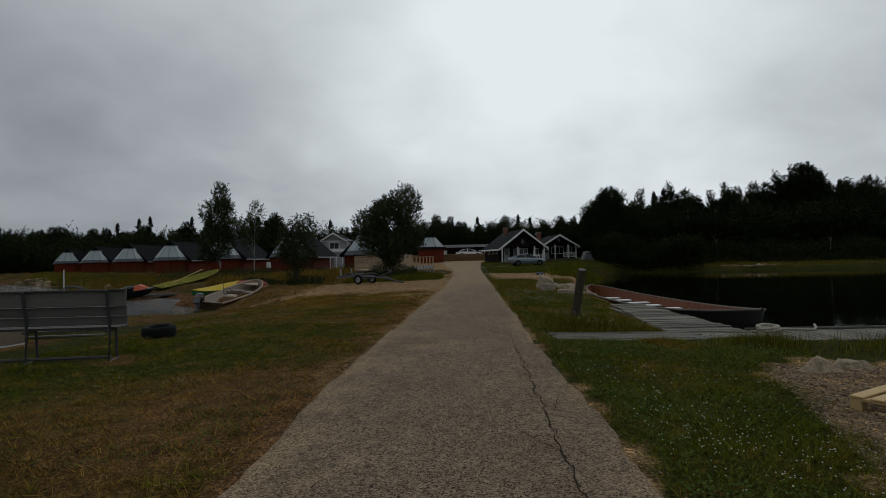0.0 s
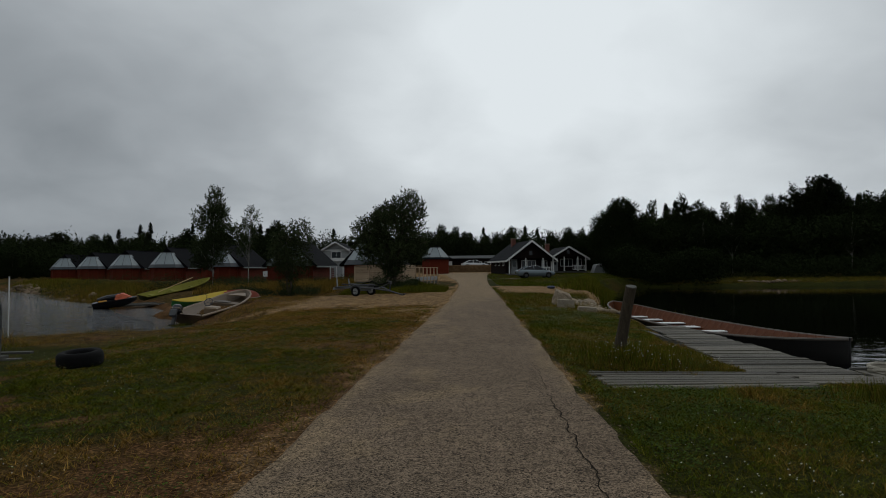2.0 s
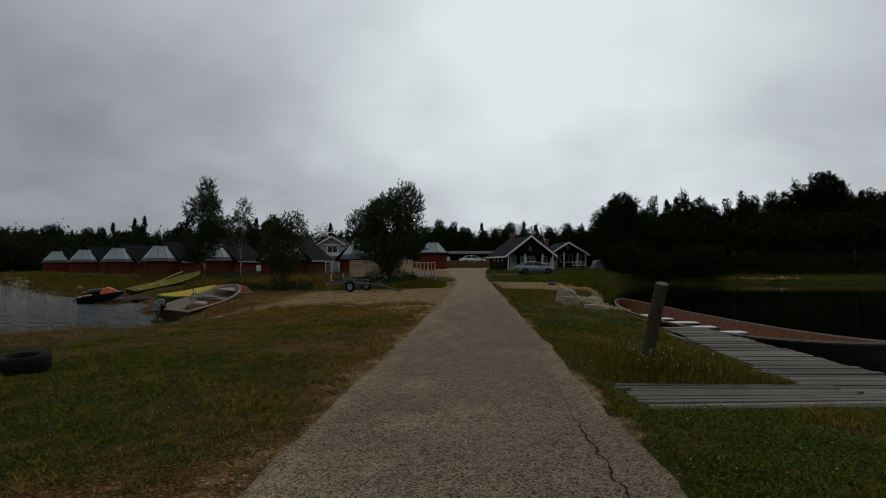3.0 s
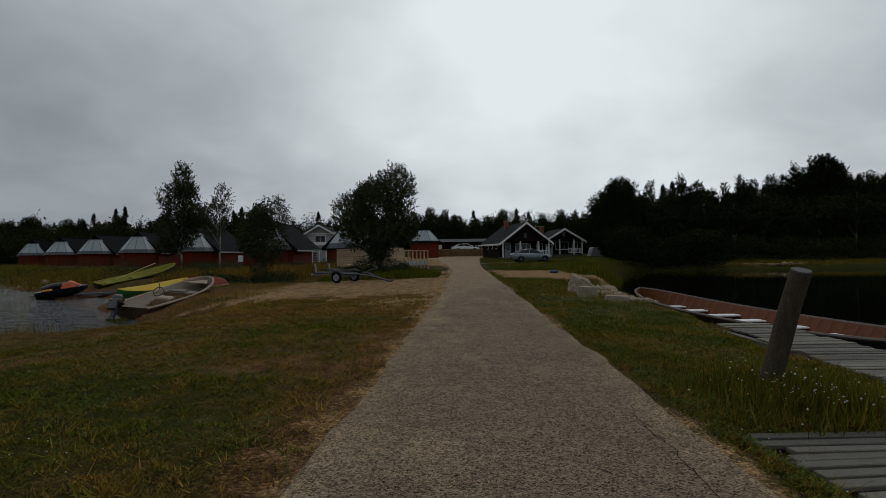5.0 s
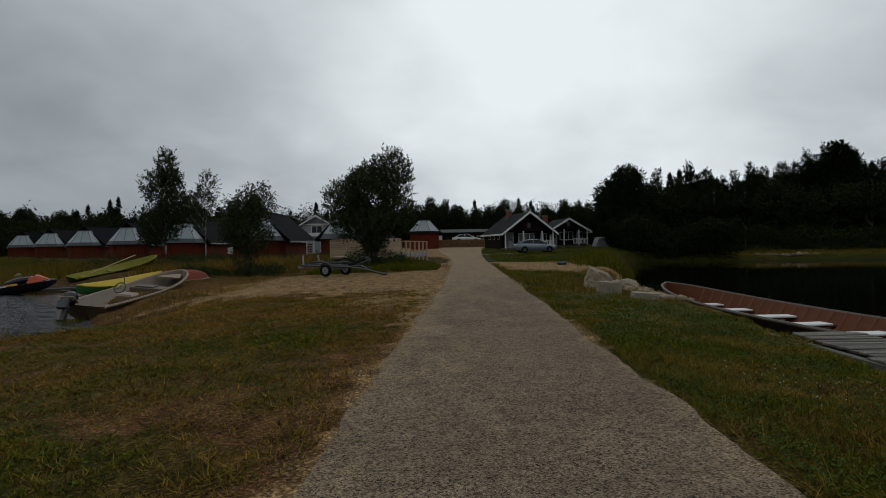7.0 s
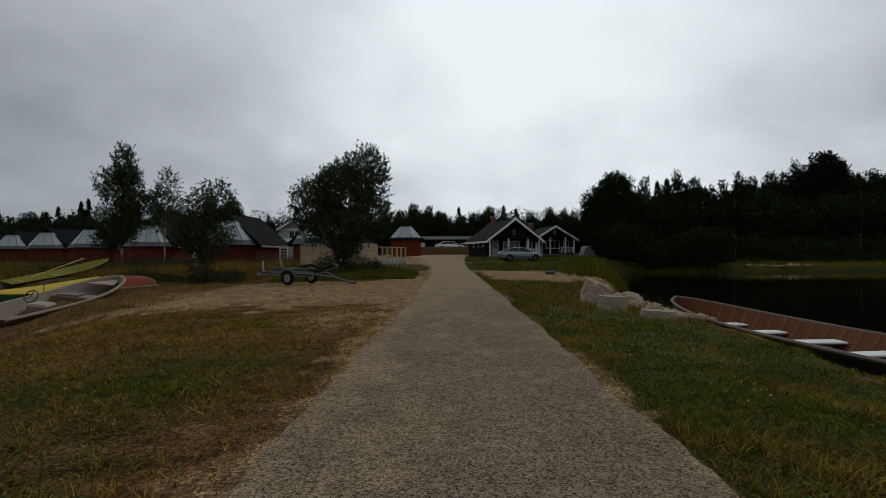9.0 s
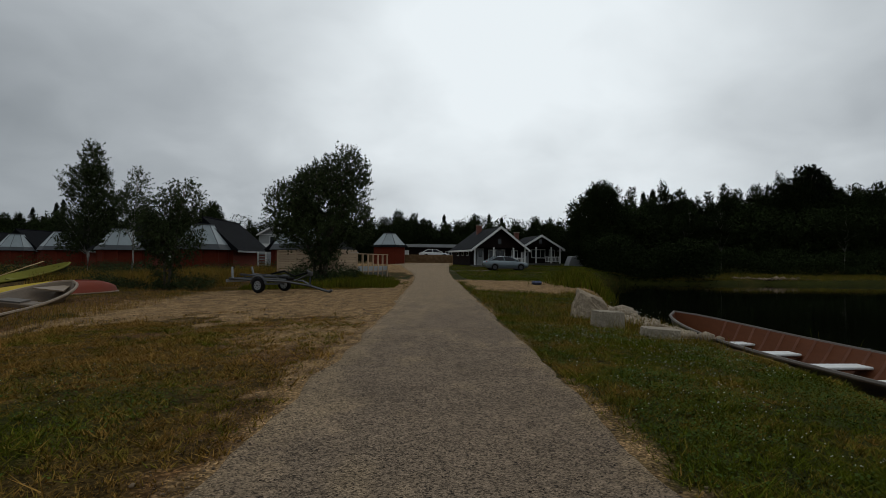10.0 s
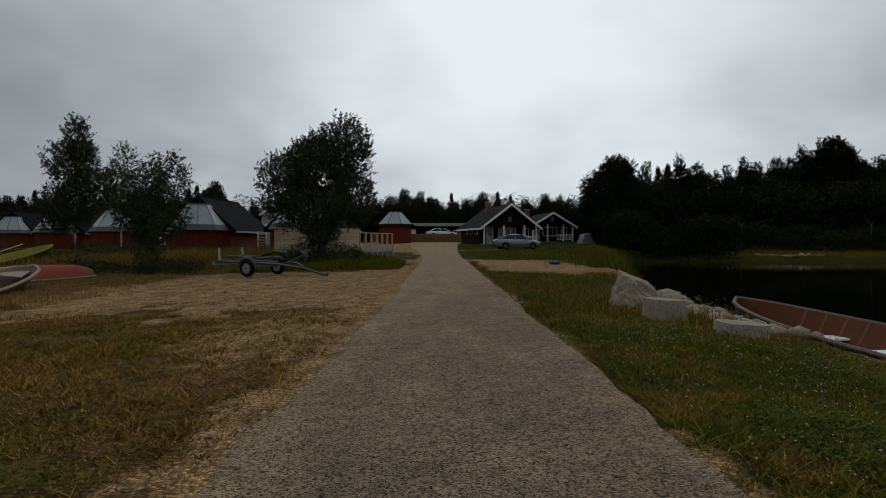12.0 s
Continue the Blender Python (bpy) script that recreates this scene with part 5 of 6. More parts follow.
part("kerb_beam", tube([(6.1, 11.42, -0.125), (9.0, 11.38, -0.125), (11.7, 11.36, -0.125)], 0.03, 8), GREY_WOOD, dock, "grey round kerb beam")
for k in range(6):
    part("bearer", box((0.12, 7.6 if k < 2 else 0.12, 0.14) if k < 2 else (5.6, 0.12, 0.14), (4.95 + 0.95 * k, 14.3, -0.245) if k < 2 else (9.0, 10.2 + 0.35 * (k - 2), -0.255)), GREY_WOOD, dock)
for px, py in ((6.02, 12.2), (6.02, 14.6), (6.02, 17.4), (8.2, 11.3), (10.6, 11.3)):
    part("pile", tube([(px, py, -1.9), (px, py, -0.18)], 0.08, 8), GREY_WOOD, dock)

rope = thing("rope_coil", pose(6.45, 11.2, -0.15), "coil of pale mooring rope on the dock edge", "rope")
pts = []
for k in range(56):
    a = 2 * math.pi * k / 16
    pts.append((0.20 * math.cos(a) * (1 + 0.1 * math.sin(k * 1.3)), 0.15 * math.sin(a), 0.03 + 0.028 * (k // 16) + 0.012 * math.sin(k)))
part("coil", tube(pts, 0.028, 6), ROPE, rope)
part("tail", tube([(0.2, 0, 0.05), (0.5, 0.05, 0.03), (0.85, -0.05, 0.03), (1.0, 0.12, 0.05), (1.05, 0.25, 0.09)], 0.026, 6), ROPE, rope)

post = thing("mooring_post", pose(2.8, 11.86, ground_z(2.8, 11.86)), "weathered leaning wooden post in the grass", "post")
part("post_shaft", tube([(-0.06, 0.12, -0.3), (-0.02, 0.0, 0.15), (0.02, -0.08, 0.45), (0.06, -0.18, 0.82), (0.10, -0.30, 1.17)], [0.098, 0.094, 0.090, 0.087, 0.083], 14), POST_WOOD, post)
part("post_top", tube([(0.10, -0.299, 1.166), (0.1005, -0.3025, 1.178)], [0.083, 0.079], 14), GREY_WOOD, post, "grey cut end")

# ---- bench and tyre ----


def bench():
    t = thing("bench", pose(-5.18, 9.1, -0.19, 0, 0, 4), "weathered grey plank bench on thin steel legs", "bench")
    long = 3.1
    for z, h in ((1.085, 0.265), (0.87, 0.165), (0.71, 0.15)):
        part("back_board", box((long, 0.04, h - 0.012), (-long / 2, 0.02 + (1.1 - z) * 0.12, z), (-7, 0, 0), 0.006), GREY_WOOD, t)
    part("back_cap", box((long + 0.02, 0.055, 0.02), (-long / 2, 0.0, 1.225)), GREY_WOOD, t)
    for y, w in ((0.24, 0.17), (0.43, 0.17)):
        part("seat_board", box((long, w, 0.04), (-long / 2 - 0.22, y, 0.575), (0, 0, 0), 0.006), GREY_WOOD, t)
    for x in (-0.28, -1.62, -2.9):
        leg = part("leg", tube([(x, 0.0, -0.05), (x, 0.05, 0.55), (x, -0.05, 1.22)], 0.026, 6), DARK_STEEL, t)
        part("front_leg", tube([(x - 0.1, 0.45, -0.02), (x - 0.1, 0.42, 0.55)], 0.024, 6), DARK_STEEL, t)
        part("seat_bearer", tube([(x - 0.05, 0.02, 0.54), (x - 0.1, 0.48, 0.54)], 0.022, 6), DARK_STEEL, t)
        part("foot", tube([(x - 0.02, -0.22, -0.03), (x, 0.0, 0.03), (x - 0.1, 0.5, 0.03)], 0.022, 6), DARK_STEEL, t)
    part("foot_rail", tube([(-0.4, 0.3, 0.07), (-long + 0.1, 0.3, 0.04)], 0.03, 6), GREY_WOOD, t)


bench()


def tyre_mesh(r, w, hole):
    bm = bmesh.new()
    prof = [(hole, -w * 0.32), (hole + 0.02, -w * 0.46), (r - 0.05, -w * 0.5), (r - 0.012, -w * 0.38), (r, -w * 0.2), (r, w * 0.2), (r - 0.012, w * 0.38), (r - 0.05, w * 0.5), (hole + 0.02, w * 0.46), (hole, w * 0.32)]
    rings = []
    for k in range(28):
        a = 2 * math.pi * k / 28
        rings.append([bm.verts.new((q * math.cos(a), q * math.sin(a), h)) for q, h in prof])
    for k in range(28):
        a, c = rings[k], rings[(k + 1) % 28]
        for j in range(len(prof)):
            bm.faces.new((a[j], c[j], c[(j + 1) % len(prof)], a[(j + 1) % len(prof)]))
    return bm


tyre = thing("rubber_tyre", pose(-6.2, 12.0, ground_z(-6.2, 12.0) + 0.13, 3, -2, 20), "old black car tyre lying flat in the grass", "tyre")
part("casing", tyre_mesh(0.345, 0.26, 0.2), RUBBER, tyre, "", True)

# things on the shore behind the bench
hull = thing("grey_tub", pose(-10.3, 11.4, -0.22, 0, 0, 20), "grey-white upturned plastic boat on the shore", "boat")
o, n = hull_shell(2.6, 1.2, lambda s: 0.0, lambda s: 0.55 - 0.1 * abs(2 * s - 1) ** 3, 0.03, 17, (1.6, 1.6), 0.5, 0.4)
part("shell", skin(o), GRP_GREY, hull, "", True)
part("rim", gunwale(o, 0.03, -1), GREY_WHITE, hull)
ladder = thing("swim_ladder", pose(-8.85, 13.0, -0.30, 0, 0, 12), "pale steel hoop rail of a small jetty", "rail")
arc = [(0.27 * math.cos(a), 0, 1.06 + 0.20 * math.sin(a)) for a in [math.pi * k / 10 for k in range(11)]]
part("hoop", tube([(0.27, 0, -0.3)] + arc + [(-0.27, 0, -0.3)], 0.02, 6), STEEL, ladder)
part("inner_hoop", tube([(p[0] * 0.9, 0.2, p[2]) for p in [(0.27, 0, -0.3)] + arc + [(-0.27, 0, -0.3)]], 0.018, 6), STEEL, ladder)
mast = thing("marker_pole", pose(-13.56, 19.3, -0.9), "thin white marker pole standing in the shallows", "pole")
part("pole", tube([(0, 0, -0.4), (0, 0, 2.23)], 0.02, 6), WHITE, mast)
plat = thing("old_planks", pose(-9.3, 12.9, -0.32, 0, 0, 8), "weathered planks lying on the shore", "plank")
for k in range(2):
    part("board", box((2.4, 0.14, 0.04), (0, 0.3 * k, 0.12 + 0.08 * k), (0, 0, 3 * k), 0.006), GREY_WOOD, plat)

# ---- trailer ----


def wheel(parent, at, r, w, turn, rim_mat=STEEL):
    q = pose(*at, *turn)
    bm = tyre_mesh(r, w, r * 0.6)
    bmesh.ops.transform(bm, matrix=q, verts=bm.verts)
    wh = part("wheel", bm, RUBBER, parent, "black tyre", True)
    rim = bmesh.new()
    bmesh.ops.create_cone(rim, cap_ends=True, segments=18, radius1=r * 0.62, radius2=r * 0.62, depth=w * 0.6, matrix=q)
    part("rim", rim, rim_mat, wh, "pale steel rim")
    hub = bmesh.new()
    bmesh.ops.create_cone(hub, cap_ends=True, segments=10, radius1=r * 0.2, radius2=r * 0.14, depth=w * 0.86, matrix=q)
    part("hub", hub, DARK_STEEL, wh)
    holes = bmesh.new()
    for k in range(8):
        a = 2 * math.pi * k / 8
        for s in (-1, 1):
            bmesh.ops.create_cone(holes, cap_ends=True, segments=8, radius1=r * 0.075, radius2=r * 0.075, depth=0.012, matrix=q @ pose(r * 0.42 * math.cos(a), r * 0.42 * math.sin(a), s * w * 0.305))
    part("rim_hole", holes, RUBBER, wh)


def trailer():
    t = thing("boat_trailer", place_between((-7.2, 37.1), (-3.15, 35.2), ground_z(-5.6, 36.2) + 0.02), "galvanised boat trailer with two wheels parked on earth", "trailer")
    for s in (-1, 1):
        part("frame_rail", tube([(-2.2, s * 0.55, 0.52), (0.5, s * 0.55, 0.46), (1.3, s * 0.06, 0.30)], 0.045, 4), STEEL, t)
        wheel(t, (-0.62, s * 0.80, 0.29), 0.30, 0.19, (90, 0, 0), GREY_WHITE)
        part("mudguard", tube([(-0.62 + 0.38 * math.cos(a), s * 0.80, 0.29 + 0.37 * math.sin(a)) for a in [math.pi * (k + 0.5) / 9 for k in range(9)]], 0.055, 4), DARK_STEEL, t)
        part("bunk", box((1.9, 0.1, 0.08), (-1.0, s * 0.36, 0.66), (0, 2, 0), 0.01), DARK_STEEL, t)
        part("bunk_post", box((0.06, 0.06, 0.2), (-1.7, s * 0.36, 0.57)), STEEL, t)
        part("guide_post", box((0.06, 0.06, 0.46), (-2.15, s * 0.6, 0.78), (s * 6, -10, 0)), GREY_WHITE, t, "pale upright guide post")
        part("tail_light", box((0.04, 0.16, 0.1), (-2.37, s * 0.6, 0.44)), RED_HULL, t)
    part("axle", box((0.08, 1.6, 0.08), (-0.62, 0, 0.33)), STEEL, t)
    part("rear_beam", box((0.1, 1.4, 0.1), (-2.2, 0, 0.52)), STEEL, t)
    part("light_board", box((0.05, 1.5, 0.12), (-2.32, 0, 0.44)), GREY_WHITE, t)
    part("drawbar", tube([(1.2, 0, 0.31), (2.1, 0, 0.10)], 0.05, 4), STEEL, t)
    part("coupling", tube([(2.05, 0, 0.11), (2.2, 0, 0.09), (2.3, 0, 0.16)], 0.05, 6), STEEL, t)
    part("winch_post", tube([(1.25, 0, 0.3), (1.3, 0, 0.82), (1.1, 0, 0.92)], 0.045, 4), DARK_STEEL, t)
    part("winch_strut", tube([(0.6, 0, 0.5), (1.28, 0, 0.78)], 0.035, 4), DARK_STEEL, t)
    part("winch", box((0.14, 0.2, 0.16), (1.28, 0, 0.78), (0, 0, 0), 0.02), DARK_STEEL, t)
    part("roller", tube([(0.3, -0.2, 0.56), (0.3, 0.2, 0.56)], 0.06, 8), RUBBER, t)
    part("strap", tube([(-0.9, 0.3, 0.72), (-0.1, 0.1, 0.86), (0.6, -0.1, 0.66), (1.25, 0, 0.84)], 0.035, 5), RUBBER, t)


trailer()

# ---- terrace with board fence ----


def terrace():
    t = thing("terrace", pose(0, 0, 0), "raised wooden terrace with board fence and open railing", "terrace")
    a, c, e2 = Vector((-8.75, 49.2, 0)), Vector((-4.2, 44.0, 0)), Vector((-1.95, 51.4, 0))
    top, floor_z = 1.78, 0.62
    part("platform", prism([(a.x, a.y), (c.x, c.y), (e2.x, e2.y), (e2.x - 4.6, e2.y + 3.5)], "z", floor_z - 0.12, floor_z), DECK_WOOD, t)
    d = c - a
    ang = math.degrees(math.atan2(d.y, d.x))
    for sect in range(3):
        p0, p1 = a.lerp(c, sect / 3 + 0.008), a.lerp(c, (sect + 1) / 3 - 0.008)
        m = (p0 + p1) / 2
        for k in range(8):
            plank(t, (p1 - p0).length, 0.135, 0.03, pose(m.x, m.y, floor_z + 0.12 + 0.145 * k, 0, 0, ang) @ pose(0, 0, 0, 90, 0, 0), DECK_WOOD)
    for k in range(4):
        p = a.lerp(c, k / 3)
        part("fence_post", box((0.1, 0.1, top - 0.05), (p.x, p.y, top / 2), (0, 0, ang)), DECK_WOOD, t)
    m = (a + c) / 2
    part("fence_cap", box((d.length + 0.1, 0.14, 0.035), (m.x, m.y, top + 0.0), (0, 0, ang)), DECK_WOOD, t)
    part("skirt", box((d.length, 0.04, 0.3), (m.x, m.y + 0.05, floor_z - 0.26), (0, 0, ang)), GREY_WOOD, t)
    f = e2 - c
    ang2 = math.degrees(math.atan2(f.y, f.x))
    p1 = c.lerp(e2, 0.34)
    m = (c + p1) / 2
    for k in range(8):
        plank(t, (p1 - c).length, 0.135, 0.03, pose(m.x, m.y, floor_z + 0.12 + 0.145 * k, 0, 0, ang2) @ pose(0, 0, 0, 90, 0, 0), DECK_WOOD)
    for k in range(7):
        p = p1.lerp(e2, k / 6)
        part("rail_post", box((0.09, 0.09, 1.62), (p.x, p.y, 0.82), (0, 0, ang2)), DECK_WOOD, t)
    q = (p1 + e2) / 2
    part("top_rail", box(((e2 - p1).length + 0.1, 0.12, 0.05), (q.x, q.y, 1.62), (0, 0, ang2)), DECK_WOOD, t)
    for k in range(6):
        q = p1.lerp(e2, (k + 0.5) / 6)
        part("lower_panel", box(((e2 - p1).length / 6 - 0.12, 0.03, 0.3), (q.x, q.y, 0.72), (0, 0, ang2)), GREY_WHITE, t, "pale lower panel")
    q = (c + e2) / 2
    part("side_skirt", box((f.length, 0.04, 0.26), (q.x - 0.05, q.y, floor_z - 0.2), (0, 0, ang2)), GREY_WOOD, t)


terrace()

# ---- cars ----
CAR_BLUE = material("silver_blue_car_paint", (0.17, 0.205, 0.225), 0.22, metal=0.35, vary=0.05, scale=2, fine=15)
CAR_WHITE = material("white_car_paint", (0.55, 0.55, 0.55), 0.3, vary=0.04, scale=2, fine=15)
CAR_GLASS = material("dark_car_glass", (0.008, 0.009, 0.011), 0.25, vary=0.1, scale=2, fine=5, spec=0.25)
LAMP_RED = material("red_tail_lens", (0.25, 0.01, 0.01), 0.2, vary=0.1, scale=3, fine=15)


def car(x, y, z, turn, paint, label):
    """A saloon car along +x, with wheels, glass and lamps of its own."""
    t = thing("car", pose(x, y, z, 0, 0, turn), label, "car")
    # length, lower edge, shoulder height, half width
    st = [(-2.32, 0.48, 0.78, 0.62), (-2.24, 0.34, 0.93, 0.76), (-2.0, 0.25, 0.99, 0.85), (-1.4, 0.22, 1.0, 0.89), (-0.4, 0.20, 0.97, 0.90), (0.7, 0.20, 0.95, 0.90), (1.1, 0.21, 0.92, 0.89), (1.6, 0.23, 0.84, 0.86), (2.05, 0.28, 0.74, 0.78), (2.28, 0.42, 0.62, 0.62)]
    bm = bmesh.new()
    g = []
    for px, lo, hi, w in st:
        g.append([bm.verts.new((px, s * w * k, lo + (hi - lo) * f)) for s, k, f in ((1, 0.84, 0), (1, 0.98, 0.2), (1, 1.0, 0.5), (1, 0.98, 0.8), (1, 0.88, 1.0), (-1, 0.88, 1.0), (-1, 0.98, 0.8), (-1, 1.0, 0.5), (-1, 0.98, 0.2), (-1, 0.84, 0))])
    for a, c in zip(g, g[1:]):
        for k in range(10):
            bm.faces.new((a[k], a[(k + 1) % 10], c[(k + 1) % 10], c[k]))
    bm.faces.new(g[0])
    bm.faces.new(g[-1][::-1])
    part("body", bm, paint, t, "", True)
    arc = [(-2.0, 0.98), (-1.5, 1.18), (-0.95, 1.36), (-0.35, 1.44), (0.15, 1.43), (0.5, 1.32), (0.85, 1.13), (1.18, 0.93)]
    glass, shell = bmesh.new(), bmesh.new()
    rows, strip = [], []
    for px, top in arc:
        half = 0.80 - 0.22 * (top - 0.92) / 0.52
        rows.append([glass.verts.new(q) for q in ((px, 0.80, 0.90), (px, half, top - 0.02), (px, -half, top - 0.02), (px, -0.80, 0.90))])
        if -1.2 < px < 0.3:
            strip.append([shell.verts.new(q) for q in ((px, half + 0.01, top - 0.05), (px, half - 0.06, top + 0.015), (px, -half + 0.06, top + 0.015), (px, -half - 0.01, top - 0.05))])
    for bmx, grid in ((glass, rows), (shell, strip)):
        for a, c in zip(grid, grid[1:]):
            for k in range(3):
                bmx.faces.new((a[k], a[k + 1], c[k + 1], c[k]))
    part("window_glass", glass, CAR_GLASS, t, "dark window glass")
    part("roof", shell, paint, t, "", True)
    for s in (-1, 1):
        for px in (-1.35, 1.38):
            part("wheel_arch", tube([(px + 0.37 * math.cos(q), s * 0.885, 0.33 + 0.37 * math.sin(q)) for q in [math.pi * k / 8 for k in range(9)]], 0.035, 5), DARK_STEEL, t)
    for s in (-1, 1):
        for p0, p1 in (((-1.95, 0.81), (-0.98, 0.63)), ((1.14, 0.81), (0.2, 0.61)), ((-0.35, 0.81), (-0.38, 0.60))):
            part("pillar", tube([(p0[0], s * p0[1], 0.93), (p1[0], s * p1[1], 1.41)], 0.04, 4), paint, t)
        for px in (-1.35, 1.38):
            wheel(t, (px, s * 0.82, 0.33), 0.335, 0.22, (90, 0, 0))
        part("headlight", box((0.25, 0.3, 0.13), (2.1, s * 0.58, 0.66), (0, 0, -s * 22), 0.03), PANEL, t)
        part("tail_light", box((0.14, 0.3, 0.16), (-2.14, s * 0.62, 0.82), (0, 0, s * 18), 0.02), LAMP_RED, t)
        part("mirror", box((0.12, 0.18, 0.11), (0.72, s * 0.98, 0.98), (0, 0, 0), 0.03), paint, t)
        part("sill", box((2.2, 0.05, 0.1), (0.02, s * 0.87, 0.24)), DARK_STEEL, t)
    part("bumper", box((0.1, 1.3, 0.14), (-2.24, 0, 0.42), (0, 0, 0), 0.03), DARK_STEEL, t)
    part("number_plate", box((0.02, 0.5, 0.11), (-2.29, 0, 0.62)), WHITE, t)
    return t


car(8.95, 69.7, 0.36, 9, CAR_BLUE, "silver-blue saloon car parked on the lawn by a cottage")
car(2.4, 97.5, 1.58, 4, CAR_WHITE, "white car parked behind the low bank")

# ---- bank, stones ----
bank = bmesh.new()
add_box(bank, (12.2, 0.5, 1.35), (-1.1, 93.0, 1.45), (0, 0, 0), 0.08)
tagged(part("bank_wall", bank, EARTH), "low brown earth-coloured retaining bank behind the yard", "wall", kind="structure")
add = bmesh.new()
add_box(add, (12.6, 9.0, 0.9), (-1.1, 97.8, 1.1), (0, 0, 0), 0.3)
tagged(part("raised_yard", add, EARTH), "raised earth yard behind the bank", "ground", kind="structure")


def boulder(size, at, turn, mat, label, category, seed, name="boulder", chips=9, group=""):
    """A broken stone: a rough ball cut by flat faces, with small chips and dents."""
    r = np.random.default_rng(seed)
    bm = bmesh.new()
    bmesh.ops.create_icosphere(bm, subdivisions=4, radius=1.0)
    planes = []
    for k in range(chips):
        d = Vector(r.normal(0, 1, 3)).normalized()
        planes.append((d, r.uniform(0.42, 0.72)))
    for v in bm.verts:
        p = v.co.copy()
        for d, far in planes:
            over = p.dot(d) - far
            if over > 0:
                p -= d * over * 0.96
        p *= 1 + 0.05 * noise.noise(p * 5 + Vector((seed, 0, 0))) + 0.035 * noise.noise(p * 13)
        v.co = p
    bmesh.ops.transform(bm, matrix=pose(0, 0, 0, *turn) @ Matrix.Diagonal((*[q * 1.4 for q in size], 1)), verts=bm.verts)
    ob = part(name, bm, mat)
    ob.matrix_basis = pose(*at)
    return tagged(ob, label, category, group)


def worn_block(size, at, turn, label, category, seed, name):
    """A cast concrete piece with a flat top, rounded sides and broken edges."""
    bm = bmesh.new()
    bmesh.ops.create_cone(bm, cap_ends=True, segments=28, radius1=1.0, radius2=0.93, depth=2.0)
    bmesh.ops.subdivide_edges(bm, edges=bm.edges[:], cuts=3, use_grid_fill=True)
    for v in bm.verts:
        a = math.atan2(v.co.y, v.co.x)
        rad = math.hypot(v.co.x, v.co.y)
        box_r = 1 / max(abs(math.cos(a)), abs(math.sin(a))) ** 0.55
        v.co.x, v.co.y = rad * box_r * math.cos(a), rad * box_r * math.sin(a)
        v.co *= 1 + 0.05 * noise.noise(v.co * 2.2 + Vector((seed, 0, 0))) + 0.025 * noise.noise(v.co * 7)
    bmesh.ops.transform(bm, matrix=pose(0, 0, 0, *turn) @ Matrix.Diagonal((*size, 1)), verts=bm.verts)
    ob = part(name, bm, CONCRETE)
    ob.matrix_basis = pose(*at)
    return tagged(ob, label, category)




def broken_stone(corners, at, label, seed, group="", rough=0.05):
    """An angular stone split along flat faces, its edges and faces roughened."""
    bm = bmesh.new()
    for c in corners:
        bm.verts.new(c)
    bmesh.ops.convex_hull(bm, input=bm.verts[:])
    bmesh.ops.triangulate(bm, faces=bm.faces[:])
    bmesh.ops.subdivide_edges(bm, edges=bm.edges[:], cuts=7, use_grid_fill=True)
    size = max(max(abs(q) for q in c) for c in corners)
    for v in bm.verts:
        p = v.co / size
        k = 0.9 * noise.noise(p * 2.2 + Vector((seed, 0, 0))) + 0.7 * noise.noise(p * 5 + Vector((0, seed, 0))) + 0.4 * noise.noise(p * 12)
        v.co += p.normalized() * k * rough * size * 2
    ob = part("boulder" if not group else "rock", bm, STONE)
    ob.matrix_basis = pose(*at)
    return tagged(ob, label, "rock", group)


broken_stone([(-0.44, -0.36, -0.25), (0.47, -0.36, -0.25), (0.46, 0.36, -0.25), (-0.42, 0.36, -0.25), (-0.28, -0.20, 0.50), (-0.20, 0.25, 0.57), (0.36, -0.22, 0.24), (0.36, 0.26, 0.34), (-0.46, -0.1, 0.12)],
             (4.52, 26.9, 0.0), "large broken pale boulder at the lake shore", 3)
worn_block((0.32, 0.30, 0.18), (4.33, 24.95, 0.02), (0, 2, 8), "weathered concrete block standing in the grass", "block", 2, "concrete_block")
worn_block((0.36, 0.28, 0.09), (4.85, 23.55, -0.08), (0, 3, -6), "low pale concrete slab near the boat", "slab", 3, "concrete_slab")
broken_stone([(-0.34, -0.24, -0.2), (0.36, -0.22, -0.2), (0.32, 0.24, -0.2), (-0.30, 0.24, -0.2), (-0.04, -0.06, 0.19), (0.06, 0.10, 0.17), (0.24, -0.1, 0.04), (-0.24, 0.0, 0.02)],
             (4.86, 7.2, -0.10), "pointed pale stone at the gravel heap", 5, "stones at the gravel")
broken_stone([(-0.30, -0.22, -0.2), (0.32, -0.2, -0.2), (0.28, 0.22, -0.2), (-0.28, 0.22, -0.2), (-0.18, -0.1, 0.10), (0.12, -0.08, 0.12), (0.2, 0.12, 0.08), (-0.1, 0.14, 0.11)],
             (5.45, 7.4, -0.12), "low grey stone at the gravel heap", 6, "stones at the gravel")
boulder((0.17, 0.15, 0.12), (5.75, 6.75, -0.06), (0, 0, 50), STONE, "small reddish stone at the gravel heap", "rock", 6, "rock", group="stones at the gravel")


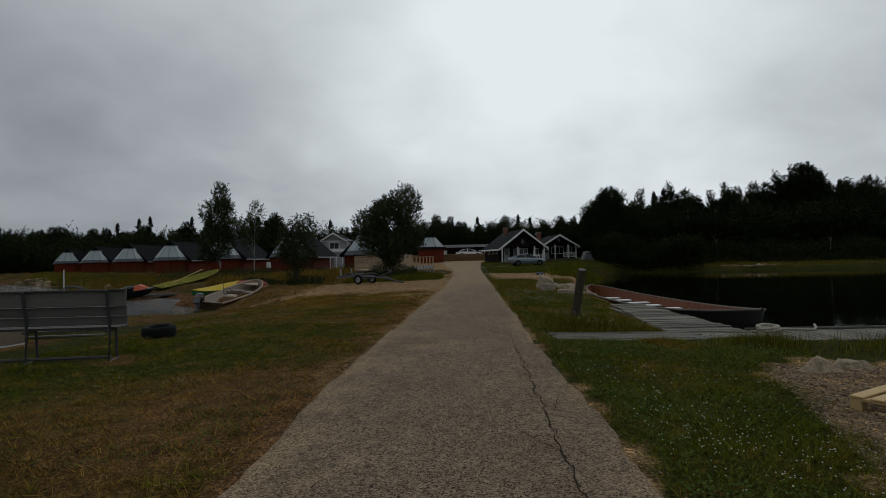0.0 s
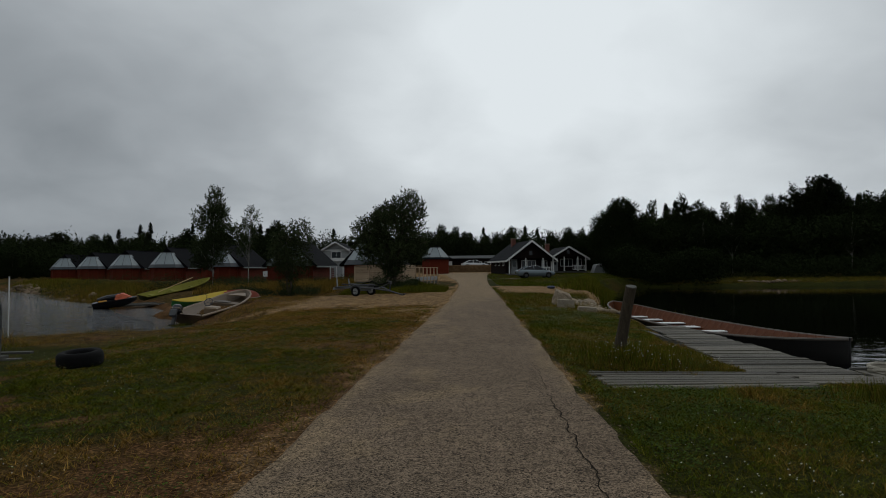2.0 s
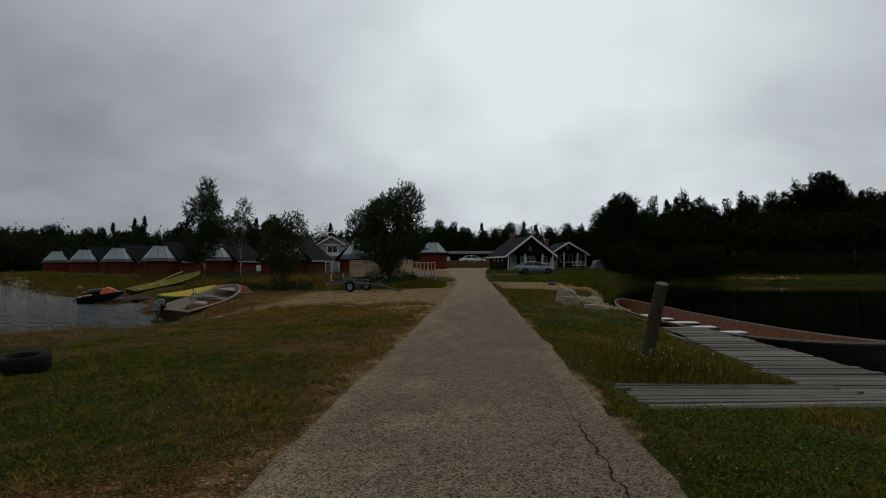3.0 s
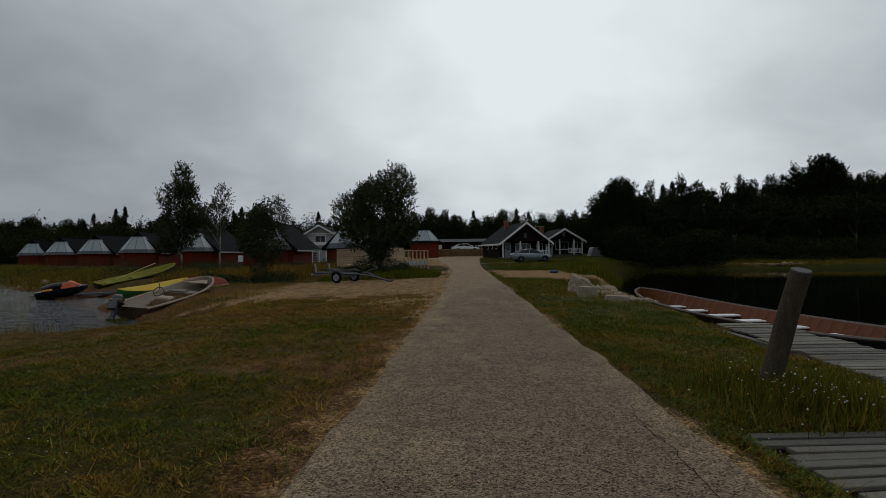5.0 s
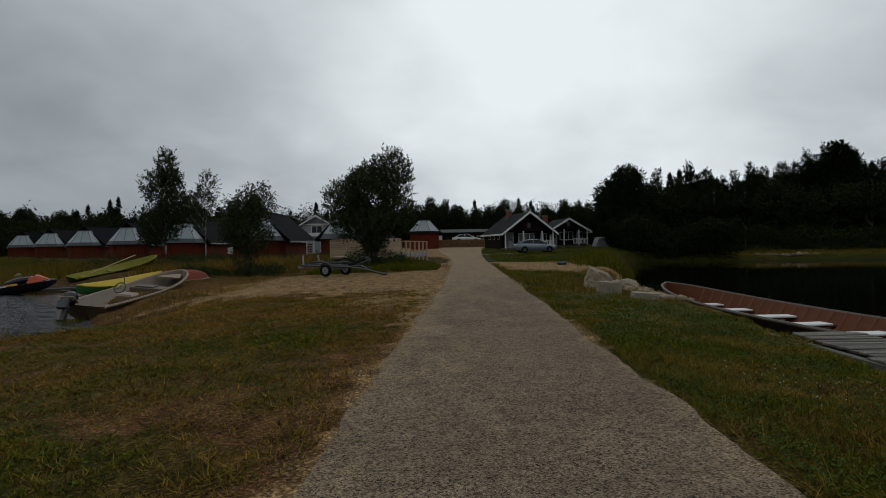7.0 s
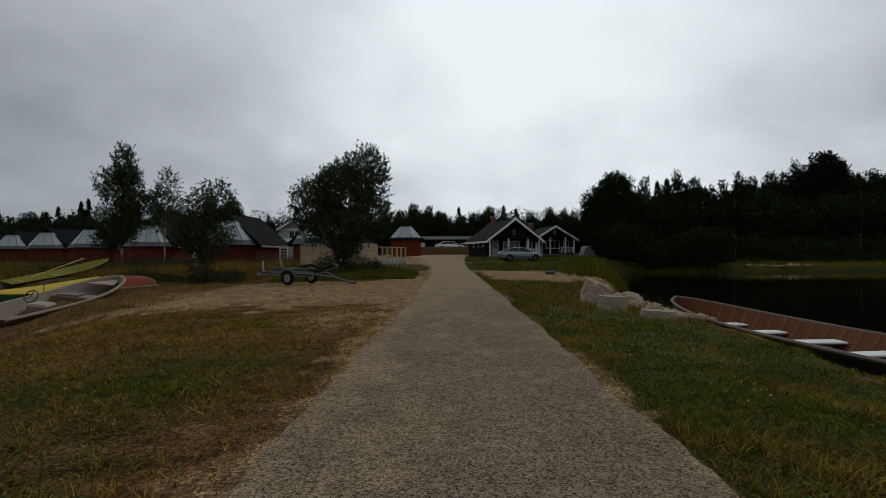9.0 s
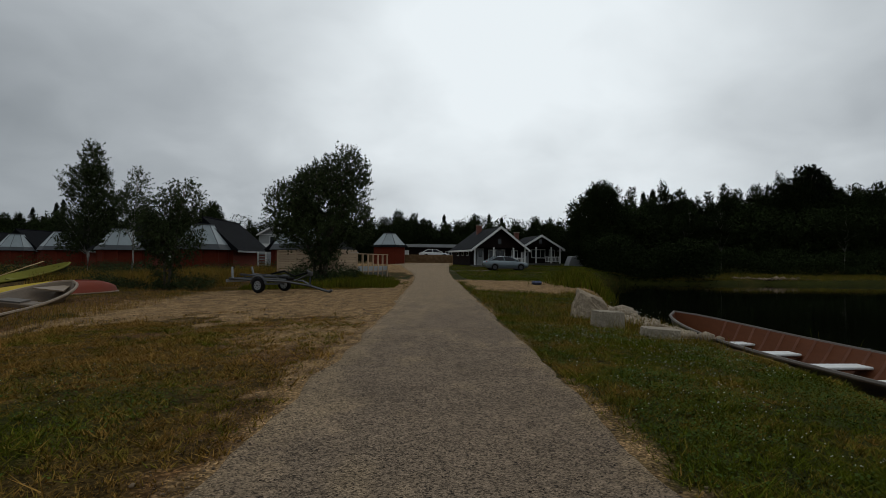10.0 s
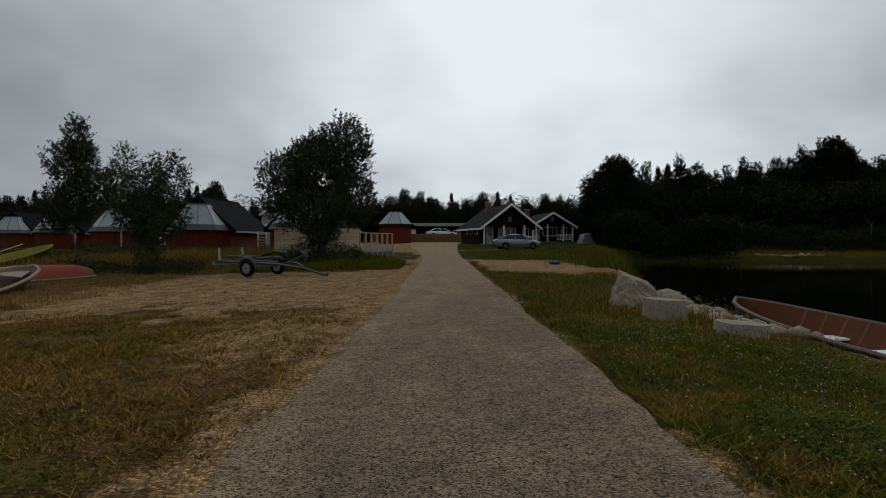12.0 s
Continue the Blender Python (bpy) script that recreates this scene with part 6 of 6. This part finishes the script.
def pallet():
    t = thing("pallet", pose(4.72, 5.2, ground_z(4.7, 5.2) + 0.02, 0, -2, 28), "new pale wooden pallet on the gravel", "pallet")
    for k in range(6):
        plank(t, 1.2, 0.115, 0.022, pose(0, -0.42 + 0.165 * k, 0.16), PALE_WOOD)
    for px in (-0.54, 0, 0.54):
        part("bearer", box((0.1, 0.95, 0.022), (px, 0, 0.137)), PALE_WOOD, t)
        for py in (-0.42, 0, 0.42):
            part("block", box((0.1, 0.1, 0.09), (px, py, 0.08)), PALE_WOOD, t)
        part("skid", box((0.1, 0.95, 0.022), (px, 0, 0.022)), PALE_WOOD, t)


pallet()


def pebbles(name, label, count, area, size, mat, seed, lift=0.0):
    """Loose stones too many to count, in one mesh."""
    r = np.random.default_rng(seed)
    base = bmesh.new()
    bmesh.ops.create_icosphere(base, subdivisions=1, radius=1.0)
    bv = np.array([tuple(v.co) for v in base.verts])
    bf = np.array([[v.index for v in f.verts] for f in base.faces])
    base.free()
    xy = area(r, count)
    s = size * r.lognormal(0, 0.45, count)
    z = height(xy[:, 0], xy[:, 1]) + lift
    v = bv[None] * (s[:, None, None] * r.uniform(0.6, 1.2, (count, 1, 3))) * (1 + r.normal(0, 0.13, (count, len(bv), 1)))
    v[:, :, 2] *= 0.7
    v = v + np.stack([xy[:, 0], xy[:, 1], z], -1)[:, None]
    f = bf[None] + (np.arange(count) * len(bv))[:, None, None]
    tagged(new(name, mesh_from(name, v.reshape(-1, 3), f.reshape(-1, 3), [mat])), label, "stones", kind="stuff")


pebbles("gravel_heap", "coarse gravel and pebbles spread beside the grass", 34000, lambda r, n: (lambda y: np.stack([3.0 + 0.33 * (y - 3.6) + np.abs(r.normal(0, 1.6, n)), y], -1))(r.uniform(1.0, 7.6, n)), 0.0098, PEBBLE, 1)
pebbles("shore_stones", "pale stones along the lake shore", 260, lambda r, n: np.stack([5.1 + np.abs(r.normal(0, 0.5, n)), r.uniform(23.6, 29.5, n)], -1), 0.09, STONE, 2, 0.06)
pebbles("far_shore_stones", "heap of stones on the far shore", 240, lambda r, n: np.stack([r.normal(36.6, 2.4, n), 71.1 + np.abs(r.normal(0, 0.5, n))], -1), 0.13, PEBBLE, 3, 0.02)
pebbles("lagoon_stones", "dark stones along the lagoon's far bank", 520, lambda r, n: (lambda u: np.stack([-31 - 26 * u + r.normal(0, 0.9, n), 45.6 + 27 * u + r.normal(0, 0.7, n)], -1))(r.random(n)), 0.24, PEBBLE, 4, 0.05)

pebbles("yard_stones", "small stones and grit on the trodden yard", 5200, lambda r, n: np.stack([r.uniform(-12, -0.6, n), r.uniform(24, 38, n)], -1), 0.012, PEBBLE, 6)
pebbles("verge_stones", "grit along the ragged road edges", 4200, lambda r, n: (lambda y: np.stack([np.where(r.random(n) < 0.6, np.interp(y, ROAD_Y, ROAD_L) - np.abs(r.normal(0, 0.3, n)) + 0.06, np.interp(y, ROAD_Y, ROAD_R) + np.abs(r.normal(0, 0.14, n)) - 0.04), y], -1))(r.uniform(2, 26, n)), 0.0055, PEBBLE, 7, 0.003)

toy = thing("blue_bundle", pose(6.6, 43.0, ground_z(6.6, 43.0) + 0.02), "small blue bundle lying on the sand", "bundle")
part("cloth", box((0.55, 0.35, 0.2), (0, 0, 0.08), (0, 0, 20), 0.08), material("blue_cloth", (0.045, 0.055, 0.10), 0.8, vary=0.2, scale=5, fine=20), toy)

# cracks along the road's right side
CRACK = material("dark_crack_filling", (0.022, 0.017, 0.012), 0.95, vary=0.3, scale=4, fine=30, spec=0.05)


def road_top(x, y):
    u = 2 * (x - np.interp(y, ROAD_Y, ROAD_L)) / (np.interp(y, ROAD_Y, ROAD_R) - np.interp(y, ROAD_Y, ROAD_L)) - 1
    return float(land(x, y)) + 0.028 + 0.012 * (1 - u * u) + (float(fbm(np.array([x * 1.5]), np.array([y * 1.5]))[0]) - 0.5) * 0.02 + 0.006


def crack(x, y, heading, length, wide, seed):
    bm = bmesh.new()
    prev = None
    count = int(length / 0.05)
    for k in range(count):
        bend = 0.9 * noise.noise(Vector((k * 0.31, seed, 0))) + 0.5 * noise.noise(Vector((k * 0.9, seed + 4, 0)))
        x += 0.05 * math.sin(heading + bend)
        y += 0.05 * math.cos(heading + bend)
        w = wide * (0.35 + abs(noise.noise(Vector((k * 0.55, seed + 9, 0))))) * min(1, (count - k) / 6)
        row = [bm.verts.new((x - w, y, road_top(x - w, y))), bm.verts.new((x + w, y, road_top(x + w, y)))]
        if prev:
            bm.faces.new((prev[0], prev[1], row[1], row[0]))
        prev = row
    part("crack", bm, CRACK, road, "dark crack")


crack(1.02, 2.4, 0.03, 7.0, 0.011, 2)
crack(1.10, 5.0, 0.35, 1.1, 0.006, 5)
crack(1.08, 4.0, -0.5, 0.8, 0.006, 8)
crack(1.2, 9.2, 0.05, 2.4, 0.007, 12)
crack(-0.9, 7.5, 1.45, 1.7, 0.004, 14)
crack(0.7, 15.2, 0.9, 0.9, 0.005, 20)

# pale slab path from the road to the parked car, and small things by the cabins
walkway = bmesh.new()
prev = None
for k in range(13):
    u = k / 12
    x, y = 3.2 + 3.9 * u, 65.6 + 3.0 * u - 0.8 * u * (1 - u)
    row = [walkway.verts.new((x - 0.25, y + 0.45, ground_z(x - 0.25, y + 0.45) + 0.05)), walkway.verts.new((x + 0.25, y - 0.45, ground_z(x + 0.25, y - 0.45) + 0.05))]
    if prev:
        walkway.faces.new((prev[0], prev[1], row[1], row[0]))
    prev = row
tagged(part("path", walkway, CONCRETE), "pale slab path leading to the parked car", "path", kind="structure")

rack = thing("storage_rack", pose(-14.0, 65.5, ground_z(-14.0, 65.5), 0, 0, -6), "white open storage rack beside the cabin", "rack")
for px in (-0.75, 0.0, 0.75):
    part("upright", box((0.09, 0.09, 1.75), (px, 0, 0.87)), WHITE, rack)
for pz in (0.55, 0.8, 1.05, 1.3, 1.55, 1.75):
    part("rail", box((1.6, 0.05, 0.11), (0, 0.03, pz)), GREY_WHITE, rack)
meter = thing("meter_box", pose(-19.3, 57.4, 1.15), "small white meter box on the cabin's post", "box")
part("case", box((0.4, 0.22, 0.6), (0, 0, 0), (0, 0, 0), 0.02), WHITE, meter)
part("case_post", box((0.09, 0.09, 1.3), (0, 0.05, -0.75)), GREY_WOOD, meter)

tarp = thing("covered_heap", pose(20.4, 83.5, ground_z(20.4, 83.5)), "low heap under a pale grey tarpaulin beside the cottage", "tarpaulin")
part("sheet", prism([(-1.6, -0.1), (1.9, -0.1), (1.3, 0.55), (-0.3, 1.35), (-1.1, 1.25)], "y", -1.0, 1.2), GREY_WHITE, tarp)

# ---- grass, reeds and flowers ----


def off_road(x, y, gap=0.0):
    return (x < np.interp(y, ROAD_Y, ROAD_L) - gap) | (x > np.interp(y, ROAD_Y, ROAD_R) + gap)


def dry_land(x, y):
    return np.minimum(shore_distance(x, y, LAGOON), shore_distance(x, y, LAKE)) > -0.15


def on_dock(x, y):
    return ((x > 4.3 + 0.115 * (y - 10.5)) & (x < 6.3) & (y > 10.4) & (y < 18.3)) | ((x > 2.05) & (x < 4.9) & (y > entry_front(x) + 0.05) & (y < entry_back(x) + 0.05) & ((x * 7919.3 + y * 104.7) % 1 > 0.03)) | ((x > 6.0) & (y > 9.95) & (y < 11.6))


def blades(name, label, r, x, y, tall, wide, dry, bend=0.55, category="grass"):
    n = len(x)
    z = height(x, y) - 0.01
    a = r.uniform(0, 2 * np.pi, n)
    side = np.stack([np.cos(a), np.sin(a), np.zeros(n)], -1) * (wide * 0.5)[:, None]
    lean = r.normal(0, bend, (n, 2)) * tall[:, None]
    p = np.stack([x, y, z], -1)
    tip = p + np.stack([lean[:, 0], lean[:, 1], tall], -1)
    v = np.stack([p - side, p + side, tip], 1).reshape(-1, 3)
    me = mesh_from(name, v, np.arange(3 * n).reshape(n, 3), [BLADE], False, {"dry": np.repeat(np.clip(dry, 0, 1), 3)})
    tagged(new(name, me), label, category, kind="stuff")


r = np.random.default_rng(31)


def lawn(name, label, n, x0, x1, y0, y1, low, high, wide, thin):
    x, y = r.uniform(x0, x1, n), r.uniform(y0, y1, n)
    patch = fbm(x * 1.7, y * 1.7, 3)
    keep = off_road(x, y, 0.02) & dry_land(x, y) & ~on_dock(x, y) & (r.random(n) > np.maximum(dirt_at(x, y), soil_at(x, y) * 0.8) * 1.06 - 0.04) & (r.random(n) < 0.35 + 1.1 * patch)
    x, y = x[keep], y[keep]
    n = len(x)
    right = np.where(x > 0.4, 1.1, 0.7)
    tuft = 0.55 + 1.1 * fbm(x * 0.9 + 7, y * 0.9, 3) ** 1.5 * 1.4
    blades(name, label, r, x, y, r.uniform(low, high, n) * right * tuft, wide * r.uniform(0.6, 1.4, n), dry_at(x, y) * 0.9 + r.normal(0, 0.2, n) + thin + (fbm(x * 1.9 + 4, y * 1.9, 4) - 0.5) * 1.7)


lawn("lawn_grass", "short patchy half-dry lawn grass", 300000, -9.5, 6.4, 1.0, 24.5, 0.014, 0.046, 0.0050, 0.0)
def turf(name, label, n, x0, x1, y0, y1, low, high, wide):
    """Dense short turf where the camera walks past it."""
    tufts = n // 16
    k = r.integers(0, tufts, n)
    cx, cy = r.uniform(x0, x1, tufts), r.uniform(y0, y1, tufts)
    grow, straw = r.lognormal(0, 0.35, tufts), r.normal(0, 0.28, tufts)
    x, y = cx[k] + r.normal(0, 0.028, n), cy[k] + r.normal(0, 0.028, n)
    x = x + np.where(x > 0, 0.33 * np.clip(3 - y, 0, 3), 0)
    bare = np.maximum(dirt_at(x, y), soil_at(x, y) * 0.85)
    keep = off_road(x, y, 0.01) & dry_land(x, y) & ~on_dock(x, y) & (r.random(n) > bare * 1.15 - 0.08) & (r.random(n) < 0.55 + 0.8 * fbm(x * 2.3 + 1, y * 2.3, 3))
    x, y, k = x[keep], y[keep], k[keep]
    n = len(x)
    tuft = (0.45 + 1.5 * fbm(x * 1.4 + 7, y * 1.4, 4) ** 1.6) * grow[k]
    dry = dry_at(x, y) * 0.9 + r.normal(0, 0.15, n) + straw[k] + (fbm(x * 1.9 + 4, y * 1.9, 4) - 0.5) * 1.6
    blades(name, label, r, x, y, r.uniform(low, high, n) * tuft, wide * r.uniform(0.5, 1.5, n) * (0.75 + y * 0.03), dry, 0.95)


def clover(name, label, n, x0, x1, y0, y1):
    """Low clover and plantain leaves that lie flat between the blades."""
    x, y = r.uniform(x0, x1, n), r.uniform(y0, y1, n)
    keep = off_road(x, y, 0.08) & dry_land(x, y) & ~on_dock(x, y) & (fbm(x * 1.1 + 30, y * 1.1, 3) + r.normal(0, 0.08, n) > 0.50) & (r.random(n) > dirt_at(x, y) * 1.2)
    x, y = x[keep], y[keep]
    n = len(x)
    p = np.stack([x, y, height(x, y) + r.uniform(0.02, 0.065, n)], -1)
    a = r.uniform(0, 6.28, n)
    s = r.uniform(0.006, 0.014, (n, 1))
    u = np.stack([np.cos(a), np.sin(a), r.normal(0, 0.3, n)], -1) * s
    w = np.stack([-np.sin(a), np.cos(a), r.normal(0, 0.3, n)], -1) * s
    v = np.stack([p - u, p - w * 0.8, p + u, p + w * 0.8], 1).reshape(-1, 3)
    me = mesh_from(name, v, np.arange(4 * n).reshape(n, 4), [CLOVER])
    tagged(new(name, me), label, "clover", kind="stuff")


clover("verge_clover", "low green clover leaves in the verge", 150000, 1.6, 5.4, 2.0, 24.0)
clover("lawn_clover", "patches of low clover leaves in the lawn", 60000, -8.0, -1.5, 4.0, 20.0)
turf("verge_turf", "dense green turf with dry straws beside the road", 560000, 1.45, 5.6, 1.5, 26.0, 0.018, 0.052, 0.0078)
turf("lawn_turf", "dense half-dry turf beside the road", 420000, -7.5, -0.7, 3.0, 25.0, 0.02, 0.05, 0.0095)
lawn("yard_grass", "patchy grass between the yard and the shore", 120000, -14.5, 9.5, 24.5, 46.0, 0.05, 0.13, 0.016, 0.0)
lawn("side_grass", "rough grass towards the lagoon", 60000, -17.0, -9.5, 4.0, 24.5, 0.05, 0.14, 0.010, -0.1)
lawn("cottage_grass", "green lawn in front of the cottages", 70000, 3.5, 24.0, 46.0, 82.0, 0.04, 0.11, 0.035, -0.45)


def tall_grass(name, label, n, spots, low, high, wide, dry):
    x, y = spots(n)
    keep = off_road(x, y, 0.1) & (~on_dock(x, y) | (name == "plank_tufts")) & ~((x > -24.5) & (x < -18.2) & (y > 36) & (y < 46.2))
    x, y = x[keep], y[keep]
    n = len(x)
    blades(name, label, r, x, y, r.uniform(low, high, n) * (0.4 + 1.2 * fbm(x * 0.6, y * 0.6, 3)), wide * r.uniform(0.6, 1.4, n), dry + r.normal(0, 0.25, n), 0.28)


def along(poly, i0, i1, spread, n, shift=0.4):
    k = r.integers(i0, i1, n)
    u = r.random(n)
    p = np.array(poly)
    q = p[k] * (1 - u[:, None]) + p[(k + 1) % len(p)] * u[:, None]
    return q[:, 0] + r.normal(0, spread, n) + shift, q[:, 1] + r.normal(0, spread, n)


tall_grass("bank_grass", "tall rusty grass along the lagoon bank", 9000, lambda n: along(LAGOON, 14, 17, 0.45, n, 0.5), 0.15, 0.45, 0.012, 0.55)
tall_grass("slip_grass", "green weeds beside the motorboat", 1800, lambda n: (r.normal(-11.85, 0.28, n), r.normal(25.5, 0.3, n)), 0.2, 0.6, 0.022, 0.05)
tall_grass("reed_bank", "tan and green reeds on the lagoon's far bank", 18000, lambda n: (lambda u: (-22 - 36 * u + r.normal(0, 2.0, n), 39.5 + 35 * u + r.normal(2.6, 1.6, n)))(r.random(n)), 0.3, 0.7, 0.035, 0.25)
tall_grass("meadow_grass", "tall tan meadow grass before the cabins", 80000, lambda n: (r.uniform(-45, -8.5, n), r.uniform(39.8, 60, n)), 0.22, 0.6, 0.026, 0.7)
tall_grass("mound_grass", "green grass on the mound before the terrace", 22000, lambda n: (r.uniform(-7.8, -0.8, n), r.uniform(38.6, 44.0, n)), 0.15, 0.4, 0.022, 0.05)
tall_grass("shore_grass", "tall green grass where the lawn meets the lake", 26000, lambda n: (lambda u: (9.0 + 5.5 * u + np.abs(r.normal(0, 0.9, n)) * -1 + 0.5, 42 + 15 * u + r.normal(0, 1.2, n)))(r.random(n)), 0.3, 0.8, 0.04, 0.05)
tall_grass("dock_grass", "grass tufts along the dock planks", 12000, lambda n: (r.uniform(2.0, 5.0, n), 10.95 + np.abs(r.normal(0, 1.5, n))), 0.04, 0.12, 0.009, 0.3)
tall_grass("plank_tufts", "grass tufts growing between the planks", 700, lambda n: (np.repeat((2.75, 3.5, 4.1, 2.3, 3.2), n // 5) + r.normal(0, 0.07, n), np.repeat((10.15, 10.75, 10.3, 10.5, 9.85), n // 5) + r.normal(0, 0.05, n)), 0.06, 0.16, 0.008, 0.45)
tall_grass("post_weeds", "green weeds round the mooring post", 4200, lambda n: (r.normal(2.85, 0.30, n), r.normal(11.65, 0.32, n)), 0.10, 0.32, 0.014, 0.12)
tall_grass("boulder_weeds", "dry weeds between the shore stones", 1800, lambda n: (r.normal(5.0, 0.5, n), r.uniform(22.5, 28, n)), 0.08, 0.28, 0.012, 0.5)
tall_grass("dock_weeds", "dark weeds growing at the dock corner", 2600, lambda n: (np.concatenate([r.normal(5.35, 0.3, n // 2), r.normal(7.6, 0.7, n - n // 2)]), np.concatenate([r.normal(9.3, 0.25, n // 2), r.normal(8.9, 0.5, n - n // 2)])), 0.12, 0.32, 0.010, 0.1)
tall_grass("far_shore_grass", "rough olive grass strip on the far shore", 20000, lambda n: (lambda q: (q[0], q[1] + 0.8 + np.abs(r.normal(0, 2.2, n))))(along(LAKE, 13, 19, 0.35, n, 0.0)), 0.10, 0.32, 0.03, 0.35)
tall_grass("water_weeds", "dark stalks standing in the water by the boat", 170, lambda n: (np.repeat((8.95, 8.75, 9.05), (n + 2) // 3)[:n] + r.normal(0, 0.22, n), np.repeat((20.3, 24.0, 19.2), (n + 2) // 3)[:n] + r.normal(0, 0.3, n)), 0.7, 1.3, 0.03, 0.25)
tall_grass("rusty_grass", "reddish tufts of seeding grass at the lagoon's edge", 5200, lambda n: (r.normal(-12.4, 0.9, n), r.normal(21.3, 0.7, n)), 0.25, 0.65, 0.010, 0.85)
tall_grass("shallows_weeds", "dark leafy weeds standing at the lagoon's edge", 900, lambda n: (np.repeat((-11.8, -10.9, -10.2), (n + 2) // 3)[:n] + r.normal(0, 0.18, n), 21.9 + r.normal(0, 0.2, n)), 0.3, 0.8, 0.022, 0.0)
tall_grass("slip_straw", "dry reddish grass before the drawn-up boats", 2200, lambda n: (r.uniform(-10.2, -7.6, n), r.normal(28.0, 1.8, n)), 0.08, 0.28, 0.009, 0.9)


def flowers():
    n = 5600
    x = np.concatenate([r.uniform(1.9, 5.0, n * 3 // 4), r.uniform(-9, -2.4, n - n * 3 // 4)])
    y = np.concatenate([r.uniform(2.0, 24, n * 3 // 4), r.uniform(6, 20, n - n * 3 // 4)])
    keep = (fbm(x * 0.7 + 90, y * 0.7, 3) > 0.53) & off_road(x, y, 0.15) & ~on_dock(x, y) & dry_land(x, y) & (r.random(n) > dirt_at(x, y) * 1.3)
    x, y = x[keep], y[keep]
    px, py = np.concatenate([r.normal(2.45, 0.4, 300), r.normal(2.7, 0.6, 160), r.normal(2.9, 0.35, 130), r.normal(5.25, 0.25, 260)]), np.concatenate([r.normal(3.7, 0.6, 300), r.normal(6.5, 1.5, 160), r.normal(11.4, 0.35, 130), r.uniform(25.2, 28.5, 260)])
    px[:460] = np.maximum(px[:460], 1.75)
    x, y = np.concatenate([x, px]), np.concatenate([y, py])
    n = len(x)
    z = height(x, y) + np.where(x > 0.4, r.uniform(0.07, 0.17, n), r.uniform(0.05, 0.10, n))
    z[-390:] += r.uniform(0.0, 0.2, 390)
    s = r.uniform(0.003, 0.0085, n)
    s[-390:-260] *= 1.5
    s[-260:] *= 1.6
    p = np.stack([x, y, z], -1)
    d = np.array([(1, 0, 0.2), (0, 1, 0.2), (-1, 0, 0.2), (0, -1, 0.2), (0, 0, 0.9), (0, 0, -0.5)])
    v = (p[:, None] + d[None] * s[:, None, None]).reshape(-1, 3)
    f = np.array([(0, 1, 4), (1, 2, 4), (2, 3, 4), (3, 0, 4), (1, 0, 5), (2, 1, 5), (3, 2, 5), (0, 3, 5)])
    fc = (f[None] + (6 * np.arange(n))[:, None, None]).reshape(-1, 3)
    tagged(new("clover_flowers", mesh_from("clover_flowers", v, fc, [FLOWER])), "small white flowers scattered in the lawn", "flowers", kind="stuff")


flowers()
